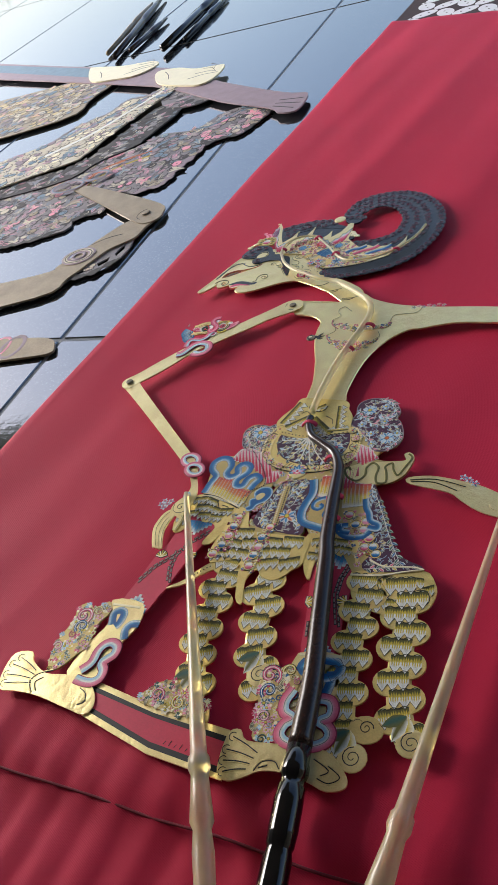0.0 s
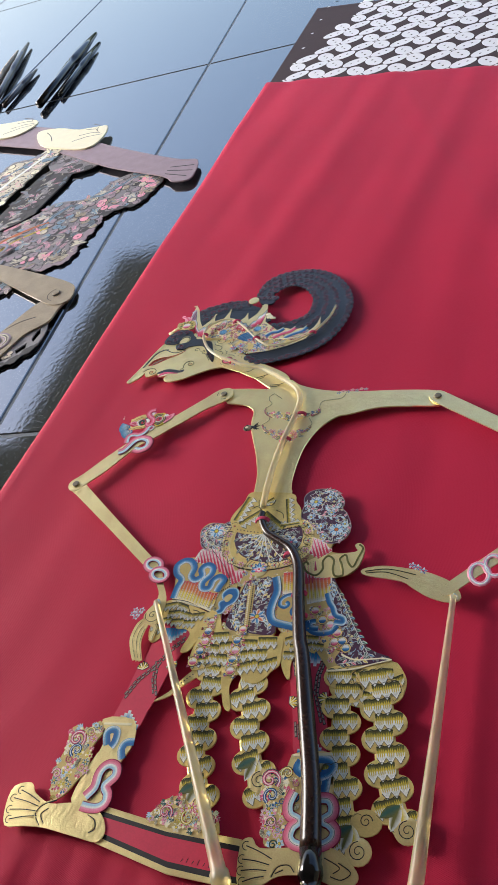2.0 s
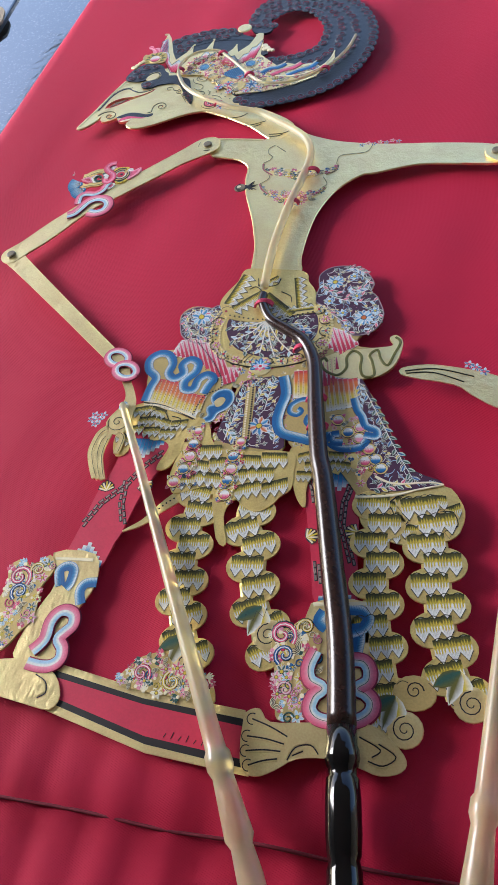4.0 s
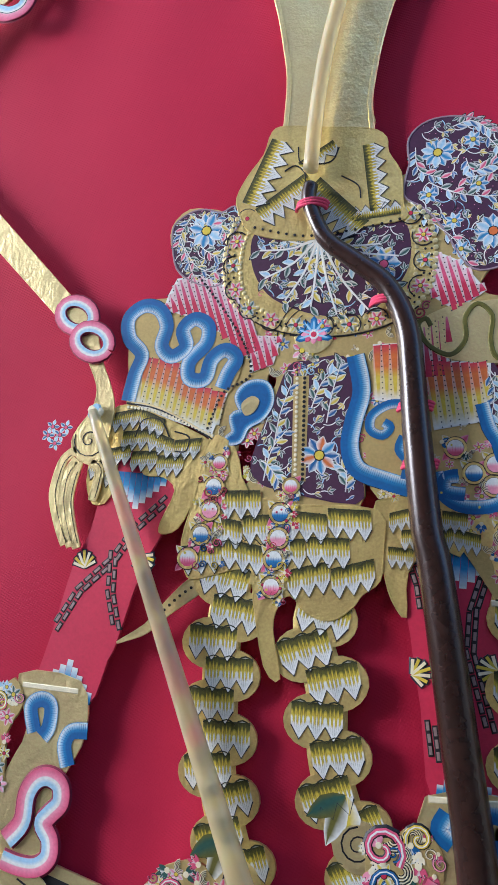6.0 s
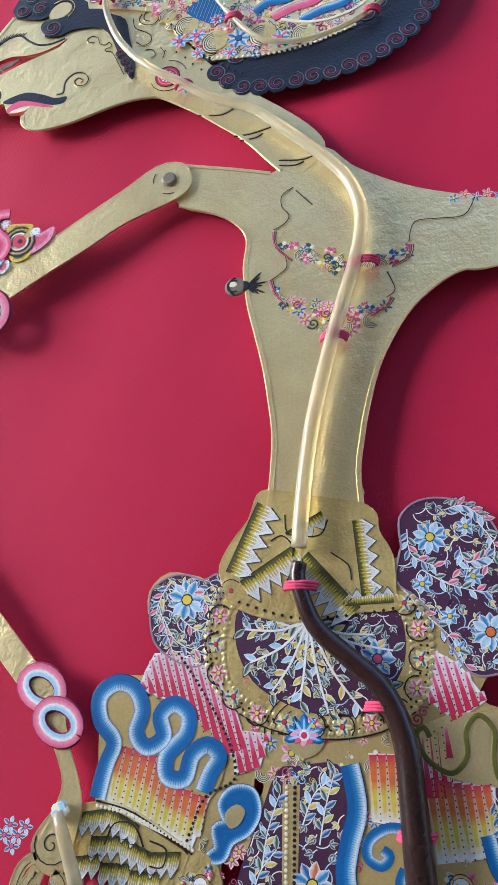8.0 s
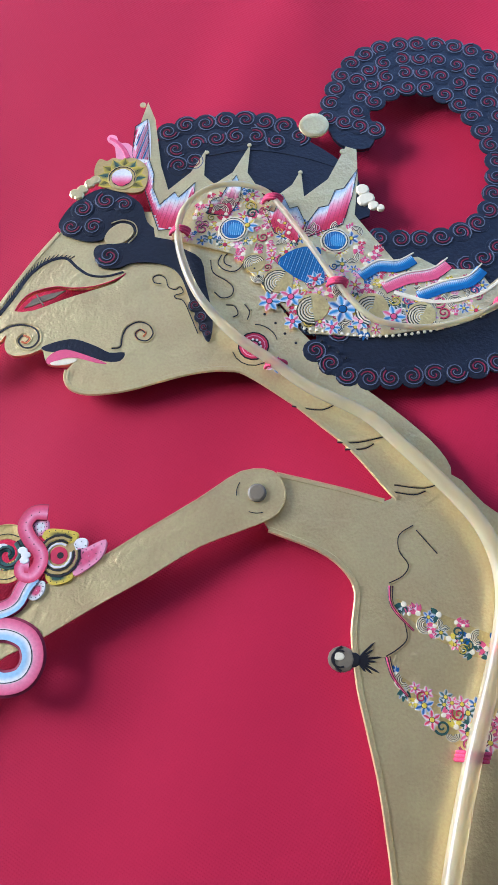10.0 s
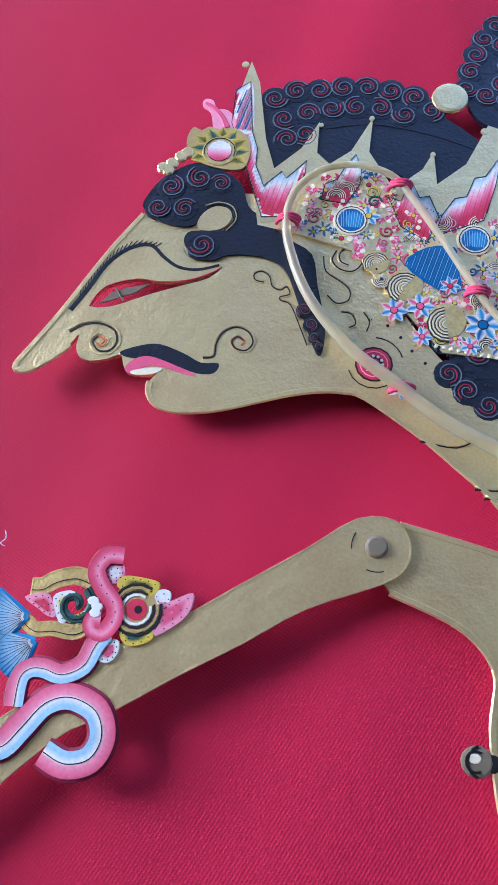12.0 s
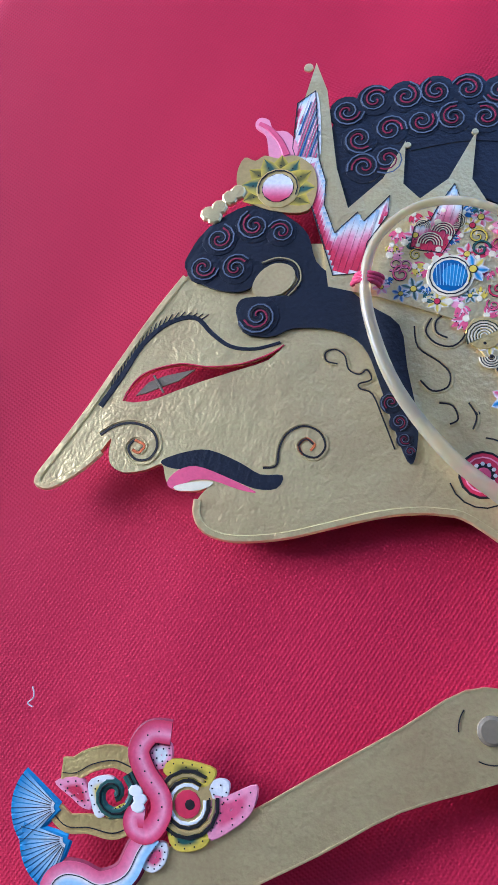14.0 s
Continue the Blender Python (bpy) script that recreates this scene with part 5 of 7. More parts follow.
for k, (cx, cy) in enumerate([(-96.0, -38.2), (-88.0, -50.0)]):
    a = Leather(8.0 + 0.6 * k, 1.2)
    a.serpent([(cx + (6.0 * math.cos(v) * 1.35) * 0.88 + 6.0 * math.sin(v) * 0.45, cy + 6.0 * math.sin(v) * 0.88 - 6.0 * math.cos(v) * 0.62) for v in (2 * math.pi * i / 18 for i in range(19))], 5.4, 1, 0)
    a.done("bracelet", fore, "looped pink and white bracelet")
a = Leather(7.9, 1.0)
for k, (px, py) in enumerate([(-99.0, -88.0), (-102.4, -84.6), (-96.6, -85.0), (-101.0, -91.4), (-104.2, -88.0)]):
    a.flower(px, py, 2.8, 5, [BLUE, SKY, WHITE], PINK, 1)
a.done("finger_ring", fore, "blue flower ring")

# far arm, reaching out and bent back to the waist
RA = [(161.0, 136.3), (290.7, 11.3), (152.3, -85.8)]
a = Leather(7.6, 1.5)


def limb(art, p, q, r0, r1, mat):
    d = math.dist(p, q)
    ux, uy = (q[0] - p[0]) / d, (q[1] - p[1]) / d
    turn = math.atan2(uy, ux)
    ends = [(p[0] + r0 * math.cos(turn + v), p[1] + r0 * math.sin(turn + v)) for v in (math.pi * (0.5 + k / 8) for k in range(9))]
    ends += [(q[0] + r1 * math.cos(turn + v), q[1] + r1 * math.sin(turn + v)) for v in (math.pi * (-0.5 + k / 8) for k in range(9))]
    art.plate(ends, mat)


limb(a, RA[0], RA[1], 8.0, 7.0, GOLD)
x, y = RA[0]
arm = a.done("upper_arm", puppet, "gilded leather upper arm plate")
a = Leather(8.2, 1.0)
a.dot(x, y, 3.6, RIVET, 0, 16, 0.9)
a.done("rivet", arm)
a = Leather(8.8, 1.5)
limb(a, RA[1], RA[2], 7.0, 4.5, GOLD)
a.plate(smooth([(162.9, -92.3), (155.1, -96.5), (140.1, -90.8), (128.2, -81.4), (119.0, -74.0), (92.2, -66.2), (89.4, -60.4), (104.8, -58.6), (120.3, -61.7), (133.3, -65.7), (143.8, -69.9), (157.5, -79.2)], 3), GOLD, 8.6, 1.2)
for line in ([(92.2, -64.4), (108.2, -65.0), (125.0, -73.0)], [(91.4, -62.6), (109.9, -62.2), (130.8, -69.4)]):
    a.line(line, 0.5, BLACK, 2)
for k, (px, py) in enumerate([(132.5, -62.8), (136.8, -66.3), (128.6, -60.4)]):
    a.flower(px, py, 3.0, 5, [BLUE, SKY], PINK, 2)
fore = a.done("forearm", puppet, "gilded leather forearm with long fingers")
for cx, cy in [(178.2, -72.9), (189.8, -66.4)]:
    a = Leather(9.4, 1.2)
    for w, k, lv in ((4.4, ROSE, 0), (2.4, SKY, 2), (1.2, WHITE, 3)):
        a.ring(cx, cy, 7.0, w, k, lv, 0, 360, 9.5)
    a.done("bracelet", fore, "looped pink and white bracelet")

# waist cone under the torso
a = Leather(7.2, 1.4)
a.plate(smooth([(-10.8, 36.4), (-16.6, 34.5), (-19.7, 25.0), (-26.0, 16.2), (-30.2, 7.4), (-28.9, 0.7), (-23.4, -8.3), (-2.5, -13.3), (17.7, -9.7), (35.5, -8.1), (34.7, -1.8), (34.0, 11.0), (29.3, 20.0), (28.4, 26.7), (22.0, 31.1), (5.8, 33.7)], 3), GILT)
for p, q, n, w, sd in (([(-16.5, 31.7)], [(-27.9, 5.1)], 5, 11.0, 1), ([(-2.6, 15.1)], [(-22.5, 1.5)], 5, 11.0, 1), ([(3.3, 12.5)], [(22.1, -7.7)], 6, 13.0, -1), ([(19.5, 24.0)], [(22.5, -4.0)], 5, 8.0, 1), ([(7.9, 27.9)], [(-5.7, 19.7)], 3, 7.0, 1), ([(15.7, -7.5)], [(34.0, -6.0)], 5, 6.0, 1)):
    a.zigzag(p[0], q[0], n, w, sd)
for line in ([(-5.8, 26.5), (-4.7, 19.6), (1.6, 18.2), (7.8, 19.0), (10.4, 24.4)], [(11.5, 12.1), (17.9, 7.5), (18.9, 2.0)], [(-11.0, 16.6), (-6.8, 18.6), (-3.0, 15.1), (-2.6, 10.6)]):
    a.line(line, 0.6, BLACK, 6)
a.pearls([(-22.4, -6.2), (-2.5, -11.6), (17.7, -10.7), (33.5, -8.1)], 18, 0.6, BLACK, 4)
a.done("waist_cone", puppet, "gold waist band with zigzag painting")

# skirt plate with all the painted fields of the hips
a = Leather(6.6, 1.8)
a.plate(smooth([(-27.9, 2.1), (-38.2, 3.3), (-50.1, 4.8), (-57.4, -2.4), (-56.6, -13.3), (-52.1, -20.4), (-53.8, -32.0), (-69.4, -33.2), (-73.5, -39.3), (-71.2, -56.2), (-71.8, -76.2), (-52.3, -82.2), (-36.9, -90.1), (-36.4, -97.1), (-21.3, -111.4), (-2.7, -116.3), (19.3, -115.8), (21.2, -103.8), (25.7, -112.7), (42.6, -115.3), (64.7, -147.3), (62.8, -150.0), (96.0, -143.9), (110.3, -140.9), (93.7, -130.6), (84.8, -112.3), (79.3, -95.4), (71.6, -77.6), (65.6, -66.1), (78.0, -62.5), (86.4, -54.2), (90.9, -38.6), (87.0, -32.4), (82.8, -34.3), (84.7, -40.3), (74.3, -41.6), (61.7, -38.0), (66.1, -29.0), (74.6, -25.1), (79.1, -13.6), (75.1, 1.6), (70.9, 7.2), (73.1, 14.4), (66.7, 27.0), (55.5, 31.9), (44.0, 31.4), (37.0, 25.0), (37.2, 14.5), (33.7, 9.8)], 3), OCHRE,
        holes=[smooth([(-15.3, -66.4), (-13.3, -65.4), (-11.9, -68.4), (-13.2, -71.9), (-15.2, -70.8)], 2), smooth([(-25.8, -91.9), (-16.0, -87.8), (-15.0, -90.6), (-20.7, -99.2), (-20.6, -105.8), (-25.4, -108.7)], 2)])
a.scatter([(-30.0, 2.0), (-34.0, -30.0), (-24.0, -46.0), (-24.0, -70.0), (-36.0, -88.0), (-21.3, -108.4), (19.3, -112.8), (42.6, -112.3), (64.7, -144.3), (84.0, -112.3), (71.6, -80.6), (62.6, -66.1), (44.0, -46.0), (46.0, -10.0), (33.7, 6.8)], 240, 77, (1.4, 2.3), [PINK, CRIMSON, YELLOW, PINK, BLUE, OCHRE])
a.top += 0.16
# left lobe and right lobe: dark, strewn with flowers
for lobe in ([(-57.0, -8.4), (-56.2, -1.7), (-49.7, 3.1), (-43.1, 3.9), (-36.5, 1.9), (-31.2, 4.1), (-27.8, -0.5), (-32.9, -12.4), (-33.6, -25.3), (-37.7, -29.5), (-46.4, -27.2), (-54.3, -20.6)], [(37.2, 14.5), (37.0, 25.0), (44.0, 31.4), (55.5, 31.9), (66.7, 27.0), (73.1, 14.4), (70.9, 7.2), (75.1, 1.6), (79.1, -13.6), (74.6, -25.1), (66.0, -30.2), (57.4, -28.1), (48.7, -12.4), (41.9, -4.1), (35.0, 1.9)]):
    a.layer(smooth(lobe, 4), PURPLE, 1)
    a.foliage(lobe, 130, len(lobe))
    a.line(lobe + lobe[:1], 0.9, MAUVE, 2)
a.flower(*[(-42.4, -5.5)][0], 7.0, 11, [WHITE, SKY, CERULEAN], YELLOW, 3)
for spray in ([(-33.2, -0.3), (-36.4, -3.5), (-34.1, -8.0)], [(-51.3, -11.9), (-45.5, -20.8), (-35.8, -24.2)], [(-53.3, -7.4), (-50.1, -16.3), (-46.5, -25.1)], [(-44.8, -12.0), (-38.1, -16.6), (-33.9, -15.6)], [(-49.6, 0.3), (-52.7, -5.1), (-54.0, -10.7)]):
    a.spray(spray, 4, [BLUE, GREEN, PINK, YELLOW], 0.5, 3.0, 3)
for (px, py), r, k in zip([(47.5, 17.7), (66.6, -15.8), (60.4, 21.5), (53.1, -10.5), (62.0, 3.4), (44.1, 0.7), (73.8, -10.6), (55.3, -21.8)], (5.8, 6.2, 3.4, 3.2, 3.4, 3.4, 3.2, 3.2), (11, 12, 7, 7, 7, 7, 7, 7)):
    a.flower(px, py, r, k, [WHITE, CERULEAN, SKY], ORANGE if r > 6 else YELLOW, 3)
for spray in ([(64.4, 23.4), (69.9, 14.9), (67.6, 7.6), (57.6, 6.0)], [(44.1, 5.8), (53.1, 0.8), (64.2, -1.9), (72.9, -1.8)], [(37.3, -1.0), (44.2, -9.4), (53.1, -17.9), (57.5, -26.9)], [(53.2, 27.8), (60.0, 29.3), (66.7, 24.4)], [(76.0, -5.9), (75.8, -18.1), (69.3, -26.9)], [(39.4, 20.7), (40.6, 11.4), (48.6, 7.2)], [(57.7, 14.1), (59.9, 8.7), (66.5, 10.3)]):
    a.spray(spray, 6, [BLUE, GREEN, SKY, PINK], 0.5, 3.2, 3)
# belly: gold beaded rim round a dark field of sprays
a.layer(smooth([(-23.6, 1.6), (-30.9, -5.9), (-34.4, -18.9), (-32.4, -31.7), (-24.8, -42.2), (-14.5, -48.4), (-2.5, -51.5), (13.2, -52.5), (28.6, -49.5), (40.1, -42.7), (45.2, -30.9), (45.7, -18.8), (41.2, -8.3), (35.6, -1.8), (7.7, -5.1)], 4), GILT, 2)
a.layer(smooth([(-22.3, -8.4), (-23.2, -21.3), (-16.7, -34.0), (-4.5, -41.4), (9.4, -44.9), (21.1, -44.2), (30.8, -36.7), (36.8, -26.7), (37.2, -14.4), (33.5, -8.1), (21.7, -9.8), (1.6, -12.3), (-10.8, -7.7)], 4), PURPLE, 3)
a.top += 0.12
a.foliage([(-22.3, -8.4), (-23.2, -21.3), (-16.7, -34.0), (-4.5, -41.4), (9.4, -44.9), (21.1, -44.2), (30.8, -36.7), (36.8, -26.7), (37.2, -14.4), (33.5, -8.1), (21.7, -9.8), (1.6, -12.3), (-10.8, -7.7)], 95, 7)
a.top -= 0.12
for end in [(-20.1, -16.0), (-17.8, -27.7), (-9.5, -37.2), (0.5, -40.4), (10.4, -44.1), (22.1, -43.0), (30.9, -34.7), (33.1, -22.6), (26.4, -17.2), (-8.7, -13.1)]:
    c0 = [(3.2, -12.4)][0]
    a.spray([c0, ((c0[0] * 1.1 + end[0] * 0.9) / 2, (c0[1] + end[1]) / 2 - 2), end], 5, [SKY, GREEN, YELLOW, YELLOW], 1.5, 3.8, 4)
a.flower(*[(27.6, -25.5)][0], 6.0, 7, [WHITE, BLUE], PINK, 5)
a.jewel(*[(-5.0, -6.8)][0], 3.6, BLUE)
rim = [(-25.6, -2.1), (-29.7, -12.5), (-30.4, -25.4), (-27.0, -36.0), (-16.6, -43.9), (-4.5, -47.5), (13.3, -48.5), (28.7, -45.6), (39.3, -37.8), (42.5, -26.8), (42.0, -14.6), (37.5, -6.1)]
a.pearls(rim, 46, 0.5, BLACK, 5)
mid_x, mid_y = sum(p[0] for p in rim) / len(rim), sum(p[1] for p in rim) / len(rim)
for scale, size, tone in ((1.1, 1.1, GOLD), (0.92, 0.9, GOLD), (1.06, 0.5, BLACK)):
    a.pearls([(mid_x + (p[0] - mid_x) * scale, mid_y + (p[1] - mid_y) * scale) for p in rim], 62, size, tone, 4)
for k, (px, py, *_) in enumerate(along(smooth(rim, 4, False), 15)):
    a.flower(px, py, 3.0, 6, [PINK, CRIMSON] if k % 2 else [YELLOW, GREEN], YELLOW if k % 2 else CRIMSON, 10)
    a.ring(px, py, 4.2, 0.6, BLACK, 9, 40 * k, 150)
a.line([(-34.4, -18.9), (-32.4, -31.7), (-24.8, -42.2), (-14.5, -48.4), (-2.5, -51.5), (13.2, -52.5), (28.6, -49.5), (40.1, -42.7)], 0.6, BLACK, 4)
# striped panels
for field, ang, mats, under in (([(-53.6, -25.0), (-44.0, -24.5), (-33.6, -29.5), (-22.8, -42.3), (-17.8, -57.3), (-25.0, -58.6), (-35.5, -48.6), (-47.0, -41.6), (-58.9, -37.7), (-56.9, -31.4)], 108, [WHITE, SKY, WHITE], CRIMSON), ([(-68.4, -76.2), (-64.5, -56.5), (-51.8, -59.7), (-43.5, -69.0), (-30.6, -72.9), (-36.2, -88.9), (-52.6, -82.9)], 80, [YELLOW, WHITE, GOLDLINE], CRIMSON),
                                ([(23.7, -56.4), (33.1, -56.4), (36.2, -79.0), (24.6, -77.4)], 92, [YELLOW, WHITE, GOLDLINE], ORANGE), ([(46.9, -22.1), (55.3, -26.6), (63.8, -38.3), (53.1, -45.5), (44.3, -38.8)], 105, [WHITE, ROSE, WHITE], CRIMSON),
                                ([(41.9, -63.2), (64.6, -64.9), (63.3, -85.9), (45.0, -88.9)], 97, [YELLOW, WHITE, GOLDLINE], ORANGE), ([(-22.6, -50.5), (-10.4, -51.5), (-13.3, -62.5), (-22.3, -65.5)], 105, [WHITE, ROSE, WHITE], CRIMSON), ([(41.7, -50.5), (51.1, -46.7), (50.1, -69.5), (42.9, -69.6)], 95, [WHITE, PINK], MAUVE)):
    a.layer(field, WHITE, 2)
    deep = hue(CRIMSON)
    if mats[0] is YELLOW:
        a.rays(field, ang + 180, 3.0, [deep, hue(ORANGE), hue(ORANGE), hue(YELLOW), hue(YELLOW), hue(WHITE)], 3, 0.6)
    else:
        a.rays(field, ang, 2.7, [deep, deep, hue(PINK), hue(ROSE)])
# gold ground and blue serpent band on the left hip
a.layer(smooth([(-70.4, -74.2), (-72.7, -50.4), (-70.8, -37.2), (-60.2, -35.2), (-55.6, -39.9), (-37.2, -47.3), (-25.6, -56.5), (-28.3, -70.6), (-34.4, -73.0), (-42.8, -67.7), (-57.9, -58.7), (-65.8, -73.1)], 3), OCHRE, 3)
serpent = smooth([(-71.1, -74.8), (-69.0, -64.0), (-66.6, -56.0), (-72.3, -48.9), (-73.1, -40.7), (-67.2, -35.9), (-60.5, -37.6), (-56.9, -44.7), (-58.6, -52.9), (-54.1, -57.4), (-48.3, -53.7), (-49.9, -46.7), (-45.2, -42.6), (-39.8, -45.7), (-40.2, -52.7), (-46.6, -59.7), (-46.3, -66.5), (-40.0, -67.0), (-37.6, -59.5), (-32.2, -55.9), (-27.9, -59.4), (-30.9, -65.2), (-33.1, -71.0)], 5, False)
a.hatched(serpent[::-1], 6.0, BLUE, SKY, 6)
blob = [(-29.8, -91.0), (-26.9, -88.1), (-28.0, -82.3), (-24.1, -80.3), (-26.2, -74.5), (-22.3, -70.1), (-16.2, -70.4), (-14.2, -76.2), (-17.1, -82.1), (-23.0, -85.7), (-25.8, -90.9)]
a.layer(smooth(blob, 4), BLUE, 4)
a.hatched(smooth(blob, 4), 3.6, BLUE, SKY, 5)
a.layer(smooth([(-25.1, -77.4), (-21.2, -74.4), (-18.1, -76.3), (-20.1, -80.6), (-23.6, -81.8)], 3), GOLD, 9)
a.pearls([(-44.3, -25.1), (-33.2, -40.1), (-24.6, -54.5), (-22.3, -66.5), (-32.3, -72.6), (-38.0, -86.4)], 40, 0.6, BLACK, 5)
a.pearls([(-70.9, -77.2), (-56.9, -80.0), (-35.9, -89.3)], 26, 0.7, GOLDLINE, 5)
a.line([(-71.6, -75.6), (-57.0, -79.0), (-35.9, -90.6)], 0.8, BLACK, 4)
# medallion, middle panel
x, y = [(1.9, -51.5)][0]
a.dot(x, y, 7.6, GOLD, 4, 18)
for k in range(7):
    q = radians(-15 + 35 * k)
    a.petal(x, y, q, 7.4, 3.4, BLUE, 5)
    a.petal(x, y, q, 7.0, 2.4, CERULEAN, 6)
    a.petal(x, y, q, 6.2, 1.0, SKY, 8)
for k in range(5):
    a.petal(x, y + 1.5, radians(200 + 35 * k), 5.4, 2.8, PINK if k % 2 else ROSE, 7)
a.dot(x, y, 2.2, WHITE, 10, 10)
a.dot(x, y, 1.2, CRIMSON, 12, 8)
for side in (-1, 1):
    for q in (9.0, 11.5, 14.0):
        a.ring(x, y, q, 0.5, BLACK, 3, 90 - side * 60 - 30, 60)
mid = [(-7.4, -63.4), (-13.2, -78.1), (-20.7, -99.2), (-17.7, -106.6), (-9.9, -109.9), (18.0, -114.9), (20.0, -105.0), (14.6, -92.5), (16.8, -69.9), (13.1, -60.3), (-0.5, -61.4)]
a.layer(smooth(mid, 3), PURPLE, 2)
a.foliage(mid, 130, 9)
for spray in ([(-12.0, -93.3), (-10.2, -81.9), (-6.3, -70.3)], [(-15.7, -106.5), (-13.0, -95.2), (-7.2, -87.5)], [(7.2, -85.3), (9.2, -73.9), (12.1, -63.3)], [(1.5, -79.7), (5.3, -70.1), (11.2, -65.2)], [(14.4, -110.6), (14.5, -103.5), (10.8, -100.0)], [(-16.8, -99.1), (-13.9, -100.9), (-10.0, -106.3)]):
    a.spray(spray, 5, [BLUE, GREEN, YELLOW, SKY], 0.7, 3.4, 3)
a.flower(*[(4.8, -97.3)][0], 6.6, 9, [BLUE, CERULEAN, ORANGE], YELLOW, 4)
a.flower(*[(-2.4, -57.5)][0], 4.0, 5, [PINK, ROSE], YELLOW, 4)
a.layer([(-5.4, -67.3), (0.5, -67.3), (-0.1, -106.8), (-5.2, -106.1)], OCHRE, 4)
a.pearls([(-4.0, -68.3), (-3.9, -106.0)], 22, 0.7, GOLDLINE, 5)
a.pearls([(-1.2, -68.2), (-1.2, -105.9)], 22, 0.7, BLACK, 5)
a.scatter([(-10.3, -62.5), (-2.4, -56.5), (7.3, -59.4), (5.4, -67.2), (-4.4, -68.3)], 12, 12, (1.2, 2.0))
# blue hook on gold
a.layer(smooth([(23.2, -82.1), (35.2, -79.0), (35.4, -104.4), (32.6, -107.2), (21.9, -100.5)], 3), OCHRE, 4)
hook = smooth([(17.4, -60.3), (19.8, -73.7), (17.0, -85.0), (15.7, -94.3), (18.6, -102.4), (28.1, -106.5), (39.6, -109.9)], 5, False)
a.hatched(hook, 6.6, BLUE, SKY, 5)
a.hatched(smooth([(36.2, -79.4), (29.7, -79.2), (23.7, -83.0), (23.1, -88.2), (27.3, -90.3), (29.9, -87.5), (27.7, -85.7)], 4, False), 3.4, BLUE, SKY, 6)
a.hatched(smooth([(34.9, -91.0), (33.3, -95.5), (36.1, -99.9), (35.3, -106.2)], 4, False), 3.8, BLUE, SKY, 6)
# right hip: serpent snout, loops, jewels and trailing dark cloth
a.layer(smooth([(40.0, -50.2), (44.4, -59.9), (55.2, -64.2), (69.8, -65.3), (78.0, -62.5), (86.4, -54.2), (90.9, -38.6), (87.0, -32.4), (82.8, -34.3), (84.7, -40.3), (74.3, -41.6), (55.2, -42.6), (44.4, -45.9)], 4), GOLD, 4)
snout = smooth([(44.4, -50.6), (42.6, -47.6), (40.0, -50.2), (43.3, -57.5), (50.9, -61.6), (56.2, -56.2), (56.3, -48.1), (60.6, -43.1), (65.4, -47.8), (64.7, -56.9), (66.7, -63.5), (72.9, -63.2), (72.0, -53.0), (70.5, -47.1), (75.3, -43.6), (77.2, -51.1), (81.2, -56.0), (85.5, -47.3), (89.3, -38.4), (86.5, -34.0)], 5, False)
a.stroke(snout, 2.2, OLIVE, 6, 0.1, 0.3)
a.stroke(snout, 0.5, BLACK, 9, 0, 0.1)
tail = [(63.5, -65.9), (66.7, -67.3), (71.6, -78.7), (84.8, -112.3), (93.7, -130.6), (110.3, -140.3), (76.3, -144.3), (68.7, -138.4), (73.7, -128.4), (72.1, -109.8), (65.3, -94.7)]
a.layer(smooth(tail, 3), PURPLE, 2)
a.foliage(tail, 110, 11)
a.spray([(68.0, -75.2), (75.4, -93.0), (84.7, -116.4), (93.5, -135.6)], 11, [BLUE, GREEN, WHITE], 0.6, 3.6, 4)
a.spray([(70.6, -142.4), (80.2, -141.4), (91.5, -139.5)], 5, [GREEN, PINK, YELLOW], 0.6, 3.4, 4)
a.spray([(63.5, -68.2), (65.5, -75.0), (64.4, -83.8)], 4, [BLUE, SKY], 0.5, 3.0, 4)
for path in ([(61.3, -79.7), (63.3, -88.1), (66.3, -93.7), (68.3, -100.2), (74.2, -103.6), (74.1, -107.8), (67.2, -106.5)], [(45.7, -103.6), (47.8, -111.2), (55.0, -115.6), (65.1, -114.8), (69.1, -109.7)], [(53.0, -105.0), (48.8, -105.9), (48.8, -110.2), (55.0, -111.4)]):
    a.hatched(smooth(path, 4, False), 4.8, BLUE, SKY, 5)
for k, (px, py) in enumerate([(52.1, -95.2), (58.1, -104.1), (64.5, -108.5), (70.0, -116.0), (73.8, -123.3), (65.2, -101.1), (67.9, -124.2), (76.6, -129.4)]):
    a.jewel(px, py, 3.0, (PINK, BLUE, ROSE)[k % 3])
a.scatter([(46.7, -89.5), (63.3, -88.1), (69.1, -109.7), (80.4, -132.5), (68.8, -134.4), (57.0, -117.8), (44.7, -109.0)], 26, 41, (1.2, 2.2))
hem = [(62.7, -147.3), (82.8, -146.7), (96.0, -143.5), (110.3, -140.7)]
a.line(hem, 2.2, GOLDLINE, 5, 0.5)
a.line([(73.6, -134.4), (84.0, -139.4), (102.7, -139.1), (110.3, -140.7)], 2.0, GOLDLINE, 5, 0.4)
a.done("skirt_panel", puppet, "painted skirt with purple flowers and blue serpent bands")

# apron of gold scales between the sashes
a = Leather(6.9, 1.5)
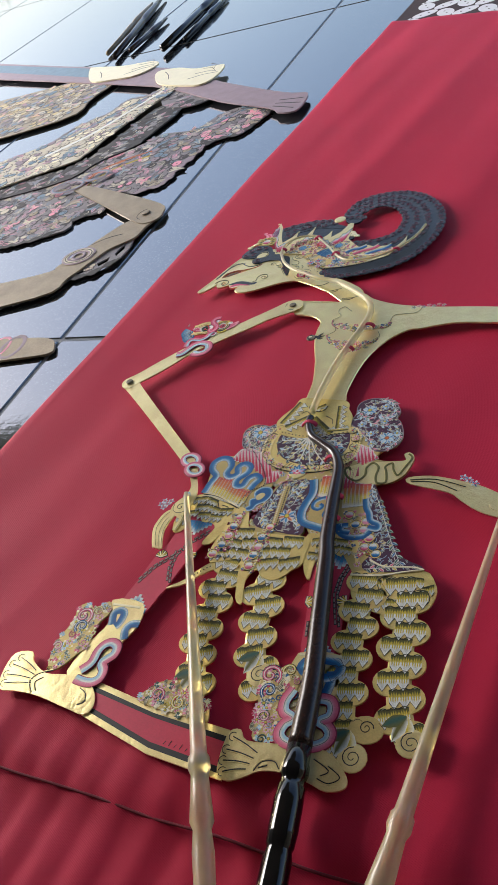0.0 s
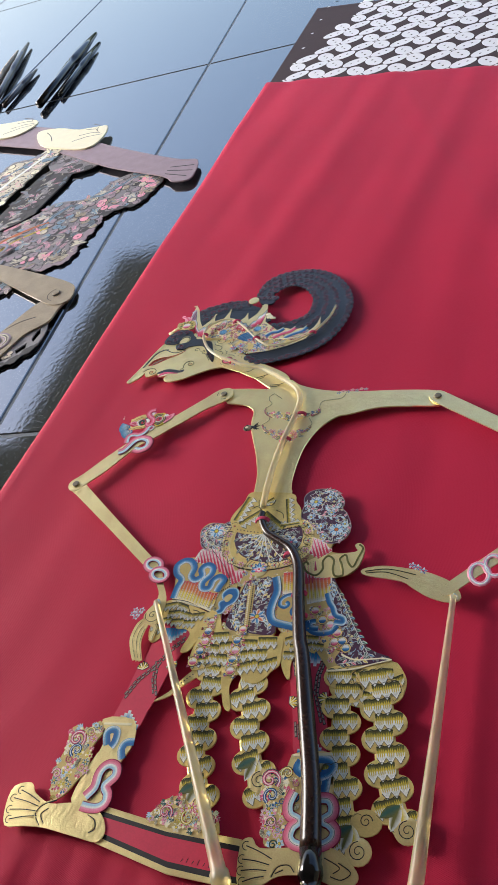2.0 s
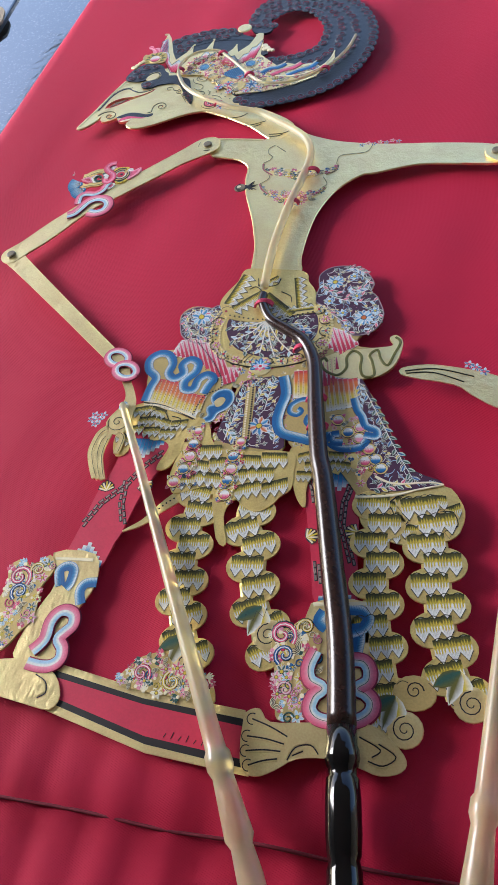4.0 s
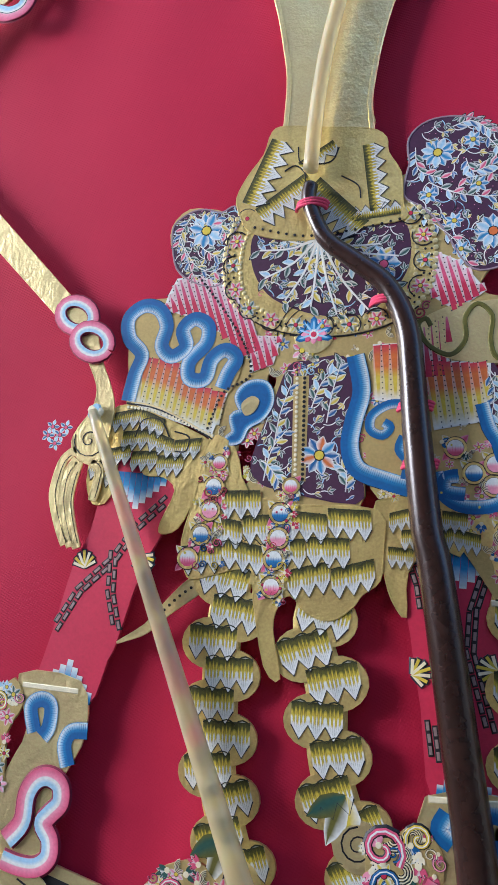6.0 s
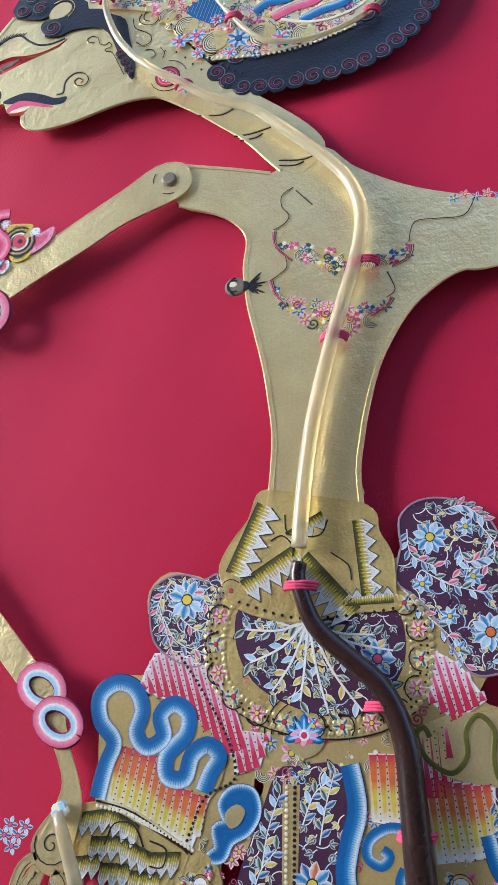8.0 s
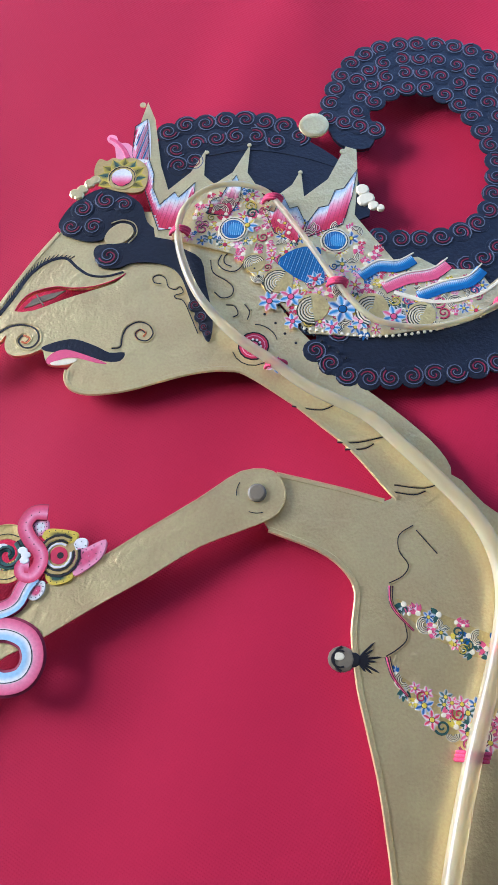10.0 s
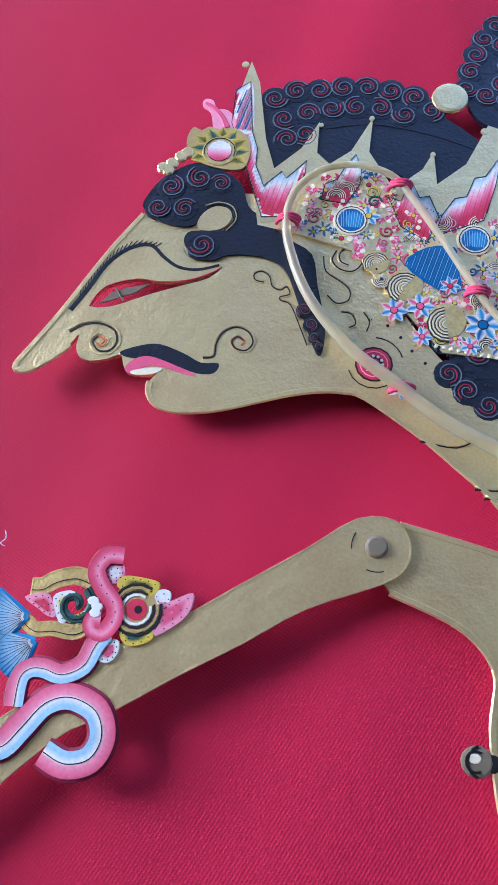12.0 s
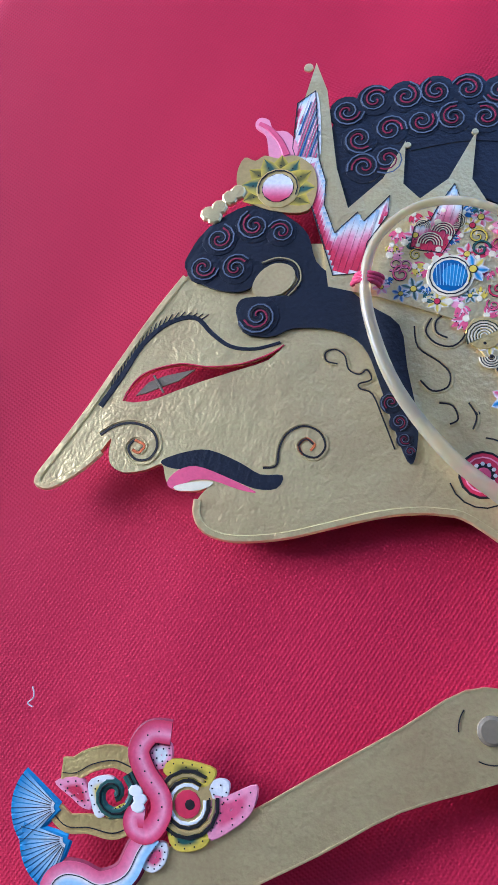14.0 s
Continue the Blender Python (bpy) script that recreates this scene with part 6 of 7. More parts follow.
a.plate(smooth([(-46.0, -128.9), (-44.0, -140.0), (-39.1, -142.2), (-19.7, -137.9), (-18.0, -148.6), (-13.3, -171.4), (-7.7, -175.4), (-10.7, -159.1), (-8.9, -150.7), (-4.5, -147.0), (1.5, -153.0), (10.0, -155.0), (17.0, -150.5), (20.5, -146.0), (26.5, -141.0), (27.5, -131.0), (25.8, -117.0), (-2.8, -115.2), (-21.3, -110.3), (-27.0, -94.0), (-36.9, -90.1), (-41.4, -110.8)], 3), GILT)
a.scale_rows([(-46.0, -128.9), (-44.0, -140.0), (-39.1, -142.2), (-19.7, -137.9), (-9.0, -148.0), (18.1, -150.5), (24.3, -144.4), (25.8, -117.0), (-2.8, -115.2), (-21.3, -110.3), (-30.0, -98.0), (-41.4, -110.8)], -86, 15.0, 11.0, 3)
a.top += 0.3
for k, (px, py) in enumerate([(-32.6, -99.6), (-34.4, -108.7), (-35.5, -117.4), (-38.6, -126.3), (-43.2, -135.1), (-5.3, -108.5), (-9.0, -118.4), (-9.4, -127.2), (-10.8, -134.7), (-11.5, -144.4)]):
    a.jewel(px, py, 3.1 if k % 5 else 2.5, (PINK, BLUE, ROSE, BLUE, PINK)[k % 5])
a.scatter([(-37.9, -92.4), (-29.5, -92.7), (-28.3, -111.2), (-30.1, -137.9), (-45.3, -137.8), (-41.3, -113.1)], 44, 51, (1.2, 1.9), [PINK, YELLOW, CRIMSON, BLUE])
a.scatter([(-8.7, -109.5), (-1.8, -111.9), (-4.5, -127.2), (-6.7, -150.7), (-15.6, -150.7), (-13.4, -129.3)], 40, 52, (1.2, 1.9), [PINK, YELLOW, CRIMSON, BLUE])
a.done("apron", puppet, "gold scaled apron with strings of pink and blue jewels")

a = Leather(6.2, 1.6)
a.plate(smooth([(-35.4, -138.2), (-44.0, -143.8), (-51.5, -151.3), (-59.0, -159.6), (-69.5, -166.2), (-65.6, -165.3), (-57.8, -162.3), (-49.0, -155.0), (-36.5, -145.7)], 3), GOLD)
a.pearls([(-37.2, -142.8), (-45.7, -148.6), (-53.3, -155.7)], 9, 0.6, BLACK)
a.done("curved_tusk", puppet, "curved gold tusk ornament")


# scaled sashes: alternating scallops down a line
def sash(path, n, r, top, first, link=()):
    a = Leather(top, 1.5)
    spine = smooth(path, 5, False)
    places = along(spine, n)
    a.stroke(spine, r * 1.25, GILT, -3, 0, 0.3)
    strip, scales_made = a, []
    for i, (x, y, dx, dy) in enumerate(places):
        side = first if i % 2 else -first
        q = r * (1.0 - 0.12 * i / n)
        x, y = x + -dy * side * q * 0.42, y + dx * side * q * 0.42
        ang = math.atan2(dy, dx) + math.pi / 2
        c, s = math.cos(ang), math.sin(ang)

        def at(u, v):
            return (x + u * c - v * s, y + u * s + v * c)
        a = Leather(top + 0.06 * (n - i), 1.6)
        scales_made.append(a)
        rim = [at(q * math.cos(v), q * 0.86 * math.sin(v)) for v in (2 * math.pi * k / 20 for k in range(20))]
        a.plate(rim, GILT, a.top, 1.6, rim=0)
        teeth, lean = [], -0.1 * side
        for k in range(3):
            teeth += [at(q * (lean - 0.84 + 0.56 * k), -q * 0.14), at(q * (lean - 0.84 + 0.56 * (k + 0.5)), -q * 0.58)]
        teeth.append(at(q * (lean + 0.84), -q * 0.14))
        high = [at(q * (lean + 0.84 - 1.68 * k / 12), q * (0.5 + 0.14 * abs(math.sin(math.pi * k / 4)))) for k in range(13)]
        a.layer(teeth + high, WHITE, 1)
        a.stroke(teeth, q * 0.055, NAVY, 5, 0, 0.03)
        a.stroke(high, q * 0.06, MOSS, 6, 0, 0.03)
        a.shade_teeth(lambda u, v: at(q * (lean - 0.84 + 0.56 * u), q * (0.6 - v)), 3, 1.18, 0.74, q * 0.56, 0.02)
    return strip, scales_made


SASHES = (([(-23.4, -133.5), (-28.6, -159.3), (-29.1, -186.1), (-28.4, -211.8), (-20.6, -237.7)], 11, 10.8, -1, [(-20.1, -242.3)]), ([(12.2, -131.7), (3.3, -155.8), (8.5, -178.9), (9.2, -198.3), (14.5, -216.7), (22.3, -233.4)], 10, 11.2, -1, [(19.6, -225.8)]),
          ([(75.7, -152.6), (74.0, -185.0), (74.0, -211.2), (76.1, -235.7), (80.2, -265.1)], 11, 10.4, 1, [(86.7, -269.1)]), ([(100.9, -154.3), (103.6, -179.4), (104.5, -210.5), (107.4, -234.5), (112.6, -253.7)], 10, 11.6, 1, [(117.0, -256.7)]))
for path, n, r, first, curl in SASHES:
    a, pieces = sash(path, n, r, 6.0, first)
    x, y = curl[0]
    a.top = 6.1
    for turn, core, far in ((-150, GREEN, 15.0), (-112, OLIVE, 17.0), (-80, YELLOW, 15.0)):
        a.leaf(x - 4, y + 15, radians(turn), far, 7.5, hue(core), hue(WHITE if core is not GREEN else OLIVE), 8)
    a.dot(x, y, 8.6, GOLD, 0, 16, 0.3)
    a.spiral(x, y, 6.0, 1.7, 1.0, BLACK, 6, 90)
    ribbon = a.done("sash", puppet, "scalloped sash of gold, yellow and white scales")
    for piece in pieces:
        piece.done("scale", ribbon)
a = Leather(6.3, 1.6)
a.plate(smooth([(63.5, -143.6), (65.3, -159.8), (69.4, -167.0), (82.8, -174.5), (98.6, -176.7), (114.5, -171.2), (119.9, -160.2), (118.0, -150.2), (109.7, -141.3), (83.5, -146.8)], 3), GILT)
a.scale_rows([(63.5, -145.6), (65.3, -159.8), (69.4, -167.0), (82.8, -174.5), (98.6, -176.7), (114.5, -171.2), (119.9, -160.2), (118.0, -150.2), (109.7, -143.3), (83.5, -148.8)], -84, 13.0, 9.5, 4)
for line in ([(71.0, -149.6), (80.6, -152.7), (83.2, -159.9), (77.7, -162.7)], [(88.9, -149.8), (92.7, -157.1), (89.8, -164.2)], [(107.5, -157.2), (114.1, -157.3), (116.1, -165.7), (109.5, -168.5)], [(80.7, -151.2), (86.3, -146.9), (93.1, -147.9)]):
    a.line(line, 0.8, BLACK, 5)
a.done("sash_top", puppet, "gold scaled top of the sashes")
a = Leather(6.3, 1.6)
a.dot(*[(91.4, -252.4)][0], 10.5, OCHRE, -2, 16, 0.12, 8.5)
a.spiral(*[(91.5, -251.3)][0], 4.4, 1.5, 0.9, BLACK, 2)
a.done("sash_link", puppet, "gold link with an inked spiral")


# legs: cuff, crimson trouser with brick dashes, blue anklet, gold shin
def dashes(a, path, n, w):
    for i, (x, y, dx, dy) in enumerate(along(path, n * 2)):
        k = 1.1 if i % 2 else -1.1
        p = [(x - dx * w - dy * k, y - dy * w + dx * k), (x + dx * w * 0.7 - dy * k, y + dy * w * 0.7 + dx * k)]
        a.stroke(p, 2.6, BLACK, 2 + 0.5 * (i % 2), 0, 0.05)
        a.stroke([(p[0][0] + dx * 0.6, p[0][1] + dy * 0.6), (p[1][0] - dx * 0.6, p[1][1] - dy * 0.6)], 1.5, DULL, 5, 0, 0.05)


def fan(a, x, y, r, turn, mats):
    if BLUE in mats:
        c, s = math.cos(radians(turn)), math.sin(radians(turn))
        for k in range(-4, 5):
            q, u = r * (1.15 - 0.2 * abs(k)), k * r * 0.21
            foot, tip = (x - s * u, y + c * u), (x - s * u + c * q, y + c * u + s * q)
            a.stroke([foot, tip], r * 0.25, NAVY, 2, 0, 0.03)
            mid = [(p * 0.45 + t * 0.55, e * 0.45 + f * 0.55) for (p, e), (t, f) in (((foot), (tip)),)][0]
            side = (-s * r * 0.1, c * r * 0.1)
            a.blend([[(p[0] - side[0], p[1] - side[1]), (p[0] + side[0], p[1] + side[1])] for p in (foot, mid, tip)], [hue(BLUE), hue(CERULEAN), hue(WHITE)], 4)
        return
    for k in range(-3, 4):
        ang = radians(turn + 22 * k)
        q = r * (1 - 0.08 * abs(k))
        a.stroke([(x, y), (x + q * math.cos(ang), y + q * math.sin(ang))], r * 0.30, NAVY, 3, -0.2, 0.15)
        a.stroke([(x, y), (x + q * 0.92 * math.cos(ang), y + q * 0.92 * math.sin(ang))], r * 0.2, mats[k % len(mats)], 5, -0.2, 0.15)


a = Leather(6.1, 1.7)
a.plate(smooth([(-75.2, -94.6), (-83.5, -125.4), (-89.5, -138.4), (-95.6, -161.8), (-101.5, -181.7), (-101.6, -185.7), (-80.3, -190.3), (-72.6, -172.9), (-69.7, -166.7), (-61.5, -139.8), (-53.4, -125.0), (-42.3, -103.7), (-57.9, -90.5)], 3), CRIMSON)
for path, n in (([(-54.1, -114.4), (-63.8, -123.0), (-72.2, -134.8)], 6), ([(-73.3, -134.9), (-73.4, -148.5), (-70.2, -160.7)], 6), ([(-75.4, -138.1), (-86.3, -147.9), (-94.5, -161.4)], 7)):
    dashes(a, path, n, 2.3)
fan(a, *[(-64.5, -103.2)][0], 12, -95, [BLUE, SKY])
fan(a, *[(-89.7, -187.0)][0], 12, 80, [BLUE, SKY])
fan(a, *[(-84.7, -139.4)][0], 7, 95, [YELLOW, GOLDLINE])
fan(a, *[(-61.9, -134.6)][0], 7, -60, [YELLOW, GOLDLINE])
leg = a.done("trouser_leg", puppet, "crimson trouser leg with gold dashes")
a = Leather(6.6, 1.4)
a.plate(smooth([(-71.8, -76.2), (-79.9, -81.0), (-84.3, -92.3), (-86.4, -105.7), (-83.2, -115.0), (-76.3, -112.3), (-72.9, -94.7), (-67.0, -94.8), (-62.8, -103.6), (-54.7, -104.7), (-49.8, -110.1), (-54.8, -121.9), (-54.5, -126.1), (-47.9, -123.9), (-41.9, -112.3), (-39.1, -101.6), (-35.0, -93.0), (-53.7, -82.8)], 3), GILT)
a.scale_rows([(-71.8, -76.2), (-79.9, -81.0), (-84.3, -92.3), (-86.4, -105.7), (-83.2, -115.0), (-76.3, -112.3), (-72.9, -94.7), (-67.0, -98.8), (-54.7, -104.7), (-49.8, -110.1), (-54.8, -121.9), (-47.9, -123.9), (-41.9, -112.3), (-39.1, -101.6), (-35.0, -93.0), (-53.7, -82.8)], -100, 10.5, 8.5, 5)
for line in ([(-67.3, -89.2), (-64.3, -82.5), (-57.2, -82.7), (-53.3, -89.4)], [(-51.2, -87.3), (-45.3, -89.6), (-46.2, -95.0), (-50.7, -95.0)]):
    a.line(line, 0.7, BLACK, 6)
a.done("cuff", leg, "gold scaled cuff")
a = Leather(6.3, 1.6)
a.plate(smooth([(-108.2, -179.9), (-82.8, -180.9), (-79.3, -198.3), (-85.8, -212.4), (-90.5, -219.5), (-89.9, -237.5), (-107.3, -244.0), (-117.6, -238.5), (-109.7, -213.9), (-102.9, -198.8)], 3), GOLD)
a.line([(-106.3, -183.4), (-83.3, -184.5)], 2.4, GOLDLINE, 3)
for path in ([(-99.8, -199.9), (-102.0, -191.2), (-97.9, -188.1), (-93.8, -190.3), (-94.0, -197.6), (-96.4, -201.5)], [(-85.3, -210.6), (-87.2, -203.3), (-84.6, -198.6), (-78.4, -197.9)]):
    a.hatched(smooth(path, 5, False), 5.8, BLUE, SKY, 4)
shin = a.done("shin", leg, "gold shin with blue anklet scrolls")


def shin_ornament(parent, field, spots, rings, seed, way):
    a = Leather(6.7, 1.5)
    a.plate(smooth(field, 3), OCHRE)
    a.scatter(field, 60, seed, (1.8, 3.2))
    for (px, py), r, k in zip(spots, (8.0, 6.0, 5.0, 4.4), (PINK, BLUE, YELLOW, ROSE)):
        a.scroll(px, py, r * 0.9, k, 1.3, 40 * r, 1 if k is PINK else -1)
    a.done("ornament", parent, "painted floral ornament")
    a = Leather(7.2, 1.4)
    a.serpent(smooth(rings, 5, False), 7.4, way, 0)
    a.done("anklet", parent, "pink and white looped anklet")


shin_ornament(shin, [(-133.2, -238.3), (-137.0, -227.1), (-136.6, -214.6), (-132.4, -199.4), (-133.6, -188.3), (-125.7, -183.7), (-119.4, -189.0), (-110.1, -181.2), (-105.3, -190.1), (-111.2, -201.2), (-110.7, -218.1), (-117.0, -226.5), (-124.8, -236.8)], [(-125.5, -194.9), (-123.3, -203.6), (-115.3, -190.3), (-134.6, -220.9)],
              [(-106.8, -237.4), (-101.2, -230.8), (-100.2, -221.6), (-97.0, -216.2), (-92.2, -214.5), (-87.2, -217.0), (-86.5, -222.8), (-90.5, -227.3), (-92.9, -230.5), (-89.6, -235.5), (-89.7, -241.4), (-94.3, -245.0), (-101.0, -245.3), (-108.1, -243.8)], 61, -1)

a = Leather(6.1, 1.7)
a.plate(smooth([(34.4, -127.8), (36.5, -158.4), (39.7, -181.8), (43.7, -210.9), (63.6, -209.7), (63.8, -177.2), (63.9, -130.3)], 3), CRIMSON)
for path, n in (([(36.6, -132.0), (39.8, -142.3), (40.9, -150.4)], 5), ([(60.9, -138.3), (56.8, -150.3), (55.8, -162.1)], 7), ([(55.8, -164.0), (58.6, -175.5), (61.4, -186.6)], 6), ([(43.1, -187.3), (44.2, -196.6)], 3)):
    dashes(a, path, n, 2.3)
fan(a, *[(54.9, -129.1)][0], 12, -95, [BLUE, SKY])
fan(a, *[(53.7, -208.9)][0], 10, 85, [BLUE, SKY])
fan(a, *[(37.0, -171.2)][0], 7, 20, [YELLOW, GOLDLINE])
fan(a, *[(63.9, -168.7)][0], 7, 170, [YELLOW, GOLDLINE])
leg = a.done("trouser_leg", puppet, "crimson trouser leg with gold dashes")
a = Leather(6.7, 1.4)
a.plate(smooth([(25.3, -113.8), (26.4, -127.7), (27.9, -138.2), (30.6, -147.4), (35.2, -152.9), (35.8, -138.2), (44.8, -128.0), (52.9, -132.2), (57.0, -124.0), (62.9, -132.3), (64.8, -138.4), (65.9, -128.3), (63.0, -117.9), (44.7, -113.2)], 3), GILT)
a.scale_rows([(25.3, -113.8), (26.4, -127.7), (27.9, -138.2), (30.6, -147.4), (35.2, -152.9), (35.8, -138.2), (44.8, -128.0), (52.9, -132.2), (57.0, -128.0), (62.9, -132.3), (64.8, -138.4), (65.9, -128.3), (63.0, -117.9), (44.7, -113.2)], -92, 8.5, 7.5, 6)
a.done("cuff", leg, "gold scaled cuff")
a = Leather(6.3, 1.6)
a.plate(smooth([(41.2, -208.8), (70.2, -208.2), (71.3, -218.8), (69.8, -235.9), (71.8, -267.8), (56.1, -270.8), (42.5, -268.2), (40.5, -236.9)], 3), GOLD)
a.line([(42.0, -209.3), (68.9, -208.7)], 2.6, GOLDLINE, 3)
for path in ([(58.4, -211.5), (66.3, -212.6), (70.1, -216.3), (67.5, -221.4), (61.0, -224.0)], [(64.9, -218.9), (65.6, -226.3), (64.1, -234.9)], [(47.9, -213.0), (45.3, -218.2), (49.3, -221.8)]):
    a.hatched(smooth(path, 4, False), 6.0, BLUE, SKY, 3)
shin = a.done("shin", leg, "gold shin with blue anklet scrolls")
shin_ornament(shin, [(26.2, -265.0), (25.9, -252.9), (22.4, -233.2), (23.2, -223.8), (30.7, -221.7), (38.0, -217.6), (46.3, -224.9), (45.7, -239.6), (45.4, -257.2), (37.2, -266.1), (30.1, -267.5)], [(27.3, -225.6), (29.2, -235.9), (39.1, -221.4), (30.3, -252.7)],
              [(44.5, -233.5), (41.1, -241.6), (42.2, -248.2), (48.0, -251.8), (44.3, -255.5), (42.5, -261.2), (45.5, -265.6), (52.5, -267.4), (64.0, -266.8), (70.9, -262.8), (72.2, -257.5), (68.9, -253.5), (65.3, -251.5), (70.0, -248.2), (70.8, -242.7), (68.0, -238.3), (62.1, -237.6)], 62, 1)

# feet and the lacquered base bar that joins them
a = Leather(6.0, 2.0)
bar = [(-97.2, -241.7), (-42.1, -255.4), (11.3, -263.4), (15.4, -292.5), (-35.8, -284.7), (-91.9, -266.9)]
a.plate(bar, GOLD)
a.layer([(-93.8, -246.2), (-41.3, -259.3), (10.7, -267.2), (13.9, -289.4), (-36.6, -281.0), (-88.7, -263.9)], BLACK, 1)
a.layer([(-91.9, -249.9), (-40.7, -262.2), (10.4, -270.6), (12.6, -285.6), (-37.4, -277.3), (-87.9, -260.9)], CRIMSON, 2)
for k in range(7):
    x0, y0 = [(-27.8, -277.5), (-4.6, -281.1)][0], [(-27.8, -277.5), (-4.6, -281.1)][1]
    u = k / 6
    px, py = x0[0] + (y0[0] - x0[0]) * u, x0[1] + (y0[1] - x0[1]) * u
    a.stroke([(px, py), (px + 1.2, py + 2.0 + 1.2 * (k % 2))], 0.5, BLACK, 4)
a.done("base_bar", puppet, "crimson base bar with black and gold borders and a faint inscription")


def foot(outline, toes, lines):
    a = Leather(7.0, 1.8)
    a.plate(smooth(outline, 3), GOLD)
    for p, q in toes:
        a.line([p, ((p[0] + q[0]) / 2, (p[1] + q[1]) / 2 + 0.6), q], 0.9, BLACK, 2)
        a.ring(q[0], q[1], 2.6, 0.6, BLACK, 2, 60, 220)
    for line in lines:
        a.line(line, 0.8, BLACK, 2)
    a.done("foot", puppet, "gilded leather foot with inked toes")


foot([(-164.4, -256.9), (-168.2, -242.5), (-165.6, -230.1), (-152.7, -227.7), (-147.4, -234.8), (-133.2, -242.3), (-116.7, -241.7), (-100.9, -243.8), (-90.6, -249.8), (-85.6, -260.0), (-89.9, -266.8), (-105.4, -264.0), (-123.7, -260.0), (-135.2, -257.9), (-150.9, -257.1)],
     list(zip([(-141.2, -247.4), (-141.4, -244.2), (-141.6, -241.1), (-140.9, -250.5)], [(-164.0, -246.3), (-163.5, -238.3), (-159.1, -232.8), (-162.3, -253.0)])), [[(-136.9, -256.8), (-142.2, -249.4), (-138.1, -243.3), (-128.3, -239.7)], [(-133.9, -255.6), (-137.7, -249.6), (-133.0, -245.5)], [(-97.8, -261.4), (-93.6, -258.6), (-95.2, -253.0), (-101.3, -249.5)]])
foot([(12.4, -289.5), (10.9, -279.2), (11.2, -270.9), (12.5, -264.3), (18.6, -262.6), (24.1, -268.5), (42.8, -268.1), (70.9, -267.9), (81.6, -275.6), (86.8, -282.5), (84.7, -287.3), (75.5, -289.4), (65.2, -286.1), (51.2, -283.2), (37.3, -284.1), (27.4, -289.5), (18.9, -292.5)],
     list(zip([(32.8, -274.6), (31.4, -278.0), (30.0, -281.3), (28.6, -284.6)], [(15.5, -267.2), (13.6, -275.1), (13.5, -281.7), (15.1, -288.0)])), [[(33.2, -285.0), (36.8, -279.3), (43.8, -277.9), (47.6, -281.8)], [(35.5, -282.9), (40.5, -280.7)], [(74.8, -276.0), (82.5, -281.2), (76.9, -285.3), (70.1, -283.6)], [(66.1, -273.3), (75.6, -278.5), (71.7, -281.9)]])
a = Leather(6.6, 1.6)
patch = [(-57.0, -252.1), (-50.8, -243.6), (-45.7, -238.9), (-34.1, -236.1), (-26.8, -242.6), (-20.3, -246.0), (-10.4, -246.3), (-5.5, -252.6), (-5.2, -261.4), (-21.8, -258.7), (-42.0, -256.1)]
a.plate(smooth(patch, 3), OCHRE)
a.scatter(patch, 60, 71, (1.8, 3.2))
for (px, py), k in zip([(-43.9, -247.1), (-27.3, -250.7), (-12.1, -252.2)], (PINK, YELLOW, CRIMSON)):
    a.scroll(px, py, 5.0, k, 1.3, px * 9)
a.done("floral_patch", puppet, "painted floral patch above the base bar")

# ---- rods and ties ----
line = [(58.0, 312.0), (50.0, 290.0), (32.0, 267.0), (8.0, 255.0), (-12.2, 254.7), (-23.0, 259.8), (-34.2, 273.3), (-45.9, 291.3), (-58.2, 308.7), (-65.6, 317.0), (-77.7, 320.3), (-89.4, 317.5), (-98.2, 308.5), (-100.6, 297.0), (-98.1, 283.4), (-89.6, 265.2), (-74.9, 248.3), (-59.0, 237.0), (-43.6, 226.0), (-22.6, 215.9), (-10.4, 205.6)] + [(12.2, 183.5), (21.5, 170.1), (25.4, 154.7), (23.1, 134.5), (13.1, 98.1), (5.5, 64.1), (1.8, 35.4), (0.2, 13.3)]
pts = rod_line(line, 10.2, 11.8)
n = len(pts)
part("horn_rod", tube(pts, [1.25 + 1.75 * min(1, max(0, i / n - 0.4) / 0.4) for i in range(n)]), HORN, puppet, "pale polished horn rod curving up to the crest")
line = [(0.3, 7.9), (-0.1, 0.4), (5.9, -14.6), (17.6, -25.2), (28.9, -35.5), (35.9, -51.1), (38.0, -69.9), (39.2, -88.1), (42.3, -122.7)] + [(45.4, -138.9), (51.4, -186.9), (56.8, -230.7)] + [(58.5, -270.5)]
pts = rod_line(line, 10.6, 12.5)
n = len(pts)
last, prev = Vector(pts[-1]), Vector(pts[-6])
way = (last - prev).normalized()
part("dark_rod", tube(pts, [2.8 + 4.2 * (i / n) ** 1.2 for i in range(n)], 18), DARKHORN, puppet, "dark polished horn rod")
turned = ((0, 7.0), (8, 7.0), (10, 7.8), (14, 8.0), (17, 7.2), (18, 6.4), (21, 6.4), (22, 7.4), (30, 8.0), (44, 8.0), (52, 7.4), (54, 6.6), (58, 7.6), (90, 8.2), (130, 7.4), (160, 4.0))
part("turned_grip", tube([tuple(last + way * d) for d, r in turned], [r for d, r in turned], 20), LACQUER, puppet, "black lacquered turned grip")

TIES = [(p, 4.6) for p in [(-100.4, 296.0), (-62.4, 313.4), (-34.1, 273.2), (-57.0, 235.6), (32.0, 267.0)]] + [(p, 6.4) for p in [(26.7, 132.5), (13.3, 99.0)]] + [(p, 7.2) for p in [(0.3, -0.7), (28.7, -41.4), (38.6, -80.9), (40.0, -101.4)]]
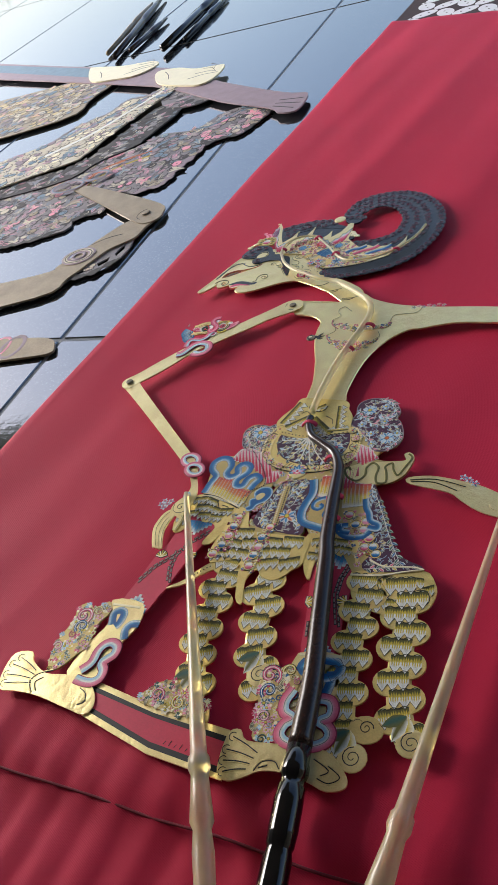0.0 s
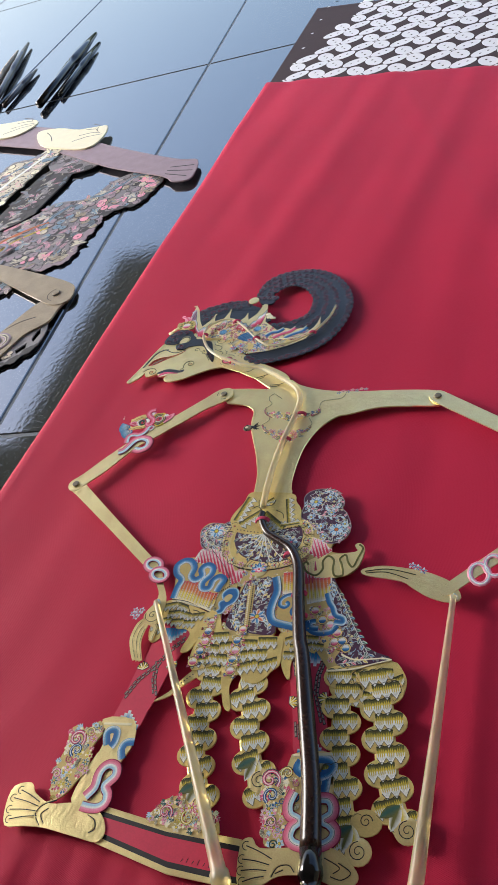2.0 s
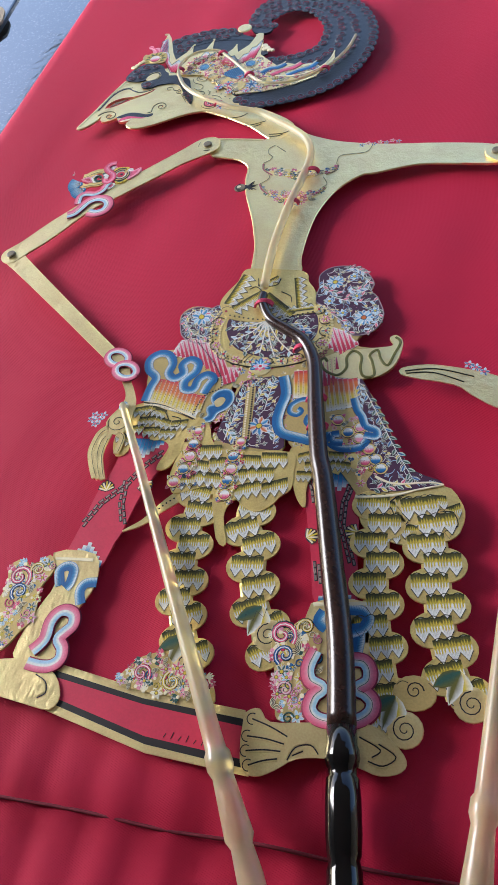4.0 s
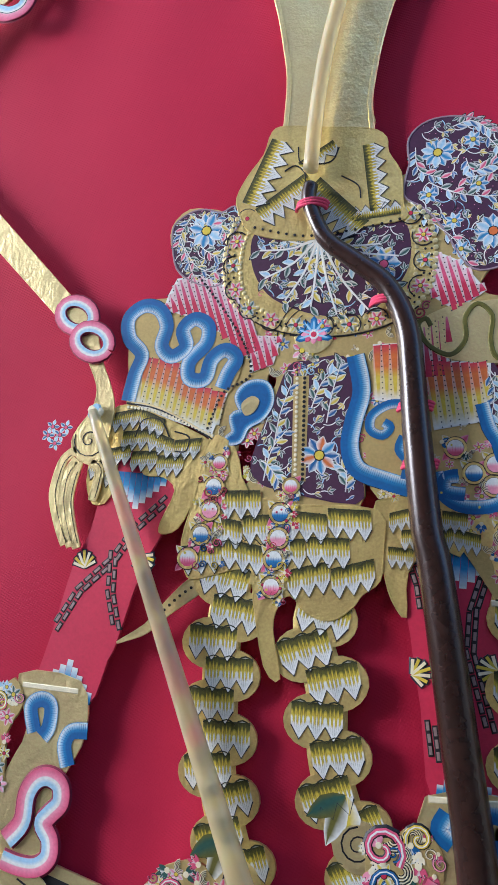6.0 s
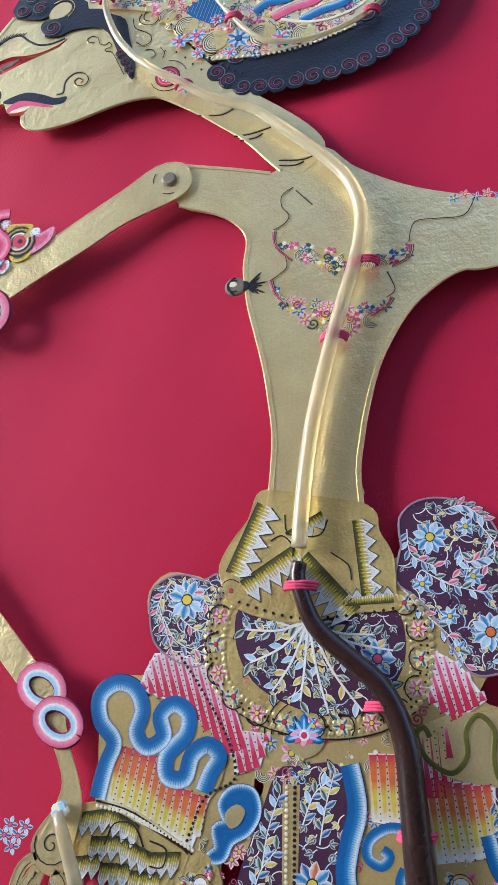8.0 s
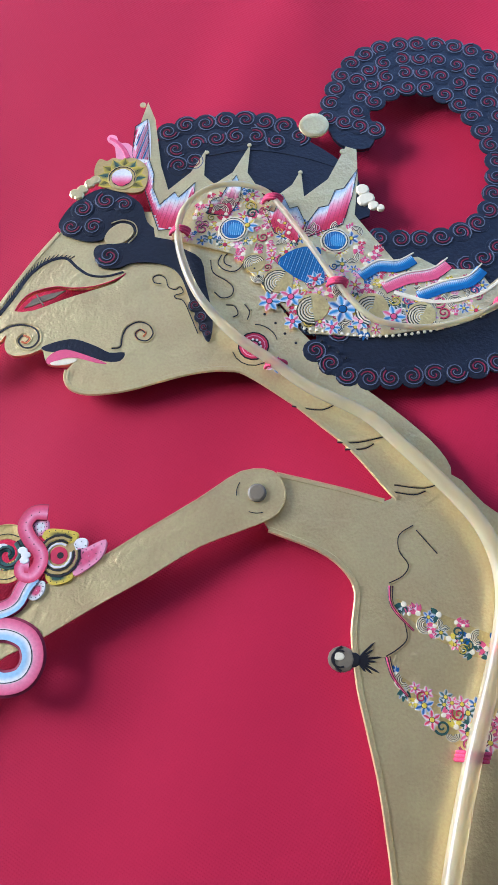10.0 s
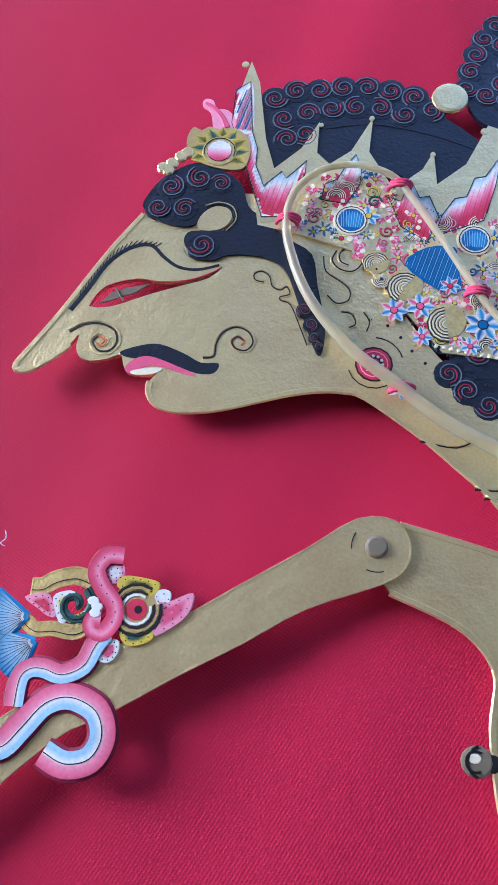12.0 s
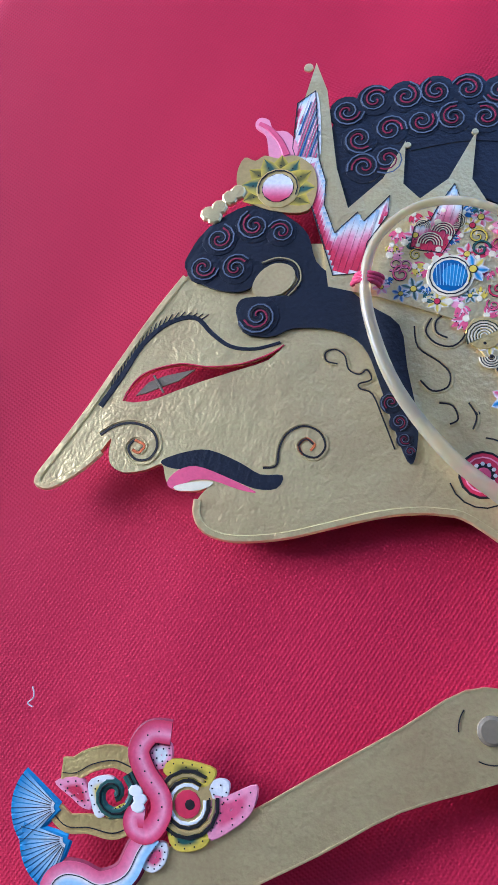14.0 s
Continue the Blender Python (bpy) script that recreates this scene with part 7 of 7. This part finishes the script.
for (x, y), r in TIES:
    a = Leather(6.5, 0.5)
    bm = bmesh.new()
    for k in range(3):
        ring = [(x - r * 0.8 + 0.9 * k * 0.4 + r * 0.8 * (1 + math.cos(v)), y + 1.1 * (k - 1), 8.6 + (r * 0.62 + 0.3) * math.sin(v)) for v in (math.pi * q / 8 for q in range(9))]
        loop = tube(ring, [0.75] * len(ring), 6)
        me = bpy.data.meshes.new("wrap")
        loop.to_mesh(me)
        loop.free()
        bm.from_mesh(me)
        bpy.data.meshes.remove(me)
    part("thread_tie", bm, THREAD, puppet, "knotted pink thread")


def hand_rod(p, q, tip_z, end_z, label):
    """A tapering pale rod tied to the palm, with a turned grip at its lower end."""
    p, q = Vector((*p, tip_z)), Vector((*q, end_z))
    d = (q - p).normalized()
    length = (q - p).length
    prof = [(0, 1.5), (6, 1.9), (length * 0.3, 2.4), (length * 0.7, 3.2), (length, 4.0), (length + 6, 4.2), (length + 8, 5.2), (length + 14, 5.4), (length + 18, 4.2),
            (length + 26, 4.6), (length + 44, 5.6), (length + 48, 4.2), (length + 60, 5.0), (length + 100, 4.4), (length + 120, 2.0)]
    thing = empty("arm_rod", label, "rod", "arm rods of the puppet")
    part("shaft", tube([tuple(p + d * s) for s, r in prof], [r * 1.2 for s, r in prof], 16), HORN, thing)
    a = Leather(9.0, 0.5)
    for k in range(5):
        a.dot(p.x + 1.5 * math.cos(k * 1.3), p.y + 1.5 * math.sin(k * 1.3), 2.0, SKY if k % 2 else GOLDLINE, k, 8, 0.8)
    a.done("knot", thing, "pale thread knot")


P0, P1 = [(-83.8, -79.3), (-20.5, -232.0)]
hand_rod(P0, (P0[0] + (P1[0] - P0[0]) * 1.3, P0[1] + (P1[1] - P0[1]) * 1.3), 11.5, 13.0, "pale horn rod tied to the puppet's lowered palm")
x, y = [(-178.7, 174.6)][0]
a = Leather(1.5, 0.3)
a.line([(x, y + 2.5), (x + 0.8, y), (x - 0.6, y - 1.8), (x + 1.0, y - 2.6)], 0.3, WHITE, 0)
tagged(a.done("lint_thread"), "tiny white lint thread on the red cloth", "thread")
P0, P1 = [(157.8, -92.6), (121.0, -290.0)]
hand_rod(P0, P1, 12.0, 13.0, "pale horn rod tied to the puppet's bent arm")

# ---- other puppets laid on the bare tiles beside the cloth ----
def fringe(a, pts, r, mat):
    """A cut-out scalloped edge with little openings."""
    for k, (x, y, *_) in enumerate(along(smooth(pts, 4, False), max(3, int(sum(math.dist(p, q) for p, q in zip(pts, pts[1:])) / (r * 1.5))))):
        a.dot(x, y, r * (0.7 + 0.45 * (k % 3)), mat, 0, 8, 0.3)
        a.dot(x, y, r * 0.35, BLACK, 3, 6, 0.1)


GREY = material("greyed_leather", (128, 122, 124), 0.6, 0.05, 0.35, 500, 0.4, 40)
BUFF = material("worn_buff_leather", (158, 142, 116), 0.5, 0.25, 0.25, 500, 0.4, 40)
# The third tone serves inked outlines, dark cuts and the painted shade sheet.
SHADE_INK = material("shade_and_ink_dark", (62, 58, 58), 0.7, 0.0, 0.4, 500, 0.4, 40)
DUSK = material("faded_blue_paint", (112, 138, 156), 0.55, 0.0, 0.2)
BONE = material("faded_cream_paint", (206, 196, 172), 0.55, 0.0, 0.15)


def scales(a, poly, size, turn, tones, seed):
    """Rows of small worn scallops with dark cuts between them, over a field; the tones drift across it."""
    rnd = random.Random(seed)
    c, s = math.cos(radians(turn)), math.sin(radians(turn))
    us, vs = [p[0] * c + p[1] * s for p in poly], [p[1] * c - p[0] * s for p in poly]
    v, row = min(vs), 0
    while v < max(vs):
        u = min(us) + (row % 2) * size * 0.5
        while u < max(us):
            p = (u * c - v * s + rnd.uniform(-0.28, 0.28) * size, u * s + v * c + rnd.uniform(-0.28, 0.28) * size)
            if inside(p, poly) and rnd.random() < 0.9:
                k = tones[int((noise.noise((p[0] * 0.016, p[1] * 0.016, seed)) + 0.5) * len(tones) * 1.4 + rnd.uniform(-0.4, 0.4)) % len(tones)]
                big = size * rnd.uniform(0.36, 0.62)
                a.dot(*p, big, k, 2, 8, 0.25, big * rnd.uniform(0.6, 0.95), rnd.uniform(0, 3))
                if rnd.random() < 0.4:
                    for q in range(3):
                        a.leaf(*p, rnd.uniform(0, 6.28), size * 0.9, size * 0.4, hue(k), hue(rnd.choice([BONE, ROSE, SHADE_INK, DUSK])), 11 + q)
                a.ring(*p, size * 0.47, size * 0.12, SHADE_INK, 5, turn + 170, 200)
                if rnd.random() < 0.7:
                    a.ring(*p, size * 0.24, size * 0.1, rnd.choice([SHADE_INK, BONE, MAUVE]), 8, rnd.uniform(0, 360), 200)
                else:
                    a.dot(*p, size * 0.12, SHADE_INK, 8, 6, 0.05)
            u += size
        v, row = v + size * 0.8, row + 1


GROUP = "puppets laid on the tiles"
one = empty("shadow_puppet", "aged painted leather puppet with a folded arm, lying on tiles", "puppet", GROUP)
field = smooth([(-1100.0, 700.0), (-644.0, 667.8), (-597.1, 718.0), (-563.9, 749.0), (-511.3, 761.0), (-471.2, 806.3), (-401.9, 798.1), (-371.4, 841.5), (-344.4, 861.6), (-306.8, 861.5), (-264.1, 814.1), (-273.1, 787.4), (-295.9, 738.0), (-329.8, 732.6), (-355.1, 714.2), (-364.6, 662.7), (-376.9, 623.3), (-380.9, 591.0), (-402.3, 581.4), (-429.4, 573.6), (-467.9, 593.9), (-482.1, 565.2), (-461.4, 527.3), (-506.2, 513.4), (-545.9, 466.5), (-980.0, 440.0)], 4)
a = Leather(-8.0, 2.8)
a.plate(field, GREY)
scales(a, field, 18.0, 24, [GREY, MAUVE, BUFF, ROSE, BONE, SHADE_INK, MAUVE, DUSK], 81)
fringe(a, [(-264.1, 814.1), (-273.1, 787.4), (-295.9, 738.0), (-329.8, 732.6), (-355.1, 714.2)], 5.0, SHADE_INK)
fringe(a, [(-355.1, 714.2), (-364.6, 662.7), (-376.9, 623.3), (-380.9, 591.0), (-402.3, 581.4), (-429.4, 573.6)], 6.0, MAUVE)
fringe(a, [(-461.4, 527.3), (-506.2, 513.4), (-545.9, 466.5), (-640.0, 455.0)], 5.5, SHADE_INK)
for path, w, k in (([(-560.0, 640.0), (-545.0, 690.0), (-505.0, 720.0), (-460.0, 735.0)], 12.0, ORANGE), ([(-545.0, 630.0), (-528.0, 672.0), (-496.0, 700.0), (-456.0, 716.0)], 8.0, YELLOW), ([(-530.0, 620.0), (-512.0, 655.0), (-486.0, 680.0)], 7.0, MAUVE),
                   ([(-400.0, 800.0), (-372.0, 800.0), (-345.0, 822.0), (-318.0, 848.0), (-290.0, 840.0)], 9.0, DUSK), ([(-470.0, 720.0), (-455.0, 760.0), (-430.0, 785.0)], 12.0, DUSK)):
    a.line(path, w, k, 10, 0.3)
    a.line(path, w * 0.2, SHADE_INK, 14, 0.3)
a.done("body_plate", one, "aged leather body densely painted in faded colours")
a = Leather(-4.0, 2.5)
a.plate(smooth([(-571.7, 628.7), (-544.1, 628.7), (-450.0, 574.0), (-351.0, 508.7), (-335.0, 480.4), (-337.8, 458.8), (-358.9, 452.6), (-389.8, 473.9), (-478.6, 549.6)], 4), BUFF)
a.ring(-362.0, 481.0, 16.0, 1.2, SHADE_INK, 3, 110, 140)
arm = a.done("upper_arm", one, "tarnished buff leather arm plate")
for x, y, rx in ((-580.0, 634.0, 30.0), (-536.0, 660.0, 24.0)):
    a = Leather(-2.6, 2.0)
    a.ring(x, y, rx, 9.0, MAUVE, 0, 0, 360, rx * 0.7)
    a.ring(x, y, rx, 3.0, DUSK, 6, 0, 360, rx * 0.7)
    a.done("armlet", arm, "faded mauve and blue armlet ring")
a = Leather(-1.5, 2.5)
a.plate(smooth([(-387.4, 468.8), (-344.4, 464.2), (-349.5, 440.2), (-355.2, 413.6), (-384.2, 391.5), (-397.2, 368.6), (-419.0, 325.8), (-452.0, 282.1), (-700.0, 240.0), (-720.0, 300.0), (-482.5, 342.8), (-454.6, 362.4), (-425.0, 412.0)], 4), BUFF, -5.0)
a.top = -5.0
a.line([(-424.0, 410.0), (-404.0, 424.0), (-380.0, 430.0)], 2.0, SHADE_INK, 3)
a.done("forearm", arm, "tarnished buff leather forearm")
a = Leather(-4.0, 2.0)
for w, k, lv in ((12.0, MAUVE, 0), (8.0, BONE, 3), (2.0, SHADE_INK, 7)):
    a.ring(-430.0, 381.0, 21.0, w, k, lv, 0, 360, 17.0)
a.ring(-430.0, 381.0, 9.0, 5.0, MAUVE, 3)
a.done("bracelet", arm, "faded pink coiled bracelet")
a = Leather(-2.8, 1.0)
a.dot(-364.1, 482.6, 6.0, BUFF, 0, 14, 1.2)
a.ring(-364.1, 482.6, 6.0, 1.2, SHADE_INK, 6)
a.done("rivet", arm)
a = Leather(-7.5, 2.0)
lace = [(-361.7, 419.1), (-353.6, 397.1), (-358.4, 363.4), (-377.3, 345.0), (-389.9, 332.9), (-421.1, 323.3), (-436.6, 298.7), (-457.3, 286.0), (-640.0, 236.0), (-690.0, 268.0), (-471.3, 314.8), (-433.2, 350.6), (-401.3, 382.1), (-378.8, 416.6)]
cuts = [[(-364.0, 402.0), (-361.0, 390.0), (-366.0, 372.0), (-372.0, 380.0), (-369.0, 396.0)], [(-376.0, 372.0), (-374.0, 360.0), (-384.0, 350.0), (-390.0, 358.0)], [(-396.0, 352.0), (-396.0, 342.0), (-412.0, 334.0), (-416.0, 342.0)]]
a.plate(smooth(lace, 4), GREY, holes=cuts)
scales(a, [(-400.0, 378.0), (-392.0, 346.0), (-425.0, 330.0), (-455.0, 298.0), (-640.0, 246.0), (-680.0, 266.0), (-471.0, 312.0), (-433.0, 348.0)], 10.0, 40, [BONE, GREY, MAUVE, BUFF], 83)
fringe(a, [(-358.4, 363.4), (-377.3, 345.0), (-389.9, 332.9), (-421.1, 323.3), (-436.6, 298.7), (-457.3, 286.0), (-640.0, 236.0)], 5.0, SHADE_INK)
a.done("lace_edge", one, "pierced leather lace along the arm")
a = Leather(-7.0, 3.0)
a.plate(smooth([(-901.7, 168.6), (-560.0, 196.0), (-411.1, 192.4), (-370.9, 184.9), (-358.8, 170.5), (-357.7, 157.9), (-391.6, 152.4), (-560.0, 140.0), (-835.6, 119.2)], 4), BUFF)
for x, w, k in ((-424.0, 7.0, MAUVE), (-446.0, 5.0, ROSE)):
    a.ring(x, 176.0, 15.0, w, k, 2, 0, 360, 22.0)
a.done("hanging_arm", one, "end of a buff leather arm plate with faded pink rings")
# Dark sheet that paints in the shade between the stacked plates.
a = Leather(-6.0, 2.6)
shade = [(-1000.0, 690.0), (-666.2, 717.3), (-607.7, 745.7), (-574.4, 836.2), (-543.9, 947.6), (-500.3, 962.9), (-473.0, 910.1), (-488.7, 843.6), (-513.3, 770.1), (-566.1, 730.5), (-638.8, 661.0), (-1000.0, 620.0)]
a.plate(smooth(shade, 4), SHADE_INK)
scales(a, shade, 17.0, 30, [SHADE_INK, GREY, SHADE_INK], 84)
a.done("sash", one, "dark sheet standing in for shade between the stacked plates")

two = empty("shadow_puppet", "aged leather puppet with gilded feet on a mauve base bar", "puppet", GROUP)
a = Leather(-2.0, 2.5)
a.plate(smooth([(-1700.0, 1890.0), (-1024.6, 1456.4), (-795.9, 1313.3), (-605.3, 1196.8), (-508.6, 1106.5), (-418.6, 1013.8), (-301.0, 912.4), (-237.2, 862.5), (-203.5, 845.9), (-199.8, 802.1), (-207.8, 772.5), (-239.3, 779.7), (-264.6, 811.8), (-386.3, 901.7), (-556.2, 1056.7), (-700.6, 1153.1), (-953.2, 1309.9), (-1620.0, 1730.0)], 3), MAUVE)
for p, q in zip([(-252.0, 838.0), (-256.0, 826.0), (-258.0, 815.0)], [(-206.0, 826.0), (-206.0, 806.0), (-214.0, 788.0)]):
    a.stroke([p, q], 3.0, SHADE_INK, 2)
a.line([(-1600.0, 1790.0), (-1024.6, 1420.0), (-840.0, 1300.0)], 60.0, DUSK, 2)
a.done("base_bar", two, "dull mauve base bar ending in splayed toes")
for spec, toes in (([(-885.8, 1344.2), (-828.5, 1234.3), (-747.9, 1203.3), (-686.2, 1193.6), (-649.2, 1238.6), (-681.6, 1275.7), (-754.9, 1292.7), (-811.4, 1318.5), (-872.2, 1349.7)], (-652.0, 1246.0)), ([(-626.0, 1175.2), (-594.7, 1096.7), (-532.2, 1048.2), (-465.9, 1016.4), (-440.0, 1051.6), (-441.9, 1108.9), (-466.5, 1120.1), (-514.4, 1130.4), (-573.4, 1169.0)], (-446.0, 1084.0))):
    a = Leather(1.5, 3.0)
    # Pale colour paints the sky's reflection into the gilded foot.
    a.plate(smooth(spec, 4), GOLDLINE)
    heel = spec[1]
    for k in range(4):
        u = 0.35 + 0.1 * k
        p = (heel[0] + (toes[0] - heel[0]) * 0.55 + 10 * k, heel[1] + (toes[1] - heel[1]) * 0.55 + 24 * k - 20)
        a.stroke([p, ((p[0] + toes[0]) / 2, (p[1] + toes[1]) / 2 + 4 * k), (toes[0] - 6 * k, toes[1] - 12 + 9 * k)], 2.4, SHADE_INK, 2, 0.3)
    a.line([(heel[0] + 26, heel[1] + 4), (heel[0] + 14, heel[1] + 34), (heel[0] - 4, heel[1] + 62)], 2.2, SHADE_INK, 2)
    a.done("foot", two, "gilded leather foot, coloured pale as if reflecting the sky")
three = empty("shadow_puppet", "leather puppet with pale blue and cream trousers lying on others", "puppet", GROUP)
for spec, seed, base, tones in (([(-1180.0, 640.0), (-739.7, 873.1), (-714.7, 932.0), (-655.7, 978.3), (-638.4, 1033.1), (-586.0, 1033.1), (-552.4, 1084.2), (-529.9, 1041.0), (-552.6, 976.7), (-575.9, 906.7), (-597.0, 837.6), (-614.9, 767.0), (-668.2, 726.5), (-1100.0, 560.0)], 91, BONE, [BONE, DUSK, BONE, GOLDLINE, MAUVE]),
                                ([(-1280.0, 1250.0), (-942.8, 1288.6), (-879.1, 1289.3), (-804.7, 1261.6), (-747.6, 1218.7), (-773.6, 1122.8), (-807.7, 1011.4), (-1240.0, 980.0)], 92, BUFF, [BUFF, OCHRE, BONE, GREY, DUSK]),
                                ([(-550.2, 1052.4), (-445.9, 979.9), (-419.1, 938.0), (-463.1, 921.5), (-531.4, 963.1)], 93, GREY, [GREY, MAUVE, SHADE_INK])):
    a = Leather(-2.0 if seed == 91 else -5.0, 2.5)
    a.plate(smooth(spec, 4), base)
    scales(a, spec, 20.0, 55, tones, seed)
    fringe(a, spec[1: len(spec) // 2 + 1], 4.5, GREY)
    if seed == 91:
        # White and faded-blue streaks paint highlights along this leg.
        a.line([(-560.0, 1040.0), (-606.0, 950.0), (-650.0, 870.0), (-720.0, 800.0)], 9.0, WHITE, 12, -0.4)
        a.line([(-590.0, 1020.0), (-650.0, 950.0), (-700.0, 880.0)], 6.0, DUSK, 12)
    a.done("leg_plate", three, "patterned leather leg")

# dark turned rods of the far puppets
for p, q, r, mat in (((-690.0, 1370.0), (-680.0, 1880.0), 13.0, LACQUER), ((-652.0, 1420.0), (-650.0, 1760.0), 8.0, LACQUER), ((-850.0, 1420.0), (-945.0, 2010.0), 10.0, DARKHORN), ((-900.0, 1480.0), (-965.0, 1960.0), 8.0, BUFF), ((-818.4, 1450.0), (-812.1, 1700.0), 8.0, DARKHORN)):
    d = Vector((q[0] - p[0], q[1] - p[1], 0))
    prof = [(0, 0.7), (0.3, 0.8), (0.5, 1.0), (0.53, 0.7), (0.56, 1.0), (0.62, 1.1), (0.8, 0.8), (1.0, 0.35)]
    rod = tagged(part("grip_rod", tube([(p[0] + d.x * u, p[1] + d.y * u, -12 + r) for u, k in prof], [r * k for u, k in prof], 14), mat), "turned puppet rod lying on tiles, tapering to a point", "rod", "far rods")
